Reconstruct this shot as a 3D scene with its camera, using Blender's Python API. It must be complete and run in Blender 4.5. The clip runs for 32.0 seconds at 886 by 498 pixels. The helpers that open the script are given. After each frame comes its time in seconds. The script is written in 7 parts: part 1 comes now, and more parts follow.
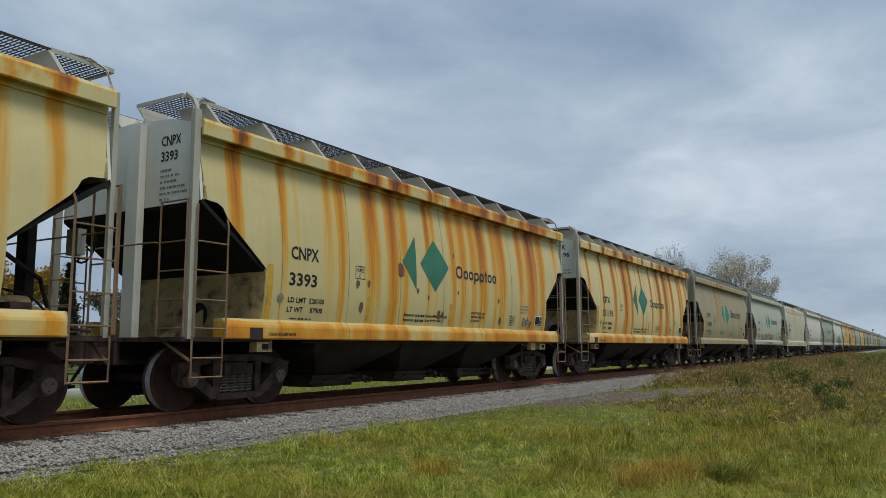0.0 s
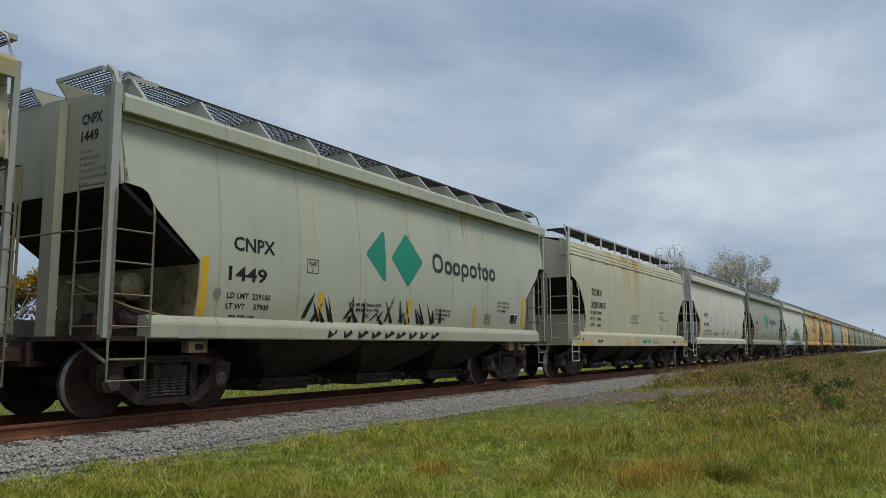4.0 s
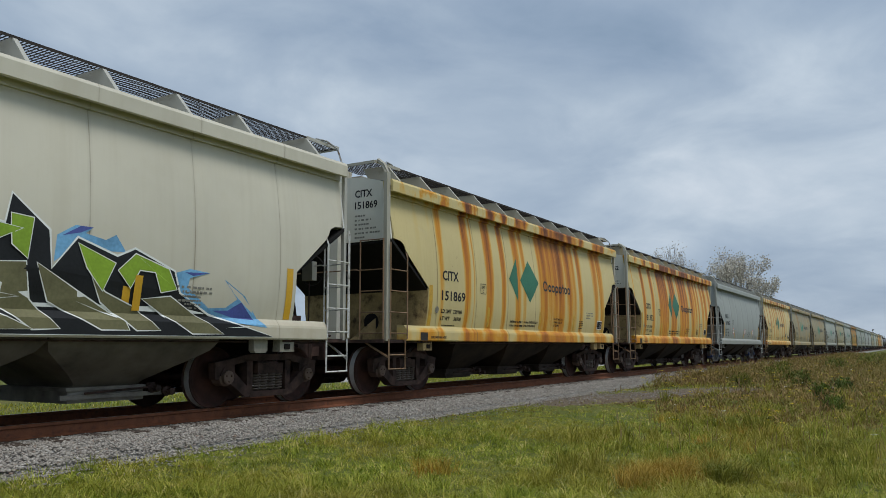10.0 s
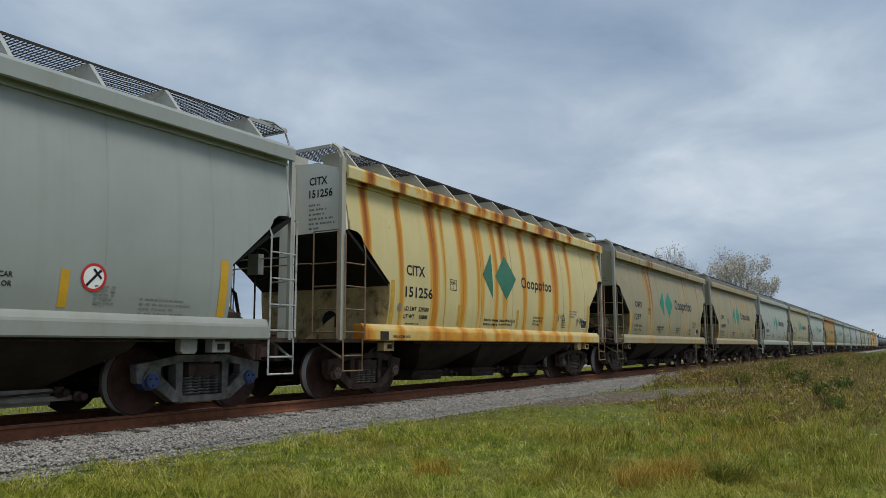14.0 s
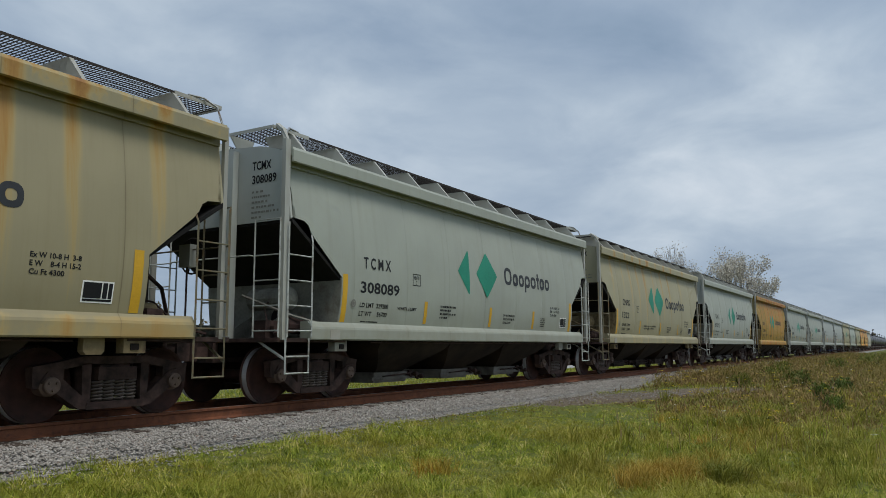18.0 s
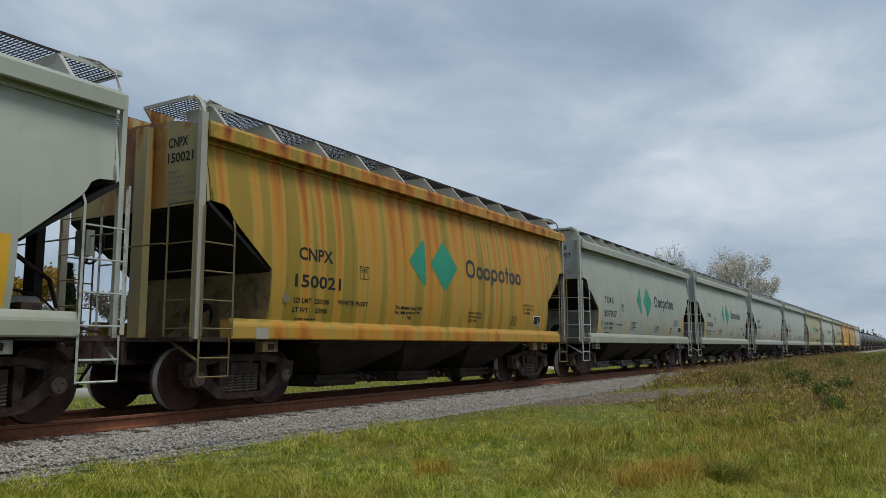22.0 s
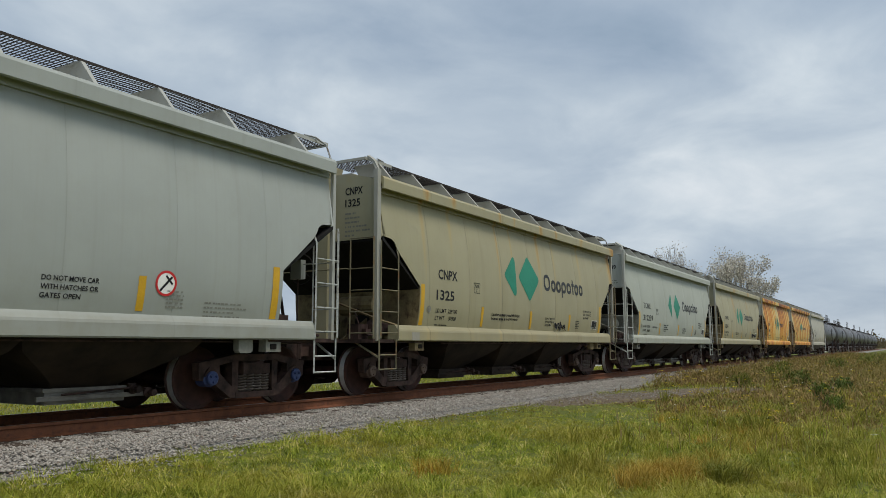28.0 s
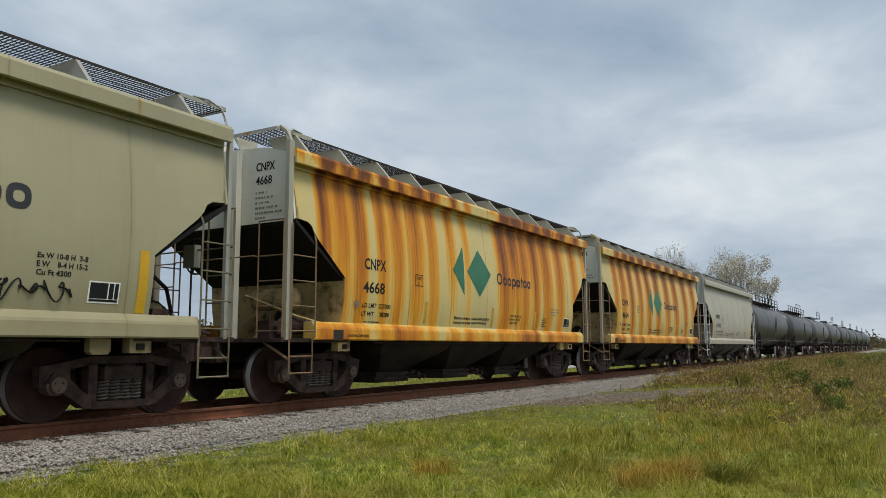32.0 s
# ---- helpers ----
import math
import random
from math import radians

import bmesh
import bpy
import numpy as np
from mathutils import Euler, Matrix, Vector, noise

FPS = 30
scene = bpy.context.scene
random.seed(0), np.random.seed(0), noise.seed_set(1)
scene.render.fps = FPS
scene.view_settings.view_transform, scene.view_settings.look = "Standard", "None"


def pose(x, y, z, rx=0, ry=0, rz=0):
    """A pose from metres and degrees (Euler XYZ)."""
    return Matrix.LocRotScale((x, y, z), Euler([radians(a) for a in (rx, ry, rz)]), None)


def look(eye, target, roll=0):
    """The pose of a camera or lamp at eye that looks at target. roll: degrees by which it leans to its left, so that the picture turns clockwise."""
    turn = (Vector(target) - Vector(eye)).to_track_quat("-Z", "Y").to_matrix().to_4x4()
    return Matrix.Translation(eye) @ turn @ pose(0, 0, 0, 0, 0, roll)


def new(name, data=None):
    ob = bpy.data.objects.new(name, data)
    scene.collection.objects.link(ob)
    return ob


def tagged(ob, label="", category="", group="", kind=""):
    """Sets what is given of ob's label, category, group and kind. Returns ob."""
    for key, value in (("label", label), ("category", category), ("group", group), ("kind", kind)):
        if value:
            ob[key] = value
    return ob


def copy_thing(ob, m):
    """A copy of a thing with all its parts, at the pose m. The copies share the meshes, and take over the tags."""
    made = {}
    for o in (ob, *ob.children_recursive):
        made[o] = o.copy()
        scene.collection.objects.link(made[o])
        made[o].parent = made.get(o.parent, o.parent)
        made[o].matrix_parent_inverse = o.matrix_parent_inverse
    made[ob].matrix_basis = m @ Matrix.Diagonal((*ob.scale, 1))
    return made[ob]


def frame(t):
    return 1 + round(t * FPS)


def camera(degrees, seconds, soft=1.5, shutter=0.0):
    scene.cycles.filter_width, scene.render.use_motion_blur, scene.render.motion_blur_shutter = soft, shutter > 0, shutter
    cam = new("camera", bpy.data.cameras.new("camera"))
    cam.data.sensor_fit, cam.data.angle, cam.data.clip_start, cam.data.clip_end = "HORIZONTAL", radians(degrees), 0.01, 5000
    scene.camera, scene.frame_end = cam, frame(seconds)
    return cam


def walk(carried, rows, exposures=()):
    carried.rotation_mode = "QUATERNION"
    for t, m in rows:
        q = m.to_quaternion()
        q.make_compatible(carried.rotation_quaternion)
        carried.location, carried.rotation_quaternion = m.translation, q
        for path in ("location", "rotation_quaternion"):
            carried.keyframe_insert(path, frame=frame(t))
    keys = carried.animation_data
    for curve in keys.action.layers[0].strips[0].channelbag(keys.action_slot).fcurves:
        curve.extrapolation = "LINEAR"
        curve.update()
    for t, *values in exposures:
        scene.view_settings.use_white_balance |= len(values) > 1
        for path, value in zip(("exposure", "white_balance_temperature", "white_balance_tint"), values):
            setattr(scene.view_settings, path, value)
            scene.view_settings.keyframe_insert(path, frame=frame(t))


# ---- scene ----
# a freight train of covered hoppers rolls past a camera that stands beside the track;
# x runs along the track away from the camera, y across it, z = 0 is the top of the rail
cam = camera(60.0, 32.0, soft=0.5)
EYE = pose(0.0, -9.86, 0.886, 97.34, 0.21, -58.76)
walk(cam, [(0.0, EYE), (32.0, EYE)], exposures=[(0.0, -0.03, 6380, 10), (14.0, -0.03, 6400, 10), (23.0, 0.05, 6600, 10), (32.0, 0.20, 6900, 10)])

# metres that the train has rolled since the start
TRAVEL = [(0.0, 0.0), (3.0, 33.1), (6.0, 66.27), (9.0, 99.3), (13.0, 143.5), (14.0, 154.57), (19.0, 210.0),
          (23.0, 254.67), (28.0, 310.83), (32.0, 356.1)]
PITCH, HEAD = 14.3, 13.645


def rolled(t):
    return float(np.interp(t, [a for a, b in TRAVEL], [b for a, b in TRAVEL]))


# ---- light ----
SUN_EL, SUN_AZ = 62.0, 190.0
world = bpy.data.worlds.new("overcast_sky")
scene.world = world
world.use_nodes = True


def build_world():
    nt = world.node_tree
    nt.nodes.clear()
    n, l = nt.nodes.new, nt.links.new
    out, bg = n("ShaderNodeOutputWorld"), n("ShaderNodeBackground")
    l(bg.outputs[0], out.inputs[0])
    sky = n("ShaderNodeTexSky")
    sky.sky_type, sky.sun_disc = "NISHITA", False
    sky.sun_elevation, sky.sun_rotation = radians(SUN_EL), radians(SUN_AZ)
    dim = n("ShaderNodeMix")
    dim.data_type, dim.blend_type = "RGBA", "MULTIPLY"
    dim.inputs[0].default_value = 1.0
    dim.inputs[7].default_value = (0.085, 0.085, 0.085, 1)
    l(sky.outputs[0], dim.inputs[6])
    co, sep = n("ShaderNodeTexCoord"), n("ShaderNodeSeparateXYZ")
    l(co.outputs["Generated"], sep.inputs[0])

    def calc(op, a, b=None, clamp=False):
        m = n("ShaderNodeMath")
        m.operation, m.use_clamp = op, clamp
        for i, v in enumerate((a, b)):
            if v is None:
                continue
            if isinstance(v, (int, float)):
                m.inputs[i].default_value = v
            else:
                l(v, m.inputs[i])
        return m.outputs[0]

    # flat cloud deck: the direction is spread over a plane high above
    up = calc("ADD", calc("MAXIMUM", sep.outputs[2], 0.0), 0.22)
    px, py = calc("DIVIDE", sep.outputs[0], up), calc("DIVIDE", sep.outputs[1], up)
    comb = n("ShaderNodeCombineXYZ")
    l(px, comb.inputs[0]), l(py, comb.inputs[1])

    def fbm(scale, detail, rough, offset, distort=0.0):
        mp = n("ShaderNodeMapping")
        mp.inputs["Location"].default_value = offset
        mp.inputs["Rotation"].default_value = (0, 0, 0.5)
        l(comb.outputs[0], mp.inputs[0])
        t = n("ShaderNodeTexNoise")
        t.inputs["Scale"].default_value, t.inputs["Detail"].default_value = scale, detail
        t.inputs["Roughness"].default_value, t.inputs["Distortion"].default_value = rough, distort
        l(mp.outputs[0], t.inputs["Vector"])
        return t.outputs[0]

    big, fine = fbm(0.75, 4, 0.5, (2.754, 1.235, 0), 0.4), fbm(2.3, 8, 0.55, (8.754, 5.435, 0), 0.35)
    mass = calc("ADD", calc("MULTIPLY", big, 0.60), calc("MULTIPLY", fine, 0.40))
    ramp = n("ShaderNodeValToRGB")
    e = ramp.color_ramp
    e.elements[0].position, e.elements[0].color = 0.36, (0.225, 0.315, 0.43, 1)
    e.elements[1].position, e.elements[1].color = 0.72, (0.74, 0.80, 0.86, 1)
    for p, c in ((0.445, (0.31, 0.40, 0.52, 1)), (0.54, (0.42, 0.51, 0.615, 1)), (0.62, (0.55, 0.635, 0.72, 1))):
        e.elements.new(p).color = c
    # broken, brighter cloud down the line
    thin_dir = n("ShaderNodeVectorMath")
    thin_dir.operation = "DOT_PRODUCT"
    l(co.outputs["Generated"], thin_dir.inputs[0])
    thin_dir.inputs[1].default_value = (0.955, 0.042, 0.294)
    break_up = calc("MULTIPLY", calc("SUBTRACT", calc("MAXIMUM", thin_dir.outputs["Value"], 0.93), 0.93), 1.35)
    l(calc("ADD", mass, break_up), ramp.inputs[0])
    # paler towards the horizon
    low = calc("SUBTRACT", 1.0, calc("MULTIPLY", calc("MAXIMUM", sep.outputs[2], 0.0), 3.2), True)
    hz = n("ShaderNodeMix")
    hz.data_type = "RGBA"
    l(calc("MULTIPLY", low, 0.45), hz.inputs[0])
    l(ramp.outputs[0], hz.inputs[6])
    hz.inputs[7].default_value = (0.425, 0.50, 0.60, 1)
    # the deck is thinner, and brighter, round the hidden sun
    az, el = radians(SUN_AZ), radians(SUN_EL)
    dot = n("ShaderNodeVectorMath")
    dot.operation = "DOT_PRODUCT"
    l(co.outputs["Generated"], dot.inputs[0])
    dot.inputs[1].default_value = (math.sin(az) * math.cos(el), math.cos(az) * math.cos(el), math.sin(el))
    glow = calc("ADD", calc("MULTIPLY", calc("POWER", calc("MAXIMUM", dot.outputs["Value"], 0.0), 2.0), 0.6), 1.0)
    gm = n("ShaderNodeMix")
    gm.data_type, gm.blend_type = "RGBA", "MULTIPLY"
    gm.inputs[0].default_value = 1.0
    l(hz.outputs[2], gm.inputs[6]), l(glow, gm.inputs[7])
    mix = n("ShaderNodeMix")
    mix.data_type = "RGBA"
    mix.inputs[0].default_value = 0.93
    l(dim.outputs[2], mix.inputs[6]), l(gm.outputs[2], mix.inputs[7])
    l(mix.outputs[2], bg.inputs[0])
    bg.inputs[1].default_value = 1.0


build_world()
sun = new("sun", bpy.data.lights.new("sun", "SUN"))
sun.data.energy, sun.data.angle, sun.data.color = 2.1, radians(25), (1.0, 0.96, 0.9)
_a, _e = radians(SUN_AZ), radians(SUN_EL)
sun.matrix_world = look((math.sin(_a) * math.cos(_e) * 50, math.cos(_a) * math.cos(_e) * 50, math.sin(_e) * 50), (0, 0, 0))
scene.view_settings.exposure = 0.0


# ---- materials ----
class Nodes:
    """A small writer of node trees."""

    def __init__(self, name, rough=0.6, metal=0.0):
        self.m = bpy.data.materials.new(name)
        self.m.use_nodes = True
        self.t = self.m.node_tree
        self.b = self.t.nodes["Principled BSDF"]
        self.b.inputs["Specular IOR Level"].default_value = 0.2
        self.b.inputs["Roughness"].default_value, self.b.inputs["Metallic"].default_value = rough, metal
        self.co = self.t.nodes.new("ShaderNodeTexCoord")

    def put(self, socket, v):
        if isinstance(v, (int, float)):
            socket.default_value = v
        elif isinstance(v, tuple):
            socket.default_value = (*v, 1) if len(v) == 3 and socket.type == "RGBA" else v
        else:
            self.t.links.new(v, socket)

    def map(self, scale=(1, 1, 1), loc=(0, 0, 0), source="Object"):
        mp = self.t.nodes.new("ShaderNodeMapping")
        mp.inputs["Scale"].default_value, mp.inputs["Location"].default_value = scale, loc
        self.put(mp.inputs[0], self.co.outputs[source])
        return mp.outputs[0]

    def noise(self, vec, scale=1.0, detail=3.0, rough=0.5, distort=0.0):
        t = self.t.nodes.new("ShaderNodeTexNoise")
        self.put(t.inputs["Vector"], vec)
        for k, v in (("Scale", scale), ("Detail", detail), ("Roughness", rough), ("Distortion", distort)):
            t.inputs[k].default_value = v
        return t.outputs[0]

    def ramp(self, fac, stops, mode="LINEAR"):
        r = self.t.nodes.new("ShaderNodeValToRGB")
        r.color_ramp.interpolation = mode
        e = r.color_ramp.elements
        while len(e) < len(stops):
            e.new(0.5)
        for k, (p, c) in zip(e, stops):
            k.position, k.color = p, ((*c, 1) if isinstance(c, tuple) else (c, c, c, 1))
        self.put(r.inputs[0], fac)
        return r.outputs[0]

    def mix(self, fac, a, b, mode="MIX"):
        x = self.t.nodes.new("ShaderNodeMix")
        x.data_type, x.blend_type = "RGBA", mode
        self.put(x.inputs[0], fac), self.put(x.inputs[6], a), self.put(x.inputs[7], b)
        return x.outputs[2]

    def math(self, op, a, b=0.0, clamp=False):
        x = self.t.nodes.new("ShaderNodeMath")
        x.operation, x.use_clamp = op, clamp
        self.put(x.inputs[0], a), self.put(x.inputs[1], b)
        return x.outputs[0]

    def sep(self, vec):
        x = self.t.nodes.new("ShaderNodeSeparateXYZ")
        self.put(x.inputs[0], vec)
        return x.outputs

    def random(self):
        return self.t.nodes.new("ShaderNodeObjectInfo").outputs["Random"]

    def island(self):
        return self.t.nodes.new("ShaderNodeNewGeometry").outputs["Random Per Island"]

    def bump(self, h, strength=0.3, dist=0.01):
        b = self.t.nodes.new("ShaderNodeBump")
        b.inputs["Strength"].default_value, b.inputs["Distance"].default_value = strength, dist
        self.put(b.inputs["Height"], h)
        self.put(self.b.inputs["Normal"], b.outputs[0])

    def color(self, v):
        self.put(self.b.inputs["Base Color"], v)
        return self.m

    def rough(self, v):
        self.put(self.b.inputs["Roughness"], v)


def plain(name, col, rough=0.6, metal=0.0, vary=0.25, scale=3.0, dirt=None):
    """Painted or bare matter with grain and blotches at two scales."""
    k = Nodes(name, rough, metal)
    big, small = k.noise(k.map(), scale, 4), k.noise(k.map(), scale * 14, 3)
    lo, hi = tuple(c * (1 - vary) for c in col), tuple(min(1, c * (1 + vary)) for c in col)
    c = k.ramp(big, [(0.3, lo), (0.7, hi)])
    c = k.mix(0.35, c, k.ramp(small, [(0.3, lo), (0.7, hi)]))
    if dirt:
        c = k.mix(k.ramp(k.noise(k.map(), scale * 2.3, 6, 0.65), [(0.5, 0.0), (0.68, 0.9)]), c, dirt)
    k.bump(small, 0.15, 0.004)
    return k.color(c)


SPAN = 13.2
PANELS = [-6.45, -4.84, -3.18, -1.60, 0.0, 1.60, 3.18, 4.84, 6.45]      # weld lines between the side sheets


def run_ramps(k, along, runs):
    """How strong the rust is along the car, as ramps end to end: cores of the runs over a broad wash."""
    def strength(x):
        core = max(w_s for w_s in [0.0] + [s * max(0.0, 1 - (abs(x - a) / (1.5 * w + 0.02)) ** 1.3) for a, w, s in runs])
        wash = min(0.22, sum(0.11 * s * math.exp(-((x - a) / (2.2 * w + 0.08)) ** 2) for a, w, s in runs))
        return core + (1 - core) * wash

    total, n, parts = None, 28, 8
    for q in range(parts):
        stops = [((q + i / n) / parts, strength(((q + i / n) / parts - 0.5) * SPAN)) for i in range(n + 1)]
        if q > 0:
            stops.insert(0, (q / parts - 0.0004, 0.0))
        if q < parts - 1:
            stops.append(((q + 1) / parts + 0.0004, 0.0))
        one = k.ramp(along, stops)
        total = one if total is None else k.math("MAXIMUM", total, one)
    return total


def car_paint(name, base, stain, rust, streak, seed, rough=0.54, runs=(), tone=1.0, weld=0.0):
    """Painted steel of a hopper car. stain: how much ochre and orange runs down from the roof; rust: how far it goes to red-brown;
    streak: how many runs; runs: their places, where they are known."""
    k = Nodes(name, rough)
    k.b.inputs["Specular IOR Level"].default_value = 0.5 - 0.22 * min(1.0, stain)
    px, py, z = k.sep(k.map())
    x = seed * 7.31
    wide = k.noise(k.map((1.0, 0.25, 0.025), (x, 0, 0)), 1.15 + streak, 2, 0.45, 0.1)
    thin = k.noise(k.map((1.0, 0.25, 0.02), (x + 31, 0, 0)), 4.6 + 2 * streak, 2, 0.55, 0.06)
    fine = k.noise(k.map((1.0, 0.3, 0.03), (x + 57, 0, 0)), 22.0, 3, 0.65, 0.1)
    cloud = k.noise(k.map((1, 1, 1), (x, 3, 1)), 0.9, 4, 0.5)
    blot = k.noise(k.map((1, 1, 0.8), (x + 5, 3, 1)), 3.2, 5, 0.65)
    grain = k.noise(k.map(), 38, 3)
    up = k.math("DIVIDE", k.math("SUBTRACT", z, 1.3), 2.46, True)
    dull = tuple(c * 0.86 for c in base)
    c = k.mix(k.ramp(cloud, [(0.35, 0.0), (0.7, 0.8)]), base, dull)
    # grime: thin pale and dark runs that every old car has
    c = k.mix(k.math("MULTIPLY", k.ramp(fine, [(0.5, 0.0), (0.75, 1.0)]), 0.07 + 0.12 * stain), c, tuple(b * f for b, f in zip(base, (0.66, 0.58, 0.42))))
    c = k.mix(k.math("MULTIPLY", k.ramp(blot, [(0.5, 0.0), (0.75, 1.0)]), 0.12), c, tuple(b * f for b, f in zip(base, (0.70, 0.64, 0.52))))
    c = k.mix(k.math("MULTIPLY", k.ramp(thin, [(0.56, 0.0), (0.70, 1.0)]), 0.16), c, tuple(b * f for b, f in zip(base, (0.62, 0.56, 0.46))))
    # brown road dirt thrown up on the sill and the foot of the sheets
    foot = k.math("MULTIPLY", k.ramp(k.math("DIVIDE", k.math("SUBTRACT", z, 1.0), 3.1), [(0.085, 1.0), (0.10, 0.45), (0.27, 0.0)]), k.ramp(blot, [(0.3, 0.35), (0.65, 1.0)]))
    c = k.mix(k.math("MULTIPLY", foot, 0.42), c, tuple(b * f for b, f in zip(base, (0.58, 0.48, 0.34))))
    if stain > 0:
        if runs:
            sway = k.math("MULTIPLY", k.math("SUBTRACT", k.noise(k.map((0.3, 0, 0.9), (x, 0, 0)), 1.0, 2), 0.5), 0.10)
            along = k.math("ADD", k.math("DIVIDE", k.math("ADD", px, sway), SPAN), 0.5)
            s = run_ramps(k, along, runs)
        else:
            mass = k.math("ADD", k.math("MULTIPLY", wide, 0.5), k.math("MULTIPLY", thin, 0.5))
            lo = 0.62 - 0.16 * min(1.0, stain)
            s = k.ramp(mass, [(lo, 0.0), (lo + 0.045, 0.42), (lo + 0.13, 0.95)])
        # a run thins and pales on its way down; some give out early
        ends = k.noise(k.map((1.0, 0, 0), (x + 13, 0, 0)), 1.9, 1)
        fade = k.math("ADD", 0.60 if stain >= 0.7 else 0.34, k.math("MULTIPLY", up, 0.40 if stain >= 0.7 else 0.72))
        fade = k.math("SUBTRACT", fade, k.math("MULTIPLY", k.math("MULTIPLY", k.ramp(ends, [(0.45, 0.0), (0.7, 1.0)]), 0.6 if stain < 0.6 else 0.34), k.math("SUBTRACT", 1.0, up)), True)
        run = k.math("MULTIPLY", s, fade)
        run = k.math("ADD", run, k.math("MULTIPLY", k.math("MULTIPLY", k.math("SUBTRACT", fine, 0.5), s), 0.9))
        run = k.math("ADD", run, k.math("MULTIPLY", k.ramp(thin, [(0.55, 0.0), (0.70, 0.30)]), k.math("MULTIPLY", up, 0.75 * min(1.0, stain))))
        # rust that the standing water leaves on the chord and on the sill
        level = k.math("DIVIDE", k.math("SUBTRACT", z, 1.0), 3.1)
        sill, chord = k.ramp(level, [(0.0, 0.52), (0.088, 0.40), (0.10, 0.0)]), k.ramp(level, [(0.90, 0.0), (0.915, 0.18), (1.0, 0.46)])
        run = k.math("MULTIPLY", run, k.ramp(level, [(0.085, 0.72), (0.10, 1.0)]))
        run = k.math("ADD", run, k.math("MULTIPLY", k.math("MULTIPLY", sill, k.ramp(k.math("ADD", k.math("MULTIPLY", blot, 0.4), k.math("MULTIPLY", wide, 0.6)), [(0.36, 0.15), (0.60, 1.0)])), min(1.0, 0.25 + 0.85 * stain)))
        run = k.math("ADD", run, k.math("MULTIPLY", k.math("MULTIPLY", chord, k.ramp(blot, [(0.42, 0.0), (0.62, 1.0)])), min(1.0, 0.35 + 0.85 * stain)))
        run = k.math("MULTIPLY", run, min(1.05, 0.42 + 0.62 * stain), True)
        tints = [(0.54, 0.245, 0.016), (0.42, 0.140, 0.009), (0.25 - 0.05 * rust, 0.066, 0.008), (0.13, 0.037, 0.008)]
        if stain < 0.7:
            # thin brown wash rather than flaking rust
            tints = [(0.33, 0.185, 0.045), (0.25, 0.112, 0.024), (0.17, 0.062, 0.014), (0.11, 0.04, 0.010)]
        tints = [tuple(v * tone for v in t) for t in tints]
        wash = tuple(0.4 * b + 0.6 * q for b, q in zip(base, (tuple(v * tone for v in (0.55, 0.36, 0.075)) if stain >= 0.7 else (0.40, 0.28, 0.09))))
        hue = k.ramp(run, [(0.0, base), (0.10, base), (0.22, wash), (0.40, tints[0]), (0.62, tints[1]), (0.84, tints[2]), (1.0, tints[3])])
        c = k.mix(k.ramp(run, [(0.05, 0.0), (0.20, 0.8), (0.34, 1.0)]), c, hue)
    if weld > 0:
        # dirt and rust caught along the weld beads between the sheets
        far = None
        for at in PANELS[4:8]:
            d = k.math("ABSOLUTE", k.math("SUBTRACT", k.math("ABSOLUTE", px), at))
            far = d if far is None else k.math("MINIMUM", far, d)
        line = k.math("MULTIPLY", k.ramp(k.math("MULTIPLY", far, 10.0), [(0.045, 1.0), (0.10, 0.28), (0.45, 0.0)]), k.ramp(k.noise(k.map((0.4, 0, 1.0), (x, 0, 0)), 2.2, 3), [(0.32, 0.25), (0.6, 1.0)]))
        c = k.mix(k.math("MULTIPLY", line, weld), c, tuple(b * f for b, f in zip(base, (0.30, 0.24, 0.17))))
    # chips and scabs of rust
    scab = k.ramp(k.noise(k.map((1, 1, 1), (x + 11, 0, 0)), 5.5, 6, 0.7), [(0.71 - 0.06 * rust - 0.02 * stain, 0.0), (0.77 - 0.05 * rust, 1.0)])
    c = k.mix(k.math("MULTIPLY", scab, 0.2 + 0.35 * min(1.0, stain)), c, (0.16, 0.072, 0.03))
    k.bump(k.math("ADD", k.math("MULTIPLY", cloud, 0.8), k.math("MULTIPLY", grain, 0.05)), 0.25, 0.02)
    return k.color(c)


def blotched_metal(name, col, dark, rough=0.85, scale=2.5):
    """Blotched underframe metal: brake dust, oil, and a black that stands for shade."""
    k = Nodes(name, rough)
    c = k.ramp(k.noise(k.map(), scale, 5, 0.6), [(0.3, dark), (0.72, col)])
    k.bump(k.noise(k.map(), 45, 4), 0.3, 0.006)
    return k.color(c)


IRON = blotched_metal("dusty_brown_iron", (0.088, 0.052, 0.042), (0.008, 0.006, 0.005), 0.8, 4.5)
BLACK = blotched_metal("black_underframe", (0.013, 0.0095, 0.007), (0.004, 0.003, 0.003))
# near-black holds the undercoat and the shade under the slope sheets
SHADE_BLACK = blotched_metal("shade_black", (0.020, 0.018, 0.016), (0.008, 0.008, 0.008), 0.95)
WHEEL = blotched_metal("rusty_wheel", (0.070, 0.030, 0.022), (0.022, 0.012, 0.010), 0.75, 4)
TREAD = plain("worn_bright_steel", (0.62, 0.61, 0.60), 0.38, 0.45, 0.15)
SPRING = plain("spring_steel", (0.16, 0.13, 0.11), 0.55, 0.3)
GREYMETAL = plain("galvanised_steel", (0.33, 0.34, 0.34), 0.5, 0.5, 0.2, 4, (0.2, 0.15, 0.11))
GRATING = plain("dark_grating", (0.045, 0.038, 0.032), 0.6, 0.4)
INK = plain("black_paint", (0.013, 0.013, 0.014), 0.55, 0, 0.2)
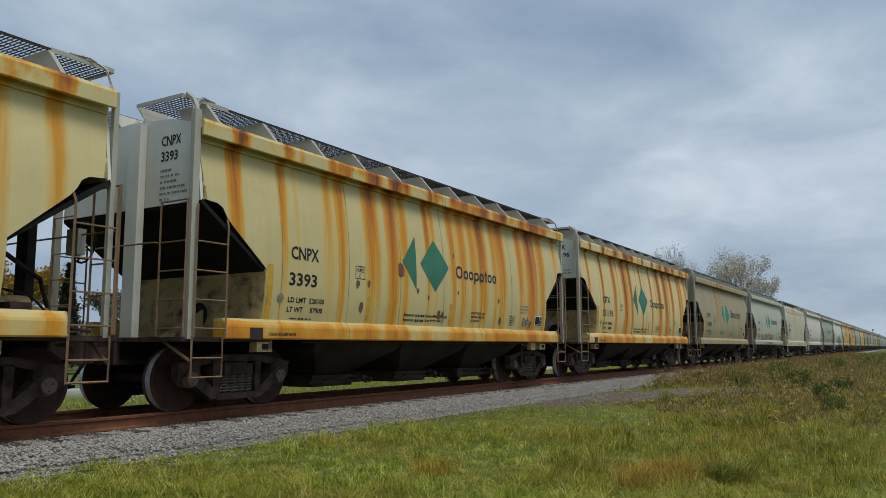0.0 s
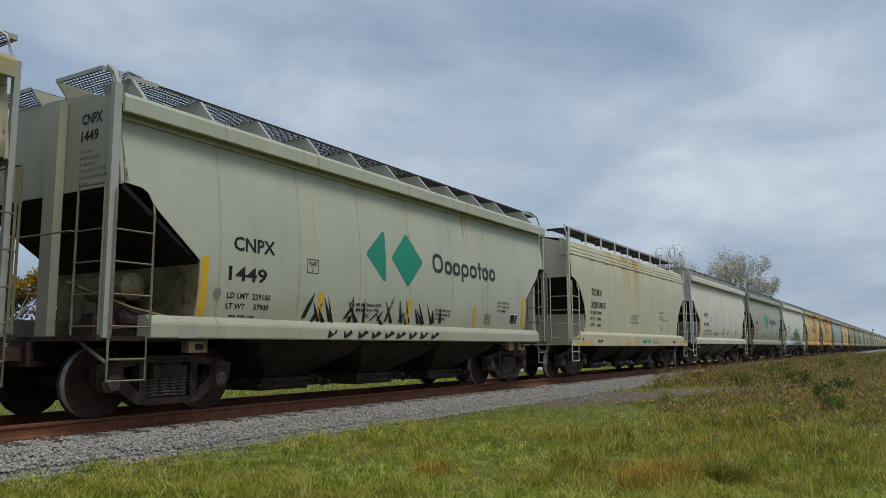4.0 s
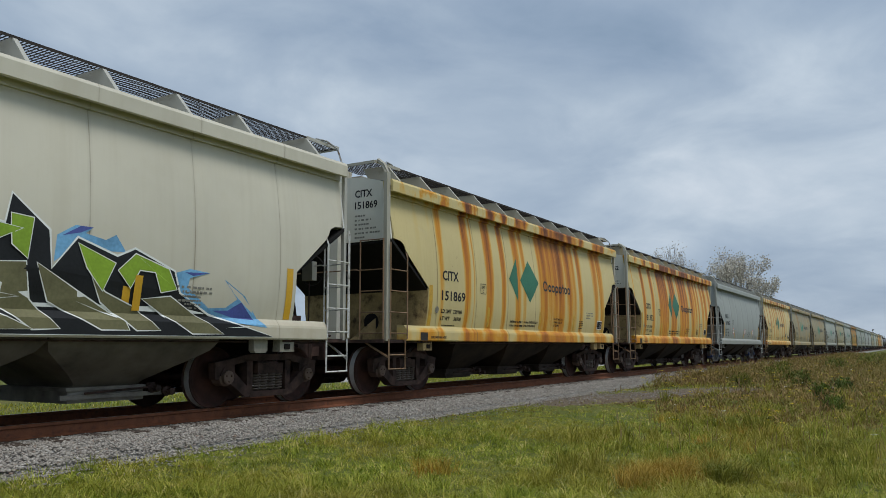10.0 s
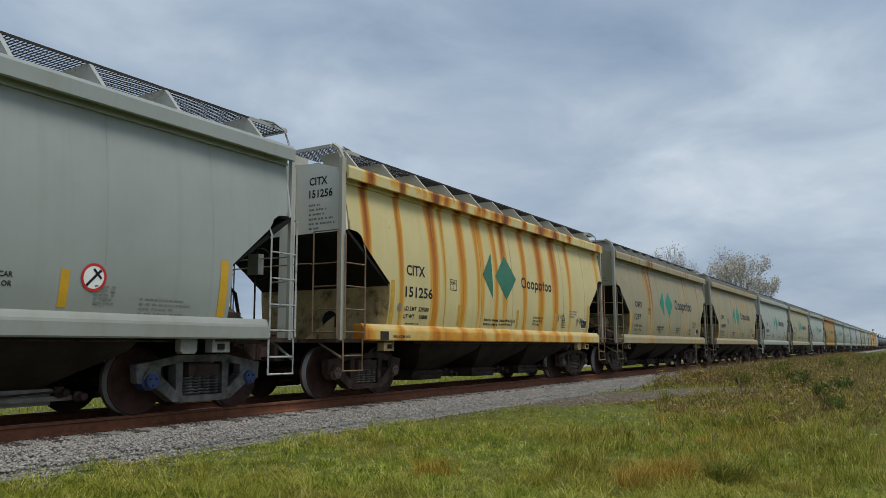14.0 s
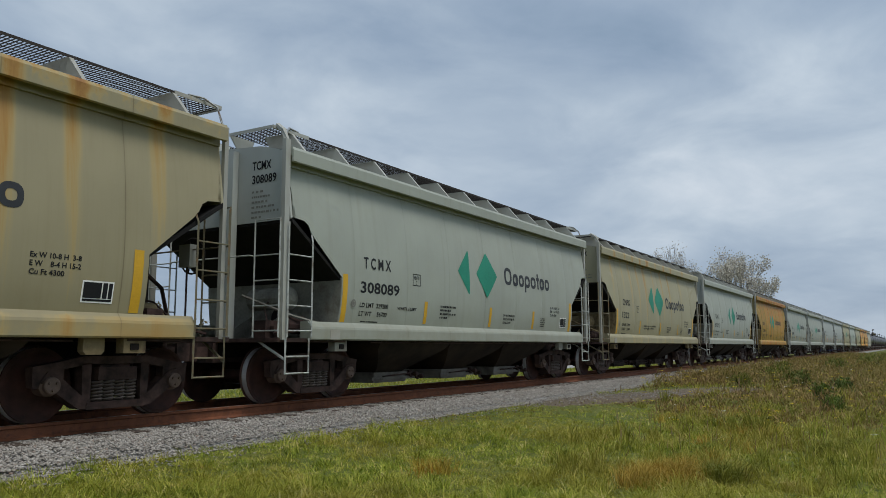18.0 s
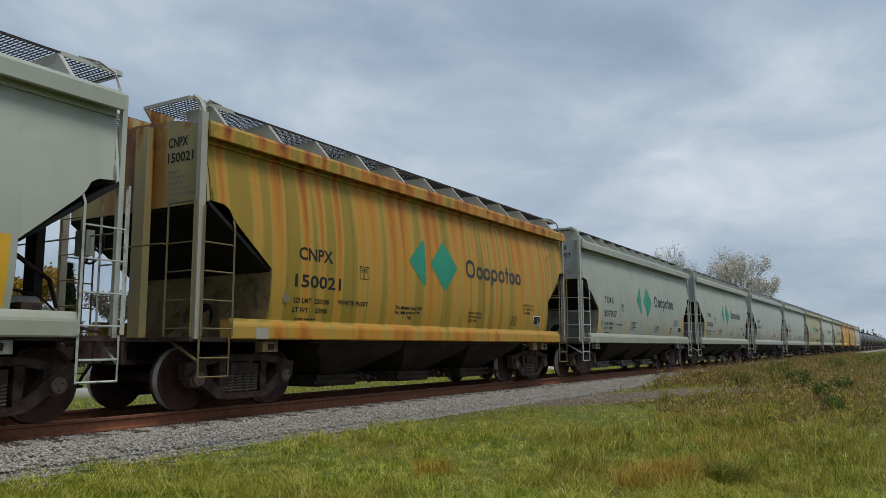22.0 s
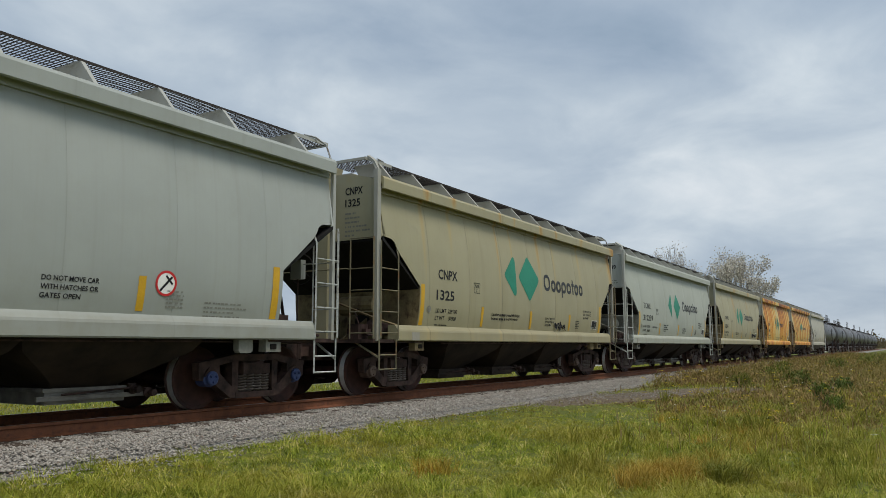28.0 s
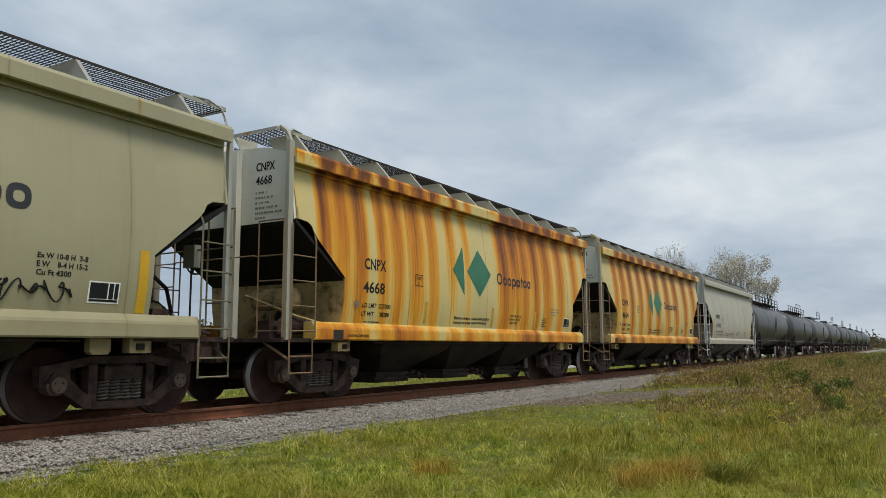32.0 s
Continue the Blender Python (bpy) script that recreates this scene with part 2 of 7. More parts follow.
BRANDGREY = plain("charcoal_paint", (0.035, 0.037, 0.040), 0.55, 0, 0.25, 1.2)
GREEN = plain("green_paint", (0.018, 0.20, 0.125), 0.5, 0, 0.18, 1.5)
OLDGREEN = plain("weathered_green_paint", (0.040, 0.150, 0.092), 0.55, 0, 0.2, 1.5)
YELLOW = plain("yellow_reflective_tape", (0.56, 0.32, 0.028), 0.4, 0, 0.15)
WHITE = plain("white_paint", (0.78, 0.77, 0.72), 0.5, 0, 0.1)
RED = plain("red_paint", (0.5, 0.03, 0.03), 0.5, 0, 0.15)
BLUECAP = plain("blue_end_cap", (0.045, 0.065, 0.15), 0.5, 0.2, 0.3, 8)
FAINT = plain("faded_grey_paint", (0.20, 0.195, 0.165), 0.6, 0, 0.2)


# ---- mesh writers ----
class Geo:
    """Collects corners and faces of one mesh."""

    def __init__(self):
        self.v, self.f = [], []

    def box(self, x0, x1, y0, y1, z0, z1):
        b = len(self.v)
        self.v += [(x, y, z) for z in (z0, z1) for y in (y0, y1) for x in (x0, x1)]
        self.f += [tuple(b + i for i in q) for q in ((0, 2, 3, 1), (4, 5, 7, 6), (0, 1, 5, 4), (2, 6, 7, 3), (0, 4, 6, 2), (1, 3, 7, 5))]
        return self

    def prism(self, outline, a, b, axis="x"):
        """Extrudes a 2D outline along an axis: (y, z) along x, (x, z) along y, (x, y) along z."""
        n, base = len(outline), len(self.v)
        for w in (a, b):
            for p, q in outline:
                self.v.append({"x": (w, p, q), "y": (p, w, q), "z": (p, q, w)}[axis])
        for i in range(n):
            j = (i + 1) % n
            self.f.append((base + i, base + j, base + n + j, base + n + i))
        self.f += [tuple(base + i for i in reversed(range(n))), tuple(base + n + i for i in range(n))]
        return self

    def tube(self, pts, r, n=6, taper=None):
        pts = [Vector(p) for p in pts]
        rings = []
        for i, p in enumerate(pts):
            d = (pts[min(i + 1, len(pts) - 1)] - pts[max(i - 1, 0)]).normalized()
            s = d.cross(Vector((0, 0, 1)) if abs(d.z) < 0.9 else Vector((1, 0, 0))).normalized()
            u = s.cross(d)
            rr = r if taper is None else r + (taper - r) * i / (len(pts) - 1)
            rings.append(len(self.v))
            self.v += [tuple(p + (s * math.cos(k * math.tau / n) + u * math.sin(k * math.tau / n)) * rr) for k in range(n)]
        for a, b in zip(rings, rings[1:]):
            for k in range(n):
                m = (k + 1) % n
                self.f.append((a + k, a + m, b + m, b + k))
        self.f += [tuple(rings[0] + k for k in reversed(range(n))), tuple(rings[-1] + k for k in range(n))]
        return self

    def lathe(self, prof, n=24, axis="y", at=(0, 0, 0), caps=True):
        """Turns (radius, along) pairs round an axis through at."""
        base = len(self.v)
        for r, w in prof:
            for k in range(n):
                c, s = r * math.cos(k * math.tau / n), r * math.sin(k * math.tau / n)
                p = {"y": (c, w, s), "x": (w, c, s), "z": (c, s, w)}[axis]
                self.v.append(tuple(a + b for a, b in zip(p, at)))
        for i in range(len(prof) - 1):
            for k in range(n):
                m = (k + 1) % n
                self.f.append((base + i * n + k, base + i * n + m, base + (i + 1) * n + m, base + (i + 1) * n + k))
        last = base + (len(prof) - 1) * n
        if caps:
            self.f += [tuple(base + k for k in reversed(range(n))), tuple(last + k for k in range(n))]
        return self

    def grid(self, rows, thick=None):
        """A sheet from rows of points; thick: a shift that gives it a back."""
        h, w, base = len(rows), len(rows[0]), len(self.v)
        flat = [p for r in rows for p in r]
        self.v += flat
        idx = lambda i, j: base + i * w + j
        for i in range(h - 1):
            for j in range(w - 1):
                self.f.append((idx(i, j), idx(i, j + 1), idx(i + 1, j + 1), idx(i + 1, j)))
        if thick:
            o = h * w
            self.v += [tuple(a + b for a, b in zip(p, thick)) for p in flat]
            for i in range(h - 1):
                for j in range(w - 1):
                    self.f.append((o + idx(i, j), o + idx(i + 1, j), o + idx(i + 1, j + 1), o + idx(i, j + 1)))
            rim = [idx(0, j) for j in range(w)] + [idx(i, w - 1) for i in range(1, h)] + [idx(h - 1, j) for j in range(w - 2, -1, -1)] + [idx(i, 0) for i in range(h - 2, 0, -1)]
            for a, b in zip(rim, rim[1:] + rim[:1]):
                self.f.append((b, a, a + o, b + o))
        return self

    def mesh(self, name, smooth=False):
        me = bpy.data.meshes.new(name)
        me.from_pydata(self.v, [], self.f)
        if smooth:
            me.polygons.foreach_set("use_smooth", [True] * len(me.polygons))
            me.set_sharp_from_angle(angle=radians(35))
        me.validate()
        return me


def part(name, geo, material, parent, label="", smooth=False, at=None):
    """One mesh object under a thing or a part; its paint belongs to the object, so that copies may be repainted."""
    me = geo if isinstance(geo, bpy.types.Mesh) else geo.mesh(name, smooth)
    if not me.materials:
        me.materials.append(material)
    ob = new(name, me)
    ob.material_slots[0].link = "OBJECT"
    ob.material_slots[0].material = material
    ob.parent = parent
    if at is not None:
        ob.matrix_basis = at
    if label:
        ob["label"] = label
    return ob


def thing(name, label, category, group="", at=None):
    ob = new(name)
    ob.empty_display_size = 0.3
    if at is not None:
        ob.matrix_basis = at
    return tagged(ob, label, category, group)


def both(fn):
    for s in (-1, 1):
        fn(s)


LETTERS = {}


def lettering(body, x0, z0, height, width, name="lettering"):
    """Flat letters facing -y, fitted into width x height, lower left corner at x0, z0."""
    if body not in LETTERS:
        cu = bpy.data.curves.new("lettering", "FONT")
        cu.body, cu.resolution_u, cu.offset = body, 2, 0.022
        ob = bpy.data.objects.new("lettering", cu)
        scene.collection.objects.link(ob)
        bpy.context.view_layer.update()
        me = bpy.data.meshes.new_from_object(ob)
        bpy.data.objects.remove(ob)
        LETTERS[body] = ([tuple(v.co) for v in me.vertices], [tuple(p.vertices) for p in me.polygons])
        bpy.data.meshes.remove(me)
    v, f = LETTERS[body]
    xs, ys = [p[0] for p in v], [p[1] for p in v]
    sx, sz = width / (max(xs) - min(xs)), height / (max(ys) - min(ys))
    g = Geo()
    g.v = [(x0 + (p[0] - min(xs)) * sx, 0.0, z0 + (p[1] - min(ys)) * sz) for p in v]
    g.f = list(f)
    return g


# ---- rolling stock: shared parts ----
BODY = plain("body_paint_sample", (0.6, 0.58, 0.5))
TRIM = plain("trim_paint_sample", (0.6, 0.58, 0.5))
ENDPAINT = plain("end_paint_sample", (0.6, 0.6, 0.56))
WEB = plain("shade_dirt_paint_sample", (0.4, 0.36, 0.3))
LADDER = plain("ladder_paint_sample", (0.4, 0.36, 0.3))
BAY = blotched_metal("dark_brown_bay", (0.042, 0.029, 0.018), (0.008, 0.006, 0.005), 0.85, 1.6)
AXLE_R = 0.457


def wheelset_mesh():
    g = Geo()
    g.lathe([(0.075, -0.72), (0.085, -0.3), (0.085, 0.3), (0.075, 0.72)], 12)
    for s in (-1, 1):
        prof = [(0.10, 0.60), (0.13, 0.665), (0.19, 0.70), (0.36, 0.675), (0.395, 0.665), (0.478, 0.668), (0.486, 0.682), (0.474, 0.695), (0.459, 0.70)]
        g.lathe([(r, s * w) for r, w in prof], 36, caps=False)
    split = len(g.f)
    for s in (-1, 1):
        g.lathe([(0.459, s * 0.70), (AXLE_R - 0.001, s * 0.80)], 36, caps=False)
    bright = len(g.f)
    for s in (-1, 1):
        g.lathe([(r, s * w) for r, w in [(AXLE_R - 0.001, 0.80), (0.450, 0.812), (0.40, 0.812), (0.385, 0.800), (0.26, 0.772), (0.16, 0.79), (0.13, 0.80), (0.01, 0.80)]], 36, caps=False)
    me = g.mesh("wheelset", True)
    me.materials.append(WHEEL), me.materials.append(TREAD)
    me.polygons.foreach_set("material_index", [1 if split <= i < bright else 0 for i in range(len(me.polygons))])
    return me


def coil(g, x, y, z0, z1, r, wire, turns=4):
    pts = [(x + r * math.cos(a), y + r * math.sin(a), z0 + (z1 - z0) * i / (turns * 8)) for i in range(turns * 8 + 1) for a in [i * math.tau / 8]]
    g.tube(pts, wire, 4)


def side_frame_mesh(s):
    """Cast side frame: bowed top member, two windows, spring seat, pedestal jaws."""
    y0, y1 = (s * 1.10, s * 0.94) if s < 0 else (0.94, 1.10)
    g = Geo()
    g.prism([(-0.42, 0.70), (0.42, 0.70), (0.80, 0.63), (1.10, 0.60), (1.12, 0.68), (0.84, 0.725), (0.45, 0.80), (-0.45, 0.80), (-0.84, 0.725), (-1.12, 0.68), (-1.10, 0.60), (-0.80, 0.63)], y0, y1, "y")
    for q in (-1, 1):
        flip = lambda pts: [(q * a, b) for a, b in (pts if q > 0 else reversed(pts))]
        g.prism(flip([(0.36, 0.15), (0.52, 0.16), (1.02, 0.50), (0.93, 0.62), (0.80, 0.58), (0.50, 0.33), (0.36, 0.27)]), y0 - 0.01, y1 + 0.01, "y")
        g.prism(flip([(0.36, 0.26), (0.47, 0.26), (0.49, 0.71), (0.36, 0.71)]), y0, y1, "y")
        g.prism(flip([(0.72, 0.46), (0.77, 0.42), (0.80, 0.58), (0.98, 0.58), (1.03, 0.42), (1.10, 0.44), (1.12, 0.66), (0.72, 0.66)]), y0 + 0.012, y1 - 0.012, "y")
    g.box(-0.42, 0.42, y0 - 0.02, y1 + 0.02, 0.145, 0.235)
    return g


def build_truck(parent, x):
    truck = part("truck", Geo().box(-0.22, 0.22, -1.06, 1.06, 0.47, 0.69).box(-0.28, 0.28, -1.13, -0.86, 0.50, 0.66).box(-0.28, 0.28, 0.86, 1.13, 0.50, 0.66)
                 .lathe([(0.2, 0.69), (0.2, 0.78)], 16, "z"), IRON, parent, "four-wheeled freight truck of dusty brown cast iron", at=pose(x, 0, 0))
    for s in (-1, 1):
        part("side_frame", SIDE_FRAME[s], IRON, truck)
        part("spring_pack", SPRINGS[s], SPRING, truck, "row of steel coil springs")
    for q in (-1, 1):
        for s in (-1, 1):
            part("bearing_cap", CAP[s], CAPMAT, truck, "round bearing end cap with bolts", at=pose(q * 0.889, 0, 0.457))
        ws = part("wheelset", WHEELSET, WHEEL, truck, "steel wheels on an axle, bright treads", at=pose(q * 0.889, 0, AXLE_R))
        ws["spin"] = 1.0
    part("brake_beam", Geo().box(-0.50, -0.44, -0.72, 0.72, 0.30, 0.38).box(0.44, 0.50, -0.72, 0.72, 0.30, 0.38), IRON, truck)
    return truck


CAPMAT = plain("greasy_end_cap", (0.13, 0.09, 0.07), 0.6, 0.3, 0.3, 9)
WHEELSET = wheelset_mesh()
SIDE_FRAME = {s: side_frame_mesh(s).mesh("side_frame") for s in (-1, 1)}
SPRINGS, CAP = {}, {}
for _s in (-1, 1):
    _g = Geo()
    for _x in (-0.24, -0.08, 0.08, 0.24):
        coil(_g, _x, _s * 1.04, 0.235, 0.49, 0.070, 0.015, 6)
    SPRINGS[_s] = _g.mesh("spring_pack", True)
    _g = Geo().lathe([(0.125, _s * 0.90), (0.128, _s * 1.08), (0.105, _s * 1.10), (0.103, _s * 1.145), (0.09, _s * 1.155)], 18)
    for _k in range(3):
        _a = _k * math.tau / 3 + 0.5
        _g.lathe([(0.018, _s * 1.15), (0.016, _s * 1.178)], 6, "y", (0.055 * math.cos(_a), 0, 0.055 * math.sin(_a)))
    CAP[_s] = _g.mesh("bearing_cap", True)


def build_coupler(parent, end, reach):
    """Knuckle coupler on a draft gear stub; end is -1 or 1, reach the pulling face."""
    g = Geo()
    g.box(*sorted((end * (reach - 1.6), end * (reach - 0.45))), -0.2, 0.2, 0.66, 0.98)
    g.box(*sorted((end * (reach - 0.47), end * (reach - 0.18))), -0.08, 0.08, 0.74, 0.92)
    g.prism([(end * (reach - 0.2), -0.12), (end * (reach - 0.02), -0.20), (end * (reach + 0.05), -0.08), (end * (reach - 0.06), 0.02), (end * (reach + 0.02), 0.17), (end * (reach - 0.2), 0.13)], 0.69, 0.97, "z")
    part("coupler", g, IRON, parent, "rusty knuckle coupler")
    part("air_hose", Geo().tube([(end * (reach - 0.35), 0.28, 0.72), (end * (reach - 0.2), 0.30, 0.50), (end * (reach - 0.02), 0.16, 0.36), (end * reach, 0.0, 0.38)], 0.024, 6), BLACK, parent)


# ---- the two-bay-ended covered hopper car ----
XE, XS, XT = 6.45, 5.98, 5.2          # ends of the sheets, of the side sills, truck centres
Z_SILL, Z_LEDGE, Z_EAVE0, Z_EAVE1 = 1.02, 1.30, 3.80, 4.09


def side_y(z):
    """Half width of the side sheets: they swell out between sill and roof and draw in under the chord."""
    return float(np.interp(z, BOW_Z, BOW_Y))


BOW_Z = [1.0, 1.29, 1.40, 1.55, 1.75, 2.0, 2.3, 2.6, 2.9, 3.2, 3.5, 3.75, 3.95]
BOW_Y = [1.50, 1.548, 1.573, 1.600, 1.623, 1.635, 1.637, 1.625, 1.600, 1.562, 1.514, 1.466, 1.425]


def girth(z0, z1, inset, steps=6):
    """Outline (y, z) of the body between two heights, set in from the side sheets."""
    zs = [z0 + (z1 - z0) * i / steps for i in range(steps + 1)]
    return [(-side_y(z) + inset, z) for z in reversed(zs)] + [(side_y(z) - inset, z) for z in zs]


def low_edge(x):
    """Lower edge of the side sheets: cut away over the end platforms."""
    a = abs(x)
    pts = [(0, 1.285), (5.199, 1.285), (5.2, 2.08), (5.9, 2.66), (5.99, 2.76), (6.05, 2.87), (6.15, 2.93), (6.45, 2.96)]
    return float(np.interp(a, [p for p, q in pts], [q for p, q in pts]))


def side_panel(x0, x1, s):
    # the sheets are drawn in a little along their welds
    near = [d for d in (0.05, 0.11, 0.20, 0.32)]
    xs = sorted({x0 + 0.0006, x1 - 0.0006, *(round(x0 + d, 4) for d in near), *(round(x1 - d, 4) for d in near), *(x for x in (-6.15, -6.05, -5.99, -5.9, -5.2, -5.199, 5.199, 5.2, 5.9, 5.99, 6.05, 6.15) if x0 < x < x1)})
    rows = []
    for k in range(15):
        row = []
        for x in xs:
            z = low_edge(x) + (3.86 - low_edge(x)) * k / 14
            lean = 0.11 * max(0.0, 3.8 - z) / 0.85 if abs(x) > 6.4 else 0.0
            gap = min(x - x0, x1 - x)
            pull = 0.014 * math.exp(-(gap / 0.10) ** 2) * min(1.0, (z - low_edge(x)) / 0.2) * (x0 > -6.4 or x - x0 > 0.5) * (x1 < 6.4 or x1 - x > 0.5)
            row.append((x - math.copysign(lean, x), s * (side_y(z) - pull), z))
        rows.append(row if s < 0 else row[::-1])
    return Geo().grid(rows, (0, -s * 0.012, 0))


def ladder(parent, a, b, z0, z1, rungs, name, bend=0.0, inward=(0, 0)):
    """Two flat stiles from z0 to z1 at the plan points a and b, with round rungs; a bent stile ends inwards."""
    top = part(name, Geo().tube([(*a, z0), (*a, z1)], 0.018, 4), LADDER, parent)
    st = [(*b, z0), (*b, z1 - 0.25), (b[0] + inward[0], b[1] + inward[1], z1)] if bend else [(*b, z0), (*b, z1)]
    part("stile", Geo().tube(st, 0.018, 4), LADDER, top)
    for z in rungs:
        part("rung", RUNG(a, b), LADDER, top, at=pose(a[0], a[1], z))
    return top


RUNGS = {}


def RUNG(a, b):
    d = (round(b[0] - a[0], 3), round(b[1] - a[1], 3))
    if d not in RUNGS:
        RUNGS[d] = Geo().tube([(0, 0, 0), (d[0], d[1], 0)], 0.012, 5).mesh("rung")
    return RUNGS[d]


def grating_mesh(x0, x1, y0, y1, z, dx, dy, bar=0.015, deep=0.042):
    """Open grating: bars both ways, see-through."""
    g = Geo()
    n = max(1, int((x1 - x0) / dx))
    for i in range(n + 1):
        x = x0 + (x1 - x0) * i / n
        g.box(x - bar / 2, x + bar / 2, y0, y1, z, z + deep)
    n = max(1, int((y1 - y0) / dy))
    for i in range(n + 1):
        y = y0 + (y1 - y0) * i / n
        g.box(x0, x1, y - bar / 2, y + bar / 2, z + 0.002, z + deep - 0.002)
    return g


Z_WALK = 4.44


def bay_mesh(cx):
    """A discharge hopper: flat sides that draw in to the outlet, with rounded shoulders."""
    g = Geo()
    rings = [(1.10, 1.262, 1.50), (0.97, 1.262, 1.435), (0.86, 1.20, 1.34), (0.74, 1.00, 1.20), (0.60, 0.74, 1.00), (0.46, 0.51, 0.80), (0.40, 0.47, 0.72)]
    for z, hx, hy in rings:
        g.v += [(cx - hx, -hy, z), (cx + hx, -hy, z), (cx + hx, hy, z), (cx - hx, hy, z)]
    for i in range(len(rings) - 1):
        g.f += [(4 * i + (q + 1) % 4, 4 * i + q, 4 * i + 4 + q, 4 * i + 4 + (q + 1) % 4) for q in range(4)]
    g.f += [(0, 1, 2, 3), tuple(4 * len(rings) - 1 - q for q in range(4))]
    return g


def gate_mesh(cx):
    """Outlet gate: flanged frame, sliding door on two long side rails."""
    g = Geo().box(cx - 0.60, cx + 0.60, -0.80, 0.80, 0.36, 0.405)
    g.box(cx - 0.56, cx + 0.56, -0.77, -0.73, 0.205, 0.36).box(cx - 0.56, cx + 0.56, 0.73, 0.77, 0.205, 0.36)
    g.box(cx - 0.56, cx - 0.52, -0.73, 0.73, 0.205, 0.36).box(cx + 0.52, cx + 0.56, -0.73, 0.73, 0.205, 0.36)
    g.box(cx - 0.70, cx + 0.92, -0.84, -0.80, 0.255, 0.315).box(cx - 0.70, cx + 0.92, 0.80, 0.84, 0.255, 0.315)
    return g.box(cx - 0.45, cx + 0.45, -0.72, 0.72, 0.315, 0.332)


def shaft_mesh(cx):
    g = Geo()
    for q, z in ((0.62, 0.355), (0.86, 0.30)):
        g.tube([(cx + q, -0.96, z), (cx + q, 0.96, z)], 0.024, 8)
        g.lathe([(0.025, -1.02), (0.048, -1.01), (0.050, -0.94), (0.025, -0.93)], 8, "y", (cx + q, 0, z))
        g.lathe([(0.025, -0.89), (0.068, -0.885), (0.068, -0.86), (0.025, -0.855)], 14, "y", (cx + q, 0, z))
    g.box(cx + 0.56, cx + 0.68, -0.855, -0.82, 0.31, 0.43).box(cx + 0.82, cx + 0.90, -0.855, -0.82, 0.25, 0.36)
    return g.tube([(cx - 0.4, -0.88, 0.33), (cx + 0.56, -0.88, 0.37)], 0.014, 5)


GATE = blotched_metal("dark_gate_steel", (0.075, 0.055, 0.042), (0.016, 0.012, 0.010), 0.85, 3)
PALEGATE = blotched_metal("dusty_grey_gate", (0.24, 0.225, 0.195), (0.09, 0.08, 0.068), 0.8, 3)


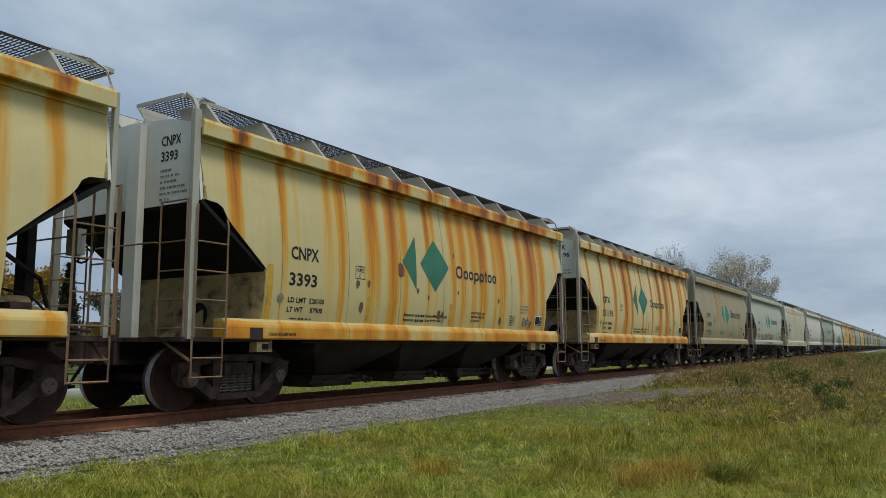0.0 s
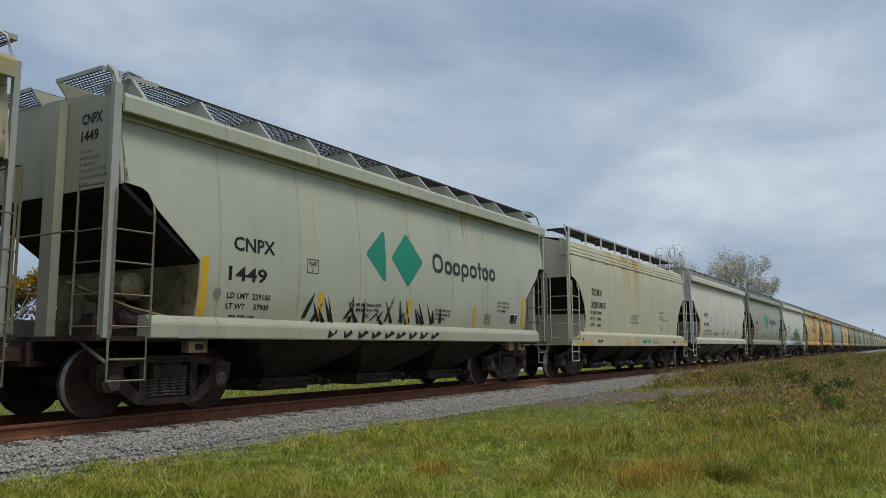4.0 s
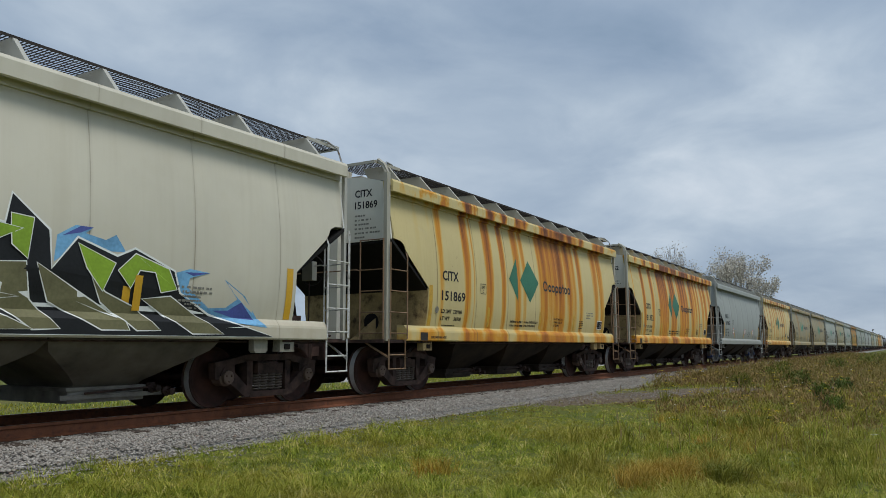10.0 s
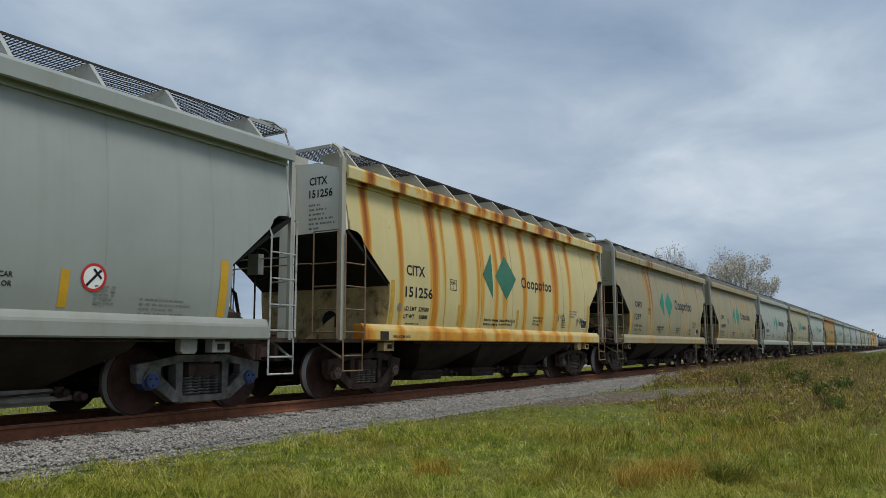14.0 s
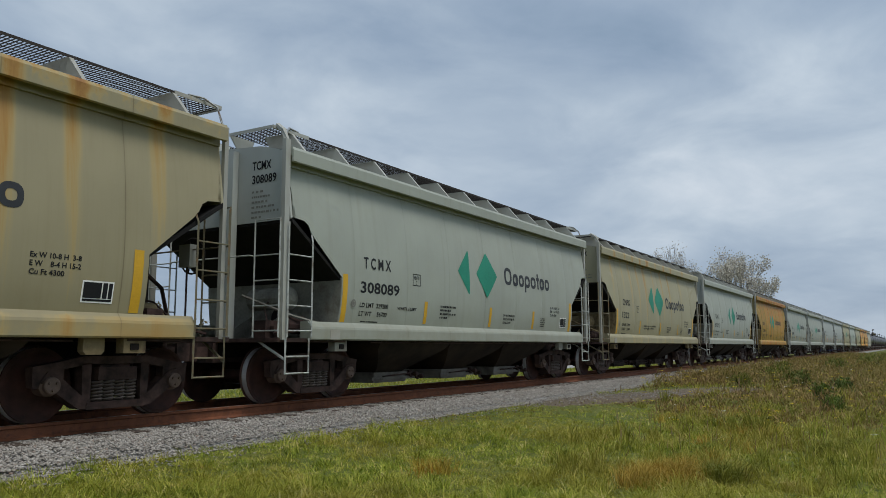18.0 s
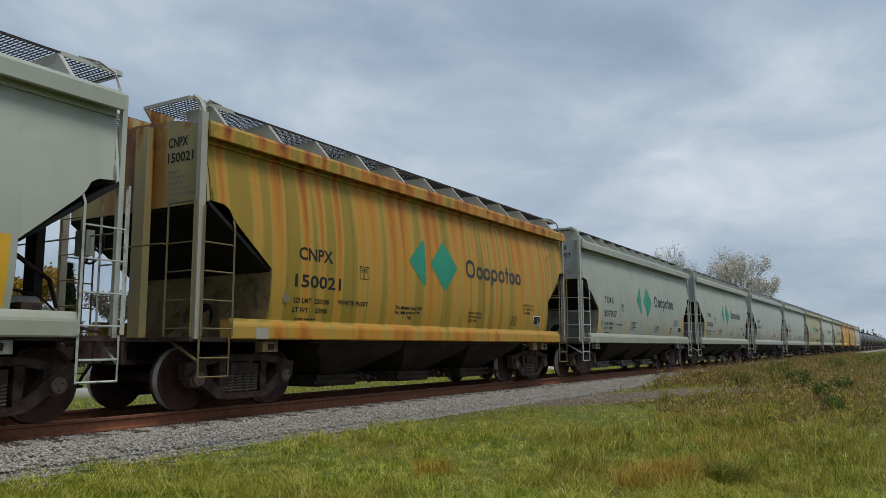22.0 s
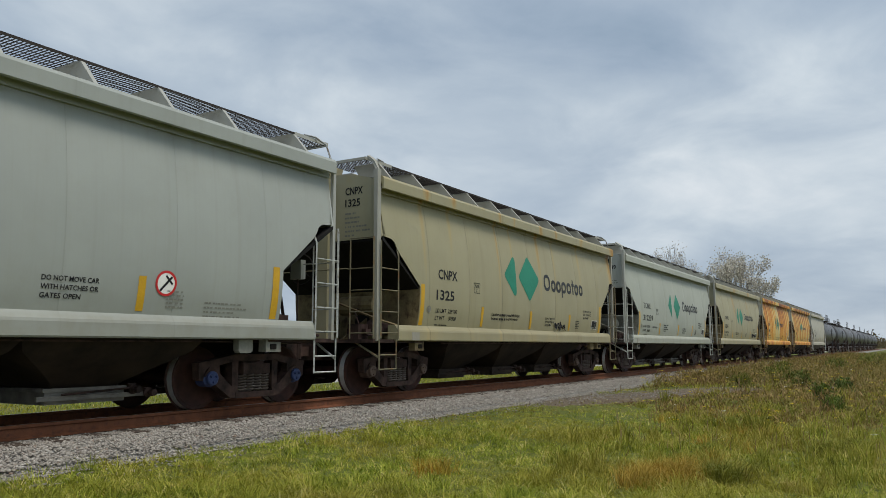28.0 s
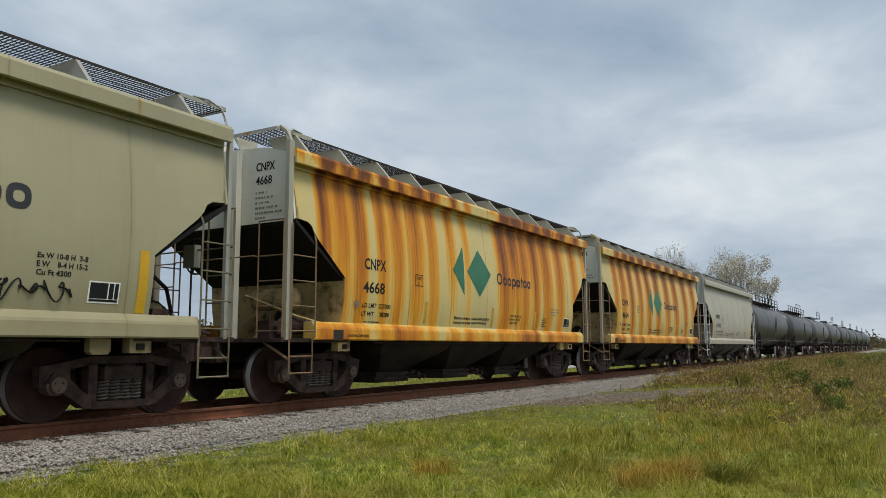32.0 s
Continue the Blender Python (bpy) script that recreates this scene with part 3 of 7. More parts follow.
def build_hopper():
    car = thing("hopper_car", "covered hopper car", "freight car", "hopper cars of the train")
    for s in (-1, 1):
        for a, b in zip(PANELS, PANELS[1:]):
            part("side_panel", side_panel(a, b, s), BODY, car, smooth=True)
        # top chord: bulged face over a recessed, shaded underside
        y = lambda v: s * v
        prof = [(y(1.452), 3.785), (y(1.50), 3.785), (y(1.50), 3.95), (y(1.62), 3.95), (y(1.62), 3.836), (y(1.66), 3.846), (y(1.66), 4.03), (y(1.63), 4.08), (y(1.50), 4.11), (y(1.42), 4.05)]
        part("top_chord", Geo().prism(prof if s > 0 else prof[::-1], -6.50, 6.42), BODY, car)
        prof = [(y(1.56), Z_LEDGE + 0.02), (y(1.625), 1.235), (y(1.635), 1.20), (y(1.635), Z_SILL + 0.02), (y(1.62), Z_SILL), (y(1.40), Z_SILL), (y(1.40), Z_LEDGE + 0.02)]
        part("side_sill", Geo().prism(prof[::-1] if s > 0 else prof, -XS, XS), BODY, car)
        if s < 0:
            part("sill_rod", Geo().tube([(-4.2, y(1.50), 0.985), (4.3, y(1.50), 0.985)], 0.012, 5), IRON, car)
        # running board on brackets
        board = part("running_board", GRATE[s], GRATING, car, "open steel grating walkway")
        part("edge_strip", Geo().box(-6.1, 6.1, *sorted((y(1.285), y(1.297))), Z_WALK - 0.012, Z_WALK + 0.022), GRATING, board)
        for i in range(11):
            part("bracket", BRACKET[s], TRIM, car, at=pose(-6.15 + 1.15 * i + 0.4 * (i > 9), 0, 0))
        for e in (-1, 1):
            x = lambda v: e * v
            if e < 0:
                part("corner_post", Geo().prism([(x(6.50), y(1.52)), (x(6.61), y(1.52)), (x(6.61), y(1.60)), (x(6.50), y(1.60))], 1.02, 4.20, "z")
                     .tube([(x(6.555), y(1.56), 4.18), (x(6.54), y(1.48), 4.36), (x(6.50), y(1.30), Z_WALK + 0.04)], 0.045, 5), TRIM, car)
            else:
                part("corner_post", Geo().prism([(x(6.46), y(1.50)), (x(6.53), y(1.50)), (x(6.53), y(1.565)), (x(6.46), y(1.565))], 1.02, 4.08, "z"), TRIM, car)
            ladder(car, (x(6.53), y(1.635)), (x(5.97), y(1.635)), 1.06, 2.86, (1.16, 1.55, 1.95, 2.35), "side_ladder", 1, (x(-0.03), -y(0.09)))
            ladder(car, (x(6.63), y(1.54)), (x(6.63), y(1.00)), 1.06, 2.93, (1.16, 1.55, 1.95, 2.35, 2.92), "end_ladder")
            # stirrup step below the sill
            step = Geo().tube([(x(6.53), y(1.60), 1.05), (x(6.53), y(1.60), 0.50), (x(5.99), y(1.60), 0.50), (x(5.99), y(1.60), 1.05)], 0.02, 4)
            step.tube([(x(6.53), y(1.60), 0.76), (x(5.99), y(1.60), 0.76)], 0.014, 5).tube([(x(6.53), y(1.58), 0.72), (x(6.60), y(1.05), 1.02)], 0.022, 5)
            part("stirrup_step", step, LADDER, car)
            part("jacking_pad", Geo().box(*sorted((x(4.95), x(5.27))), *sorted((y(1.40), y(1.55))), 0.835, 1.015), WEB, car)
            if s < 0:
                # black plate on the pad stands for the shaded hole
                part("pad_hole", Geo().box(*sorted((x(5.04), x(5.16))), *sorted((y(1.54), y(1.566))), 0.875, 0.955), BLACK, car)
            if e > 0 and s < 0:
                part("tie_down", Geo().prism([(4.42, 0.86), (4.46, 0.82), (4.66, 0.82), (4.70, 0.86), (4.70, 1.015), (4.42, 1.015)], *sorted((y(1.42), y(1.53))), "y"), WEB, car)
            # grab iron and grey run pipe at the roof corner
            part("roof_handhold", Geo().tube([(x(6.0), y(1.29), Z_WALK + 0.04), (x(6.25), y(1.32), Z_WALK + 0.05), (x(6.42), y(1.42), Z_WALK - 0.06), (x(6.47), y(1.52), 4.05)], 0.017, 6), GREYMETAL, car)
    for e in (-1, 1):
        x = lambda v: e * v
        # end wall with a bowed top, slope sheet under it, platform and its gear
        top = [(1.43, 4.06), (0.9, 4.20), (0, 4.26), (-0.9, 4.20), (-1.43, 4.06)]
        out = (girth(2.93, 3.9, 0.014) + top)[::-1]
        part("end_sheet", Geo().prism(out[::-1] if e < 0 else out, *sorted((x(6.40), x(6.45)))), ENDPAINT, car)
        # the sheet's colour carries the shade of its downward face
        part("slope_sheet", Geo().prism([(x(6.43), 2.95), (x(5.2), 2.10), (x(5.2), 2.03), (x(6.43), 2.88)][::-e], -1.595, 1.595, "y"), SHADE_BLACK, car, "sloping hopper end sheet, blackened for the shade beneath")
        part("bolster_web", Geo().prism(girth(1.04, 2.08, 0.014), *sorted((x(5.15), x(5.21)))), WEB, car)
        # black disc on the web stands for the shaded opening
        part("access_hole", Geo().lathe([(0.19, x(5.212)), (0.19, x(5.216))], 18, "x", (0, -0.22, 1.42)), SHADE_BLACK, car, "dark round access hole")
        # trailing post is coloured black for the shade it stands in
        part("end_post", Geo().box(*sorted((x(6.46), x(6.58))), *sorted((e * 0.14, e * 0.40)), 1.05, 4.16), ENDPAINT if e < 0 else SHADE_BLACK, car)
        for s in (-1, 1):
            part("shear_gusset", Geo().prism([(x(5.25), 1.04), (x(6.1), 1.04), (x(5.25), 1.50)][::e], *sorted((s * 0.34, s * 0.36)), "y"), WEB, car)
        part("end_platform", Geo().box(*sorted((x(5.0), x(6.66))), -1.56, 1.56, 0.985, 1.045), IRON, car)
        for q in (-1, 1):
            part("end_walk", GRATE_END[e, q], GRATING, car, "open grating across the car end")
        for a, b in ((-1.30, -0.32), (0.26, 1.30)):
            part("end_walk_rim", Geo().box(*sorted((x(6.60), x(6.612))), a, b, Z_WALK - 0.03, Z_WALK + 0.025), TRIM, car)
            inner = -0.32 if a < 0 else 0.26
            part("end_bracket", Geo().prism([(x(6.42), 4.22), (x(6.60), Z_WALK - 0.002), (x(6.05), Z_WALK - 0.002), (x(6.10), 4.26)][::e], inner - 0.012, inner + 0.012, "y"), ENDPAINT, car)
        for s in (-1, 1):
            part("corner_rim", Geo().box(*sorted((x(5.75), x(6.6))), *sorted((s * 1.297, s * 1.31)), Z_WALK - 0.03, Z_WALK + 0.028), TRIM, car)
        part("end_grab_iron", Geo().tube([(x(6.62), -1.0, 2.34), (x(6.66), -0.92, 2.36), (x(6.66), 0.92, 2.36), (x(6.62), 1.0, 2.34)], 0.013, 6), LADDER, car)
        build_coupler(car, e, PITCH / 2)
    arc = [(-1.52, 4.06), (-0.9, 4.20), (0, 4.26), (0.9, 4.20), (1.52, 4.06)]
    part("roof", Geo().grid([[(px, yy, zz) for yy, zz in arc] for px in (-6.44, 6.44)], (0, 0, -0.01)), TRIM, car)
    part("hatch_trough", Geo().prism([(-0.42, 4.2), (0.42, 4.2), (0.36, 4.42), (-0.36, 4.42)], -5.8, 5.8), TRIM, car)
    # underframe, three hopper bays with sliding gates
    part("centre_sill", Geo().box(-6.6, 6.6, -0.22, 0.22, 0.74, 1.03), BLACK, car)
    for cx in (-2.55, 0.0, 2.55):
        bay = part("hopper_bay", bay_mesh(cx), BAY, car, "dark brown discharge hopper", smooth=True)
        part("gate_frame", gate_mesh(cx), GATE, bay, "steel outlet gate")
        part("gate_shaft", shaft_mesh(cx), IRON, bay, "gate shaft with capstans and pinions")
    part("brake_pipe", Geo().tube([(-6.6, 0.6, 0.86), (-4.0, 0.62, 0.90), (4.0, 0.62, 0.90), (6.6, 0.6, 0.86)], 0.022, 6), BLACK, car)
    # hand brake and its linkage on the trailing end
    wheel = Geo().lathe([(0.27, 6.74), (0.285, 6.755), (0.27, 6.77), (0.255, 6.755), (0.27, 6.74)], 20, "x", (0, -0.62, 2.28), False)
    for k in range(5):
        a = k * math.tau / 5
        wheel.tube([(6.74, -0.62, 2.28), (6.755, -0.62 + 0.265 * math.cos(a), 2.28 + 0.265 * math.sin(a))], 0.014, 5)
    part("brake_wheel", wheel, BLACK, car, "round hand brake wheel")
    part("brake_housing", Geo().box(6.60, 6.72, -0.74, -0.50, 2.10, 2.44), TRIM, car)
    part("brake_rod", Geo().tube([(6.66, -0.62, 2.1), (6.66, -0.62, 1.2), (6.5, -0.5, 1.06)], 0.016, 5), IRON, car)
    part("brake_cylinder", Geo().lathe([(0.08, 5.45), (0.17, 5.5), (0.17, 5.95), (0.06, 6.0), (0.03, 6.25)], 14, "x", (0, -0.75, 1.36)), WEB, car, "brake cylinder on the platform")
    part("air_reservoir", Geo().lathe([(0.05, -0.55), (0.20, -0.48), (0.20, 0.48), (0.05, 0.55)], 14, "y", (5.72, 0.35, 1.62)), WEB, car, "air tank on the platform")
    part("reservoir_stand", Geo().box(5.6, 5.84, 0.0, 0.06, 1.04, 1.5).box(5.6, 5.84, 0.66, 0.72, 1.04, 1.5).box(5.5, 6.3, -0.9, -0.84, 1.04, 1.26), WEB, car)
    part("control_valve", Geo().box(5.5, 5.75, -1.25, -1.0, 1.1, 1.42).box(5.56, 5.7, -1.36, -1.23, 1.1, 1.30).box(6.0, 6.2, -1.2, -0.9, 1.05, 1.3), IRON, car)
    part("brake_lever", Geo().tube([(6.45, -0.55, 1.15), (6.15, -0.7, 1.75), (5.6, -0.9, 2.0)], 0.03, 5), IRON, car)
    part("release_rod", Geo().tube([(6.3, 0.3, 1.1), (6.0, 0.1, 1.9), (5.5, 0.0, 2.05)], 0.025, 5), IRON, car)
    part("pipe_run", Geo().tube([(6.5, -1.25, 1.10), (6.0, -1.3, 1.18), (5.3, -1.4, 1.12)], 0.022, 5).tube([(6.2, -0.95, 1.25), (6.1, -0.6, 1.55), (5.8, 0.0, 1.7)], 0.016, 5), IRON, car)
    build_truck(car, -XT), build_truck(car, XT)
    return car


GRATE = {s: grating_mesh(-5.74, 5.74, *sorted((s * 0.66, s * 1.285)), Z_WALK, 0.05, 0.105, 0.012, 0.010).mesh("running_board") for s in (-1, 1)}
GRATE_END = {(e, q): grating_mesh(*sorted((e * 5.75, e * 6.6)), *((-1.29, -0.32) if q < 0 else (0.26, 1.29)), Z_WALK, 0.065, 0.065, 0.012, 0.010).mesh("end_walk") for e in (-1, 1) for q in (-1, 1)}
BRACKET = {s: Geo().prism([(s * 1.60, 4.085), (s * 1.29, Z_WALK - 0.002), (s * 0.70, Z_WALK - 0.002), (s * 0.85, 4.19)][::s], -0.03, 0.03).mesh("bracket") for s in (-1, 1)}


# ---- markings ----
def on_side(g, lift=0.004):
    """Lays flat shapes drawn at y = 0 on the bowed near side."""
    g.v = [(x, -side_y(z) - lift, z) for x, y, z in g.v]
    return g


def quad(g, x0, x1, z0, z1, rows=1):
    b = len(g.v)
    for k in range(rows + 1):
        z = z0 + (z1 - z0) * k / rows
        g.v += [(x0, 0, z), (x1, 0, z)]
    g.f += [(b + 2 * k, b + 2 * k + 1, b + 2 * k + 3, b + 2 * k + 2) for k in range(rows)]
    return g


def diamond(g, cx, cz, left, right, half, rows=28, soft=0.0):
    """A rhombus with rounded corners (soft: their radius in metres), cut off upright where right is 0."""
    b, wide = len(g.v), left
    slant = math.hypot(wide, half)
    r = max(soft, 1e-4)
    wi, hi = wide - r * slant / half, half - r * slant / wide
    reach = hi if right else hi * (1 - r / wi)
    zs = [(-reach - r) + 2 * (reach + r) * (0.5 - 0.5 * math.cos(math.pi * k / rows)) for k in range(rows + 1)]
    for dz in zs:
        out = 0.0
        for j in range(-40, 41):
            q = max(-reach, min(reach, dz + r * j / 40))
            d = r * r - (dz - q) ** 2
            if d >= -1e-9:
                out = max(out, wi * (1 - abs(q) / hi) + math.sqrt(max(0.0, d)))
        flat = 0.0
        if not right and abs(dz) > reach:
            flat = -r + math.sqrt(max(0.0, r * r - (abs(dz) - reach) ** 2))
        g.v += [(cx - out, 0, cz + dz), (cx + (out if right else flat), 0, cz + dz)]
    g.f += [(b + 2 * k, b + 2 * k + 1, b + 2 * k + 3, b + 2 * k + 2) for k in range(rows)]
    return g


def text_bars(g, x0, z0, rows, widths, h=0.035, gap=0.07, rng=None):
    """Unreadable lines of small writing as broken bars."""
    h *= 0.75
    for i in range(rows):
        x, end = x0, x0 + widths[i % len(widths)]
        while x < end - 0.02:
            w = min(end - x, rng.uniform(0.025, 0.07))
            quad(g, x, x + w, z0 - i * gap, z0 - i * gap + h)
            x += w + rng.choice((0.014, 0.014, 0.04))
    return g


def ring(g, cx, cz, r0, r1, n=28):
    b = len(g.v)
    for k in range(n):
        a = k * math.tau / n
        g.v += [(cx + r0 * math.cos(a), 0, cz + r0 * math.sin(a)), (cx + r1 * math.cos(a), 0, cz + r1 * math.sin(a))]
    for k in range(n):
        m = (k + 1) % n
        g.f.append((b + 2 * k, b + 2 * k + 1, b + 2 * m + 1, b + 2 * m))
    return g


def brand_blocks(x0, z0, h, width):
    """Eight plain blocks in place of the painted company name: one tall, the rest of low height, one with a tail."""
    units = [(1.15, 0, 1.0), (0.85, 0, 0.72), (0.85, 0, 0.72), (0.9, -0.28, 0.72), (0.9, 0, 0.72), (0.5, 0, 0.95), (0.85, 0, 0.72), (0.8, 0, 0.72)]
    total, x, made = sum(u[0] for u in units), x0, []
    for w, lo, hi in units:
        g, step = Geo(), width * w / total
        a, b, c, d = x, x + step * 0.86, z0 + lo * h, z0 + hi * h
        t = h * 0.19
        if w > 0.6:
            # a rounded loop, with a tail where the shape hangs below the line
            n, cx, cz, rx, rz = 24, (a + b) / 2, (z0 + d) / 2, (b - a) / 2, (d - z0) / 2
            for q in range(n):
                u, v = math.cos(q * math.tau / n), math.sin(q * math.tau / n)
                e = (abs(u) ** 2.6 + abs(v) ** 2.6) ** (-1 / 2.6)
                g.v += [(cx + rx * u * e, 0, cz + rz * v * e), (cx + (rx - t) * u * e, 0, cz + (rz - t) * v * e)]
            g.f = [(2 * q, 2 * ((q + 1) % n), 2 * ((q + 1) % n) + 1, 2 * q + 1) for q in range(n)]
            if lo < 0:
                g.v += [(a, 0, c), (a + t, 0, c), (a + t, 0, cz), (a, 0, cz)]
                g.f.append((2 * n, 2 * n + 1, 2 * n + 2, 2 * n + 3))
        else:
            m = (a + b) / 2
            g.v = [(m - t / 2, 0, c), (m + t / 2, 0, c), (m + t / 2, 0, z0 + 0.72 * h - t), (b, 0, z0 + 0.72 * h - t), (b, 0, z0 + 0.72 * h), (m + t / 2, 0, z0 + 0.72 * h), (m + t / 2, 0, d), (m - t / 2, 0, d), (m - t / 2, 0, z0 + 0.72 * h), (a, 0, z0 + 0.72 * h), (a, 0, z0 + 0.72 * h - t), (m - t / 2, 0, z0 + 0.72 * h - t)]
            g.f = [(0, 1, 2, 11), (2, 3, 4, 5), (11, 2, 5, 8), (10, 11, 8, 9), (8, 5, 6, 7)]
        made.append(g)
        x += step
    return made


LAYOUT = {
    # mark x, z, width; number x, z, width of a digit; half rhomb's edge and width, rhomb's middle, half width, height; brand x, z, height, width; stencil x; reflectors
    "small": dict(mark=(-4.66, 2.28, 0.66), number=(-4.69, 1.86, 0.163), half=(-1.08, 0.47), full=(-0.385, 0.555, 0.535, 2.545), brand=(0.47, 2.36, 0.27, 1.89), stencil=4.53, bars=(-2.6, 0.27, 2.62)),
    "large": dict(mark=(-4.53, 2.29, 0.78), number=(-4.60, 1.86, 0.18), half=(-0.53, 0.61), full=(0.205, 0.545, 0.52, 2.57), brand=(1.1, 2.43, 0.40, 2.76), stencil=4.55, bars=(-2.4, 0.3, 2.75), note=-1.6),
    "wide": dict(mark=(-4.60, 2.29, 0.84), number=(-4.68, 1.85, 0.19), half=(-0.85, 0.61), full=(-0.125, 0.55, 0.52, 2.57), brand=(0.79, 2.41, 0.40, 2.80), stencil=4.31, bars=(-2.66, -0.03, 2.57), note=-1.88),
    "plain": dict(mark=(-4.60, 2.29, 0.84), number=(-4.68, 1.85, 0.20), half=(-0.755, 0.515), full=(0.06, 0.51, 0.52, 2.53), brand=(0.95, 2.38, 0.42, 2.70), stencil=4.36, bars=(-2.52, 0.25, 2.6)),
    "round": dict(mark=(-4.53, 2.29, 0.78), number=(-4.60, 1.86, 0.18), half=(-0.86, 0.65), full=(-0.10, 0.627, 0.58, 2.62), brand=(0.82, 2.38, 0.44, 2.85), stencil=4.36, bars=(-2.6, 0.0, 2.6)),
    "sign": dict(mark=(-4.80, 2.38, 0.78), number=(-4.81, 2.03, 0.175), bars=(-2.45, 0.2, 2.67)),
    "bare": dict(mark=(-4.43, 2.27, 0.88), number=(-4.47, 1.84, 0.175), bars=(-2.16, 0.06, 2.15)),
}
# load limit and light weight, where they can be read
WEIGHTS = {"3393": ("228100", "57900"), "151196": ("229200", "56800"), "151869": ("229100", "56900"), "151352": ("229300", "56700"), "151256": ("229200", "56800"),
           "150021": ("230100", "55900"), "308089": ("229200", "56700"), "307833": ("229400", "56600"), "312239": ("230000", "56000"), "4668": ("227800", "58200")}


FADED = plain("faded_yellow_tape", (0.52, 0.31, 0.04), 0.5, 0, 0.2, 4, (0.36, 0.2, 0.05))


def mark_car(car, mark, number, style, rng, ink):
    """style: brand in dark blocks and twin rhombs ('small', 'large'), pick signs ('sign'), or lettering alone ('bare')."""
    lay = LAYOUT[style]
    mx, mz, mw = lay["mark"]
    nx, nz, digit = lay["number"]
    limit, light = WEIGHTS.get(number, ("229100", "57900"))
    brand = "half" in lay
    part("reporting_mark", on_side(lettering(" ".join(mark) if style == "plain" else mark, mx, mz, 0.21, mw)), ink, car)
    part("car_number", on_side(lettering(number, nx, nz, 0.21, digit * len(number))), ink, car)
    dz = 0.14 if style == "sign" else 0.0
    tagged(part("load_limit", on_side(lettering("LD LMT  " + limit + ("LBS" if style == "bare" else ""), nx, 1.60 + dz, 0.085, 0.86)), ink, car), kind="stuff")
    tagged(part("light_weight", on_side(lettering("LT WT     " + light + ("LBS" if style == "bare" else ""), nx, 1.45 + dz, 0.085, 0.84)), ink, car), kind="stuff")
    if style == "sign":
        part("capacity", on_side(lettering("CU FT     4300", nx, 1.44, 0.085, 0.84)), ink, car)
    tape = FADED if style == "small" else YELLOW
    if number not in ("150021", "4668"):
        part("reflector", on_side(quad(Geo(), -5.18, -5.05, 1.33, 2.15, 5)), tape, car, "upright yellow reflector")
        part("reflector", on_side(quad(Geo(), 4.98, 5.12, 1.33, 2.12, 5)), tape, car, "upright yellow reflector")
    if number != "150021":
        for x in lay["bars"]:
            part("reflector", on_side(quad(Geo(), x - 0.055, x + 0.055, 1.36, 1.80, 3)), tape, car, "upright yellow reflector")
    g = Geo()
    text_bars(g, 3.06, 1.62, 5, (0.28,), 0.03, 0.05, rng=rng), text_bars(g, -4.6, 1.34, 1, (0.5,), 0.03, rng=rng)
    if style == "plain":
        text_bars(g, -1.97, 1.71, 4, (0.62, 0.45, 0.64, 0.3), 0.05, 0.075, rng)
    elif brand:
        # the makers' names stay bars between the words
        px, pz, ph, room = (-1.46, 1.49, 0.062, 0.83) if style == "small" else (-2.15, 1.62, 0.066, 0.72)
        if number != "1366" and style in ("large", "wide"):
            px, room = lay.get("note", -1.88), 0.42
            wording = (("Ext.", "Enamel 55030"), ("Int.", "Epoxy 37300"))
            part("paint_note", on_side(lettering("NSC", px + 0.42, pz - 0.19, ph, 0.16)), ink, car)
        else:
            wording = (("Exterior", "Urethane 89W9U-KPA0243"), ("Interior", "Epoxy 89W9U-848612U"))
        short = wording[0][0] == "Ext."
        text_bars(g, px + (0.18 if short else 0.40), pz, 2, (0.27, 0.27) if short else (0.32, 0.32), ph, 0.095, rng)
        for i, (first, second) in enumerate(wording):
            part("paint_note", on_side(lettering(first, px, pz - 0.095 * i, ph, 0.14 if short else 0.36)), ink, car)
            part("paint_note", on_side(lettering(second, px + (0.48 if short else 0.76), pz - 0.095 * i, ph, room * (1.0, 0.86)[i])), ink, car)
    if brand:
        wx = 1.16 if style == "small" else 0.91
        for i, row in enumerate(("DO NOT MOVE CAR", "WITH HATCHES OR", "GATES OPEN")):
            part("warning_note", on_side(lettering(row, wx, 1.62 - 0.085 * i, 0.052, (0.62, 0.60, 0.40)[i])), ink, car)
    elif style == "bare":
        for i, (first, x1, second, w) in enumerate((("EXTERIOR", -0.98, "EPOXY/450H GERS 5-22", 0.93), ("INTERIOR", -1.42, "37300", 0.20))):
            part("paint_note", on_side(lettering(first, -2.09, 1.525 - 0.08 * i, 0.058, 0.36)), ink, car)
            part("paint_note", on_side(lettering(second, x1, 1.525 - 0.08 * i, 0.058, w)), ink, car)
        text_bars(g, -1.69, 1.525, 2, (0.66, 0.22), 0.07, 0.08, rng)
        for i, row in enumerate(("DO NOT OPERATE CAR", "WITH HATCHES OR", "GATE OPEN")):
            part("warning_note", on_side(lettering(row, 0.69, 1.63 - 0.075 * i, 0.05, (0.80, 0.62, 0.42)[i])), ink, car)
        text_bars(g, 2.9, 1.69, 4, (0.6, 0.62, 0.4, 0.3), 0.04, 0.06, rng)
    else:
        for i, row in enumerate(("DO NOT MOVE CAR", "WITH HATCHES OR", "GATES OPEN")):
            part("warning_note", on_side(lettering(row, 1.35, 1.66 - 0.10 * i, 0.062, (0.72, 0.72, 0.50)[i])), ink, car)
        text_bars(g, 3.7, 1.5, 4, (0.7, 0.8, 0.55), 0.028, 0.06, rng)
    tagged(part("small_writing", on_side(g), FAINT if not brand else ink, car), kind="stuff")
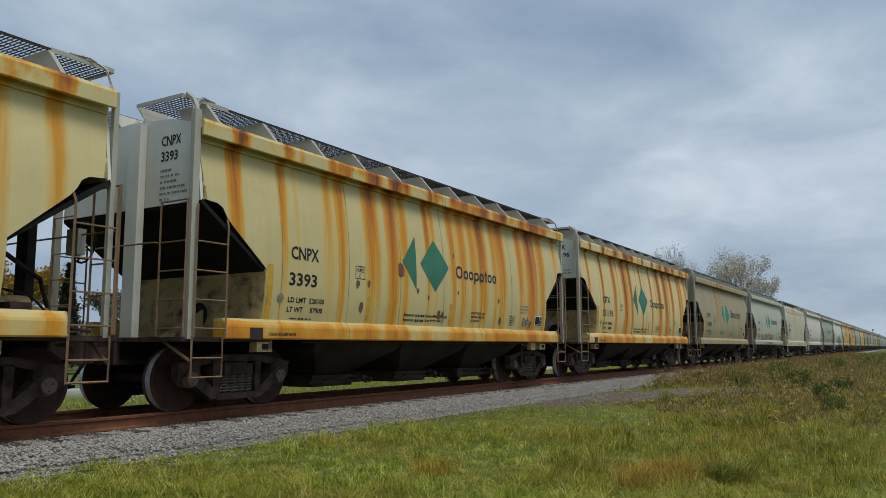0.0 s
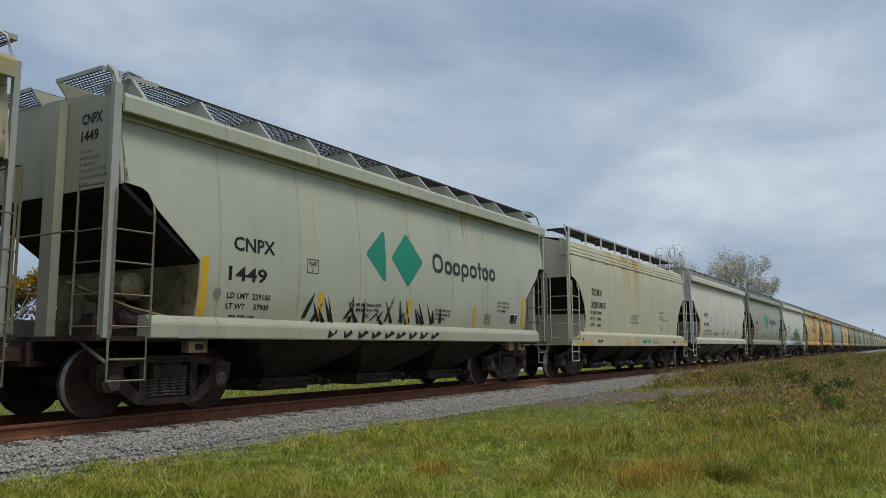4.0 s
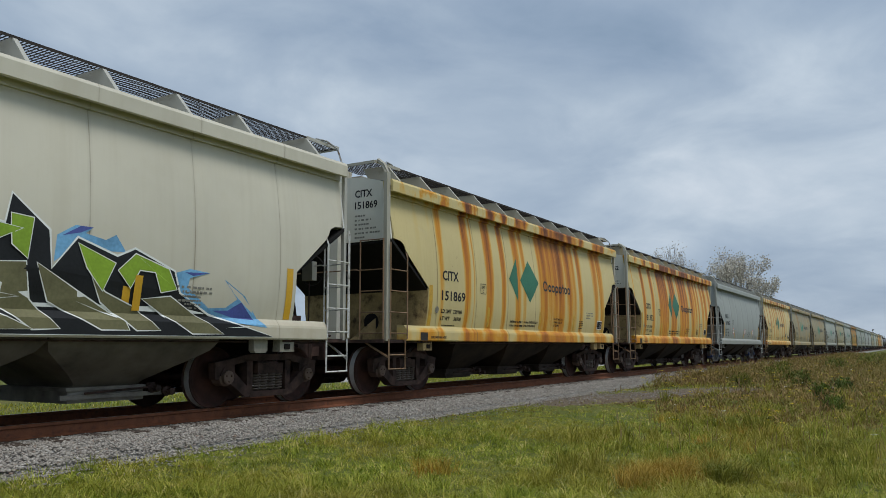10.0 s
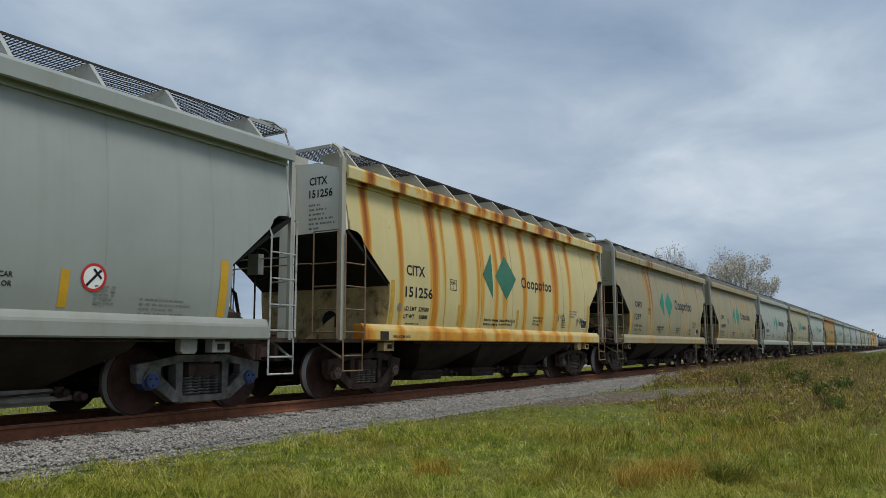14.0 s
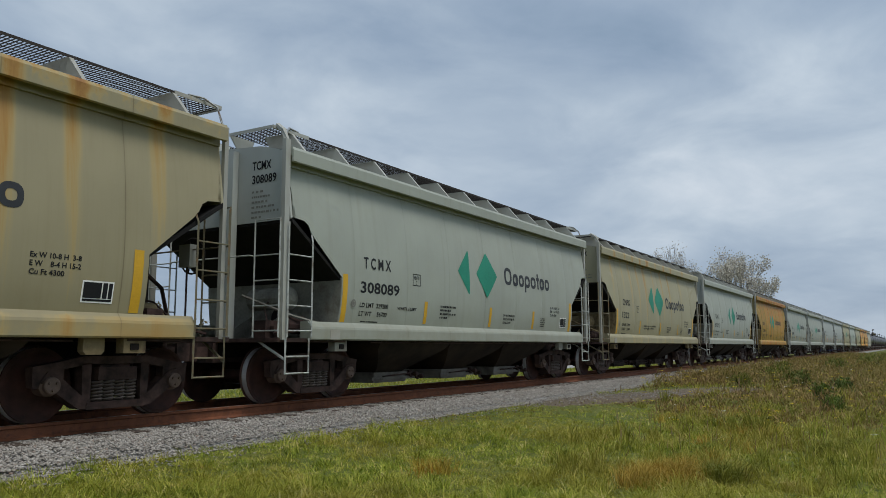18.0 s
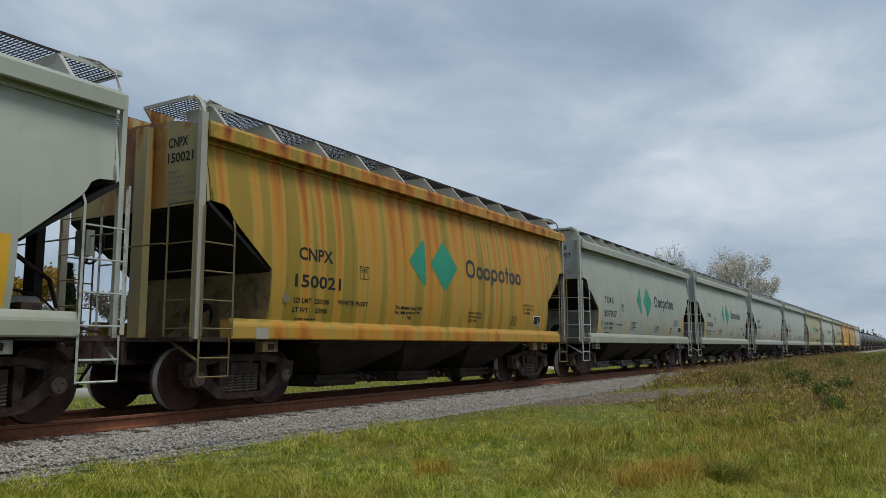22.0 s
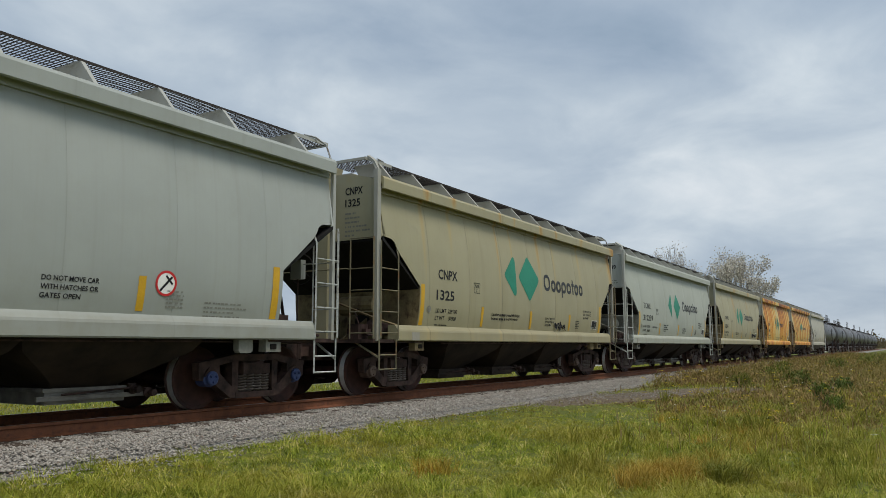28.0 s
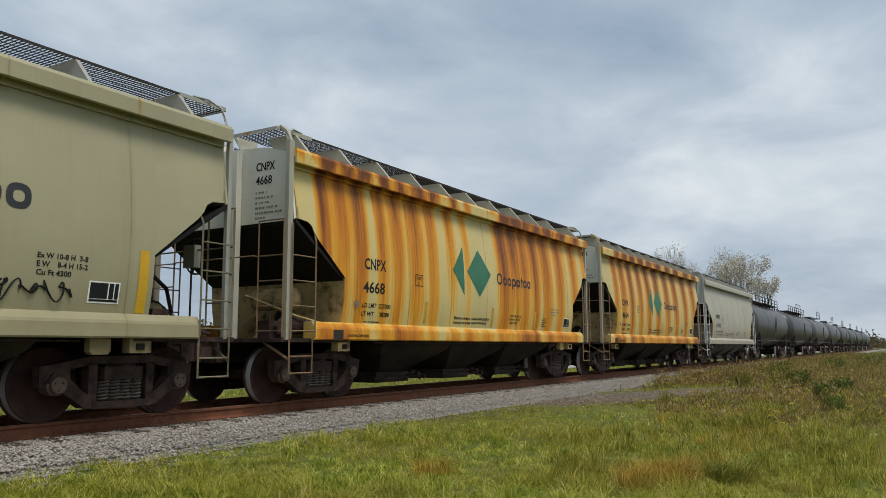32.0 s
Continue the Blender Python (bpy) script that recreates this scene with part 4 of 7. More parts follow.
    g = Geo()
    for a, b, c, d in ((-3.02, -2.75, 2.09, 2.102), (-3.02, -2.75, 2.308, 2.32), (-3.02, -3.008, 2.09, 2.32), (-2.762, -2.75, 2.09, 2.32)):
        quad(g, a, b, c, d)
    part("plate_mark", on_side(g), ink, car)
    part("plate_letter", on_side(lettering("PLATE\n   C", -2.97, 2.115, 0.165, 0.17)), ink, car)
    if brand:
        (edge, wide), (mid, hw, hh, hz) = lay["half"], lay["full"]
        (bx, bz, bh, bw), st = lay["brand"], lay["stencil"]
        soft = {"small": 0.004, "round": 0.085, "plain": 0.03}.get(style, 0.05)
        green = OLDGREEN if style == "small" else GREEN
        part("rhomb_half", on_side(diamond(Geo(), edge, hz, wide, 0.0, hh, soft=soft)), green, car, "green painted half rhomb")
        part("rhomb", on_side(diamond(Geo(), mid, hz, hw, hw, hh, soft=soft)), green, car, "green painted rhomb")
        for g in brand_blocks(bx, bz, bh, bw):
            part("name_block", on_side(g), BRANDGREY, car, "dark grey painted block of the company name")
        part("stencil", on_side(quad(Geo(), st, st + 0.42, 1.43, 1.69), 0.003), WHITE, car, "black and white stencil box")
        g = Geo()
        for a, b, c, d in ((0.018, 0.255, 1.485, 1.672), (0.018, 0.402, 1.448, 1.475), (0.272, 0.335, 1.485, 1.672), (0.35, 0.402, 1.485, 1.672)):
            quad(g, st + a, st + b, c, d)
        part("stencil_field", on_side(g, 0.006), INK, car)
    if style != "bare":
        g = ring(Geo(), -4.86, 1.66 + dz, 0.0005, 0.035, 10)
        ring(g, -4.86, 1.66 + dz, 0.045, 0.07, 14)
        part("round_decal", on_side(g), FAINT, car, "small round faded decal")
    if style == "sign":
        for x in (-2.85, 0.52, 3.03):
            part("round_sign", on_side(ring(Geo(), x, 1.73, 0.0005, 0.155)), WHITE, car, "round white sign with a red rim")
            part("sign_rim", on_side(ring(Geo(), x, 1.73, 0.135, 0.168), 0.006), RED, car)
            g = Geo()
            g.v = [(x - 0.10, 0, 1.64), (x - 0.075, 0, 1.62), (x + 0.10, 0, 1.81), (x + 0.075, 0, 1.83), (x - 0.02, 0, 1.82), (x + 0.0, 0, 1.84), (x + 0.11, 0, 1.73), (x + 0.09, 0, 1.71)]
            g.f = [(0, 1, 2, 3), (4, 5, 6, 7)]
            part("sign_pick", on_side(g, 0.008), INK, car)
    if style == "plain":
        part("fleet_name", on_side(lettering("WHITE FLEET", -3.52, 1.60, 0.055, 0.66)), ink, car)
    if style == "small":
        g = lettering("2 INCH AB COMP SHOES", -5.12, 1.075, 0.05, 0.60)
        g.v = [(a, -1.639, c) for a, b, c in g.v]
        part("sill_writing", g, ink, car)
        tagged(part("measure_writing", on_side(text_bars(Geo(), 3.6, 1.88, 3, (0.55, 0.55, 0.36), 0.045, 0.075, rng)), FAINT, car), kind="stuff")
    if style in ("large", "wide", "round", "plain"):
        for i, row in enumerate(("Ex W 10-8 H  3-8", "E W    8-4 H 15-2", "Cu Ft 4300")):
            part("measure_writing", on_side(lettering(row, 3.65, 1.90 - 0.095 * i, 0.065, (0.62, 0.62, 0.42)[i])), ink, car)
        g = lettering("Empty Load-1/4 Adj. Block", 4.30, 1.085, 0.06, 0.92)
        g.v = [(a, -1.634, c) for a, b, c in g.v]
        part("sill_writing", g, ink, car)
    if number == "150021":
        part("fleet_name", on_side(lettering("WHITE FLEET", -3.6, 1.62, 0.075, 0.86)), ink, car)
    if style == "bare":
        for txt, dx, z, w in (("103000 KGS", 1.02, 1.61, 0.59), ("26700 KGS", 1.03, 1.46, 0.54), ("2-00", 1.66, 1.46, 0.23)):
            part("metric_weight", on_side(lettering(txt, nx + dx, z, 0.075, w)), ink, car)
    part("sill_plate", Geo().box(-5.5, -5.24, -1.64, -1.628, 1.03, 1.19), GRATING if style == "small" else TRIM, car)
    # the leading end repeats mark and number over lines of small print
    def on_end(g):
        g.v = [(-6.455, -x, z) for x, y, z in g.v]
        return g
    part("end_mark", on_end(lettering(mark, 0.72, 3.80, 0.15, 0.42)), ink, car)
    part("end_number", on_end(lettering(number, 0.72, 3.57, 0.15, 0.09 * len(number))), ink, car)
    tagged(part("end_print", on_end(text_bars(Geo(), 0.72, 3.42, 6, (0.25, 0.4, 0.35, 0.55, 0.6), 0.045, 0.085, rng)), FAINT, car), kind="stuff")


# ---- the train ----
PAINTS = {
    # name: base colour, ochre stain, red rust, streak count
    "rusted_yellow": ((0.58, 0.48, 0.225), 0.92, 0.72, 0.1),
    "deep_rust": ((0.56, 0.455, 0.20), 1.0, 0.80, 0.2),
    "orange": ((0.40, 0.265, 0.026), 0.82, 0.30, 0.9),
    "tan": ((0.385, 0.335, 0.195), 0.60, 0.25, 0.4),
    "beige": ((0.385, 0.385, 0.285), 0.14, 0.1, 0.3),
    "ochre": ((0.40, 0.365, 0.22), 0.36, 0.1, 0.5),
    "grey": ((0.325, 0.345, 0.31), 0.0, 0.0, 0.0),
    "greygreen": ((0.355, 0.375, 0.31), 0.0, 0.0, 0.0),
    "pale": ((0.575, 0.54, 0.425), 0.0, 0.0, 0.0),
}
# rust runs that stand out: place along the car, half width, strength
RUNS = {
    -1: [(1.0, 0.15, 0.6), (2.1, 0.2, 0.7), (3.2, 0.12, 0.5), (4.15, 0.2, 0.8), (5.1, 0.1, 0.45), (5.75, 0.12, 0.55)],
    0: [(-5.79, 0.12, 0.8), (-4.78, 0.09, 0.6), (-4.49, 0.07, 0.3), (-3.71, 0.13, 0.45), (-3.36, 0.14, 0.6), (-2.5, 0.2, 0.8), (-1.84, 0.18, 0.85), (-1.44, 0.11, 0.6), (-0.6, 0.11, 0.65), (-0.35, 0.09, 0.45),
        (0.36, 0.15, 0.6), (0.8, 0.18, 0.6), (1.27, 0.17, 0.5), (1.7, 0.21, 0.9), (2.31, 0.14, 0.5), (2.67, 0.22, 0.75), (3.72, 0.17, 0.65), (4.36, 0.31, 0.85), (5.03, 0.18, 0.6), (6.02, 0.17, 0.35)],
    1: [(-5.74, 0.08, 0.85), (-4.57, 0.1, 0.9), (-3.43, 0.17, 0.85), (-3.0, 0.06, 0.3), (-2.33, 0.21, 1.0), (-1.99, 0.08, 0.4), (-1.67, 0.14, 0.9), (-0.92, 0.07, 0.35), (-0.4, 0.09, 0.8), (0.78, 0.1, 0.85),
        (1.39, 0.08, 0.4), (1.89, 0.21, 0.85), (2.76, 0.25, 0.95), (3.19, 0.11, 0.45), (3.73, 0.17, 0.9), (4.93, 0.19, 0.65), (5.25, 0.16, 0.6), (6.06, 0.19, 0.6)],
    2: [(-5.6, 0.07, 0.56), (-4.5, 0.08, 0.63), (-3.39, 0.06, 0.70), (-2.99, 0.06, 0.56), (-2.17, 0.13, 0.91), (-1.92, 0.09, 0.91), (-1.58, 0.07, 0.63), (-1.26, 0.09, 0.77), (-0.92, 0.11, 0.77), (-0.4, 0.09, 0.63),
        (0.33, 0.08, 0.70), (1.02, 0.09, 0.63), (2.4, 0.11, 0.70), (2.89, 0.11, 0.56), (4.06, 0.13, 0.63), (4.87, 0.14, 0.56)],
    8: [(-4.67, 0.09, 0.55), (-3.6, 0.12, 0.9), (-3.29, 0.03, 0.5), (-2.56, 0.16, 0.95), (-1.83, 0.1, 0.9), (-1.06, 0.16, 0.75), (-0.67, 0.09, 0.6), (0.34, 0.11, 0.6), (0.62, 0.18, 0.9), (0.99, 0.16, 0.75),
        (1.36, 0.17, 0.75), (1.73, 0.21, 1.0), (2.32, 0.21, 0.9), (2.71, 0.12, 0.5), (3.2, 0.14, 0.7), (4.51, 0.19, 0.7), (4.98, 0.18, 0.65)],
    9: [(-5.89, 0.04, 0.5), (-4.72, 0.13, 0.85), (-3.66, 0.16, 0.9), (-3.2, 0.03, 0.3), (-2.59, 0.19, 1.0), (-2.35, 0.11, 0.9), (-2.13, 0.13, 0.85), (-1.84, 0.18, 1.0), (-1.57, 0.08, 0.8), (-0.92, 0.21, 0.95),
        (-0.58, 0.15, 0.95), (-0.36, 0.09, 0.6), (0.31, 0.12, 0.7), (0.68, 0.24, 0.95), (1.08, 0.22, 0.9), (1.5, 0.19, 0.85), (2.41, 0.25, 0.95), (2.78, 0.14, 0.5), (3.17, 0.14, 0.8), (3.67, 0.13, 0.7), (4.41, 0.19, 0.7), (5.09, 0.2, 0.8), (5.96, 0.22, 0.7)],
    11: [(-5.87, 0.1, 0.9), (-4.81, 0.07, 0.75), (-3.62, 0.15, 0.85), (-3.2, 0.09, 0.45), (-2.46, 0.16, 0.7), (-1.75, 0.1, 0.6), (-1.53, 0.1, 0.5), (-0.89, 0.11, 0.6), (-0.41, 0.15, 0.8), (0.67, 0.13, 0.75),
         (1.68, 0.19, 0.8), (2.62, 0.19, 0.85), (3.69, 0.16, 0.5), (6.04, 0.2, 0.4)],
    13: [(-5.5, 0.07, 0.5), (-4.6, 0.06, 0.55), (-4.1, 0.07, 0.5), (-1.98, 0.04, 0.55), (-1.71, 0.05, 0.65), (-0.91, 0.05, 0.55), (-0.63, 0.05, 0.6), (-0.5, 0.05, 0.6), (1.04, 0.08, 0.7), (1.37, 0.07, 0.6), (1.84, 0.07, 0.6), (2.22, 0.08, 0.6), (2.4, 0.08, 0.55), (3.33, 0.09, 0.6), (4.12, 0.1, 0.5), (5.33, 0.12, 0.4)],
    15: [(-5.3, 0.1, 0.5), (-4.2, 0.08, 0.45), (-3.4, 0.1, 0.5), (-2.52, 0.11, 0.55), (-1.69, 0.09, 0.75), (-1.53, 0.05, 0.4), (-0.55, 0.07, 0.5), (0.6, 0.1, 0.6), (1.65, 0.12, 0.5), (3.45, 0.12, 0.4)],
    22: [(-5.0, 0.08, 0.45), (-3.9, 0.07, 0.4), (-1.72, 0.04, 0.6), (-0.96, 0.05, 0.4), (0.64, 0.08, 0.6), (1.66, 0.07, 0.35), (3.53, 0.09, 0.4), (6.31, 0.17, 0.6)],
    17: [(-6.18, 0.07, 0.71), (-5.51, 0.07, 0.51), (-5.03, 0.12, 0.68), (-4.42, 0.11, 0.76), (-4.04, 0.07, 0.69), (-3.57, 0.07, 0.82), (-2.91, 0.13, 0.52), (-2.56, 0.19, 0.60), (-1.92, 0.19, 0.69), (-1.50, 0.24, 0.55),
         (-0.67, 0.21, 0.69), (-0.35, 0.13, 0.66), (0.41, 0.21, 0.57), (0.78, 0.14, 0.66), (1.20, 0.11, 0.54), (1.79, 0.07, 0.59), (2.24, 0.13, 0.70), (2.74, 0.16, 0.59), (3.25, 0.06, 0.65), (3.61, 0.24, 0.65), (4.26, 0.30, 0.62), (4.92, 0.16, 0.53), (5.37, 0.10, 0.65), (6.12, 0.10, 0.54)],
    25: [(-5.72, 0.16, 0.95), (-5.25, 0.2, 0.8), (-4.77, 0.22, 0.85), (-4.1, 0.16, 0.8), (-3.58, 0.23, 0.75), (-2.95, 0.29, 0.75), (-2.32, 0.2, 0.7), (-1.57, 0.19, 0.65), (-0.91, 0.15, 0.5), (0.89, 0.34, 0.95),
         (1.5, 0.29, 1.0), (2.06, 0.27, 0.8), (2.71, 0.32, 0.9), (3.43, 0.3, 0.85), (4.36, 0.33, 0.8), (5.41, 0.31, 0.7), (6.32, 0.24, 0.5)],
    26: [(-5.14, 0.25, 0.8), (-4.38, 0.28, 0.9), (-3.52, 0.3, 0.95), (-2.54, 0.3, 0.9), (-1.5, 0.34, 0.9), (-0.32, 0.37, 1.0), (1.03, 0.4, 0.9), (2.32, 0.4, 0.95), (3.89, 0.45, 0.9), (5.39, 0.43, 0.9)],
}
WORDS = {
    "rusted_yellow": "pale yellow covered hopper car, streaked with orange rust",
    "deep_rust": "yellow covered hopper car, heavily streaked with red-brown rust",
    "orange": "covered hopper car almost wholly stained orange by rust",
    "tan": "tan covered hopper car with ochre rust runs",
    "beige": "beige covered hopper car with light stains",
    "ochre": "ochre-beige covered hopper car with yellow runs",
    "grey": "clean mid-grey covered hopper car",
    "greygreen": "clean grey-green covered hopper car",
    "pale": "clean pale grey covered hopper car",
}
TRAIN = [
    # place in the train, mark, number, paint, markings
    (-1, "CITX", "151004", "rusted_yellow", "small"),
    (0, "CNPX", "3393", "rusted_yellow", "small"),
    (1, "CITX", "151196", "rusted_yellow", "small"),
    (2, "CNPX", "150459", "tan", "large"),
    (3, "CNPX", "1449", "beige", "wide"),
    (5, "WFRX", "413996", "pale", "bare"),
    (6, "CNPX", "1366", "beige", "wide"),
    (7, "WFRX", "413658", "pale", "bare"),
    (8, "CITX", "151869", "rusted_yellow", "small"),
    (9, "CITX", "151352", "deep_rust", "small"),
    (10, "NKLX", "201863", "grey", "sign"),
    (11, "CITX", "151256", "rusted_yellow", "small"),
    (12, "CNPX", "1297", "tan", "wide"),
    (13, "CNPX", "150499", "tan", "wide"),
    (14, "TCMX", "308089", "greygreen", "plain"),
    (15, "CNPX", "1322", "ochre", "round"),
    (16, "TCMX", "312313", "greygreen", "plain"),
    (17, "CNPX", "150021", "orange", "wide"),
    (18, "TCMX", "307937", "greygreen", "plain"),
    (19, "TCMX", "307833", "greygreen", "plain"),
    (20, "NKLX", "201656", "grey", "sign"),
    (21, "NKLX", "201594", "grey", "sign"),
    (22, "CNPX", "1325", "ochre", "round"),
    (23, "TCMX", "312239", "greygreen", "plain"),
    (24, "CNPX", "1234", "ochre", "wide"),
    (25, "CNPX", "4668", "deep_rust", "small"),
    (26, "CNPX", "4664", "deep_rust", "small"),
    (27, "WFRX", "413702", "pale", "bare"),
]
LONG = 0.5


def place(n):
    return HEAD + PITCH * n + (LONG if n > 4 else LONG / 2 if n == 4 else 0)


DUSTY = blotched_metal("dusty_grey_bay", (0.17, 0.15, 0.12), (0.05, 0.042, 0.034), 0.85, 1.2)
SILVERY = blotched_metal("silvery_cast_steel", (0.17, 0.16, 0.15), (0.03, 0.027, 0.024), 0.6, 4)
ROLLING = []      # every car with its place on the track at the start


def repaint(car, body, trim, web=None, cap=None, end=None, rungs=None):
    for o in car.children_recursive:
        for slot in o.material_slots:
            if slot.material == BODY:
                slot.material = body
            elif slot.material == TRIM:
                slot.material = trim
            elif slot.material == ENDPAINT and end:
                slot.material = end
            elif slot.material == LADDER and rungs:
                slot.material = rungs
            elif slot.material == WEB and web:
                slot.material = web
            elif slot.material == CAPMAT and cap:
                slot.material = cap


def build_train():
    sample = build_hopper()
    first = True
    for n, mark, number, paint, style in TRAIN:
        car = sample if first else copy_thing(sample, pose(place(n), 0, 0))
        car.matrix_basis = pose(place(n), 0, 0)
        ROLLING.append((car, place(n)))
        CARS[n] = car
        first = False
    for n, mark, number, paint, style in TRAIN:
        base, stain, rust, streak = PAINTS[paint]
        stain *= {-1: 0.80, 0: 0.92, 26: 1.06, 24: 0.75}.get(n, 1.0)
        rng = random.Random(100 + n)
        tint = rng.uniform(0.97, 1.03) * DULL.get(n, 1.0)
        base = tuple(min(0.85, c * tint) for c in base)
        body = car_paint(paint + "_body", base, stain, rust, streak, n + 3, runs=RUNS.get(n, ()), tone={17: 0.72, 25: 1.15, 26: 1.1, 9: 1.1}.get(n, 1.0), weld={"small": 0.85, "bare": 0.6, "sign": 0.12, "plain": 0.2}.get(style, 0.5))
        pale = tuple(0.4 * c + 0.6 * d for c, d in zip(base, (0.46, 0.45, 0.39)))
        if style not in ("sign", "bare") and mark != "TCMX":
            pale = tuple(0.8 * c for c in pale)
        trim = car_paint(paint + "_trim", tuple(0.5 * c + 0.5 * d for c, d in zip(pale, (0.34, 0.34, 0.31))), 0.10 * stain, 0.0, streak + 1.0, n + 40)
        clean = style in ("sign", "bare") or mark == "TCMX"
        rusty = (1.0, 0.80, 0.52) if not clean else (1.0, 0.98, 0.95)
        # trim paint darkened for the shade under the car ends, plus dirt blotches
        shade_dirt = plain(paint + "_shade_dirt", tuple(c * f * (0.50 if clean else 0.95 if style == "small" else 0.56) for c, f in zip(pale, rusty)), 0.8, 0, 0.35, 1.6, (0.05, 0.030, 0.020) if not clean else (0.13, 0.11, 0.09))
        if style == "small":
            lead = tuple(0.3 * c + 0.7 * d for c, d in zip(base, (0.72, 0.74, 0.71)))
        elif style == "bare":
            lead = (0.60, 0.60, 0.56)
        elif clean:
            lead = tuple(0.5 * c + 0.5 * d for c, d in zip(base, (0.52, 0.54, 0.52)))
        else:
            lead = tuple(0.5 * c + 0.5 * d for c, d in zip(base, (0.36, 0.33, 0.22)))
        end = car_paint(paint + "_end", lead, (0.16 if style == "small" else 0.8) * stain, 0.0, streak, n + 80)
        rungs = plain(paint + "_ladder", tuple(c * (0.9 if clean else 0.45) for c in lead) if style != "small" else (0.19, 0.125, 0.075), 0.7, 0, 0.3, 3.0, (0.16, 0.13, 0.10) if clean else (0.17, 0.085, 0.035))
        repaint(CARS[n], body, trim, shade_dirt, BLUECAP if style == "sign" else None, end, rungs)
        if n == 10:
            for o in CARS[n].children_recursive:
                if o.name.startswith(("side_frame", "spring_pack")):
                    o.material_slots[0].material = SILVERY
        if clean:
            for o in CARS[n].children_recursive:
                if o.name.startswith("gate_frame"):
                    o.material_slots[0].material = PALEGATE
        if style == "bare":
            # these cars' bays are painted like the body, under dust
            for o in CARS[n].children:
                if o.name.startswith("hopper_bay"):
                    o.material_slots[0].link = "OBJECT"
                    o.material_slots[0].material = DUSTY
        mark_car(CARS[n], mark, number, style, rng, INK)
        repaint(CARS[n], body, trim)
        tagged(CARS[n], WORDS[paint] + (", green twin rhombs" if "half" in LAYOUT[style] else ", round white signs" if style == "sign" else ""))


CARS = {}
# how dull each car's paint has grown
DULL = {0: 0.95, 2: 0.82, 6: 0.78, 12: 0.78, 13: 0.76, 14: 0.9, 15: 0.76, 22: 0.80, 10: 0.90, 16: 0.88, 17: 0.62, 18: 0.79, 19: 0.83, 20: 0.95, 23: 1.04, 24: 0.82, 27: 0.72, 5: 0.95}
build_train()


# ---- ground and track ----
def ground_z(x, y):
    prof = [(-400, -1.2), (-60, -0.9), (-12, -0.62), (-6, -0.50), (-2.5, -0.36), (-2.2, -0.37), (2.4, -0.36), (3.2, -0.42), (8, -0.5), (60, -0.6), (400, -1.0)]
    z = float(np.interp(y, [p for p, q in prof], [q for p, q in prof]))
    return z + 0.05 * noise.noise((x * 0.35, y * 0.35, 0)) * min(1, max(0, (abs(y) - 2.4) / 2))


def build_ground():
    xs = np.unique(np.concatenate([np.linspace(-1500, -60, 12), np.linspace(-60, 0, 13), np.linspace(0, 60, 121), np.linspace(60, 160, 41), np.linspace(160, 2500, 20)]))
    ys = np.unique(np.concatenate([np.linspace(-1500, -40, 12), np.linspace(-40, -12, 12), np.linspace(-12, 4, 65), np.linspace(4, 60, 30), np.linspace(60, 2500, 16)]))
    g = Geo().grid([[(float(x), float(y), ground_z(x, y)) for x in xs] for y in ys])
    k = Nodes("meadow_soil", 0.95)
    c = k.ramp(k.noise(k.map(), 0.6, 5, 0.6), [(0.3, (0.075, 0.105, 0.014)), (0.5, (0.12, 0.14, 0.02)), (0.7, (0.15, 0.125, 0.03))])
    c = k.mix(0.5, c, k.ramp(k.noise(k.map(), 14, 5, 0.7), [(0.3, (0.03, 0.038, 0.010)), (0.7, (0.15, 0.15, 0.04))]))
    # worn dirt path that meets the track
    x, y, z = k.sep(k.map())
    off = k.math("DIVIDE", k.math("ADD", k.math("ADD", y, 2.85), k.math("MULTIPLY", k.math("SUBTRACT", x, 17.0), 0.22)), 1.15)
    along = k.math("DIVIDE", k.math("SUBTRACT", x, 21.5), 7.0)
    away = k.math("ADD", k.math("ADD", k.math("MULTIPLY", off, off), k.math("POWER", k.math("ABSOLUTE", along), 6.0)), k.math("MULTIPLY", k.noise(k.map(), 2.5, 5), 0.8))
    c = k.mix(k.ramp(away, [(0.95, 0.9), (1.5, 0.0)]), c, k.ramp(k.noise(k.map(), 9, 6, 0.7), [(0.3, (0.065, 0.046, 0.036)), (0.7, (0.20, 0.15, 0.115))]))
    # pale gravel road beyond the track
    road = k.math("ADD", k.math("ABSOLUTE", k.math("SUBTRACT", y, 13.2)), k.math("MULTIPLY", k.noise(k.map(), 0.9, 4), 1.6))
    c = k.mix(k.math("MULTIPLY", k.ramp(k.math("DIVIDE", road, 10.0), [(0.33, 0.95), (0.43, 0.0)]), k.ramp(k.math("DIVIDE", x, 40.0), [(0.34, 0.0), (0.42, 1.0)])), c, k.ramp(k.noise(k.map(), 12, 5, 0.7), [(0.3, (0.26, 0.25, 0.23)), (0.7, (0.42, 0.41, 0.385))]))
    k.bump(k.noise(k.map(), 25, 4), 0.6, 0.05)
    ob = new("ground", g.mesh("ground", True))
    ob.data.materials.append(k.color(c))
    tagged(ob, "grassy ground beside the railway", "ground", kind="structure")


build_ground()


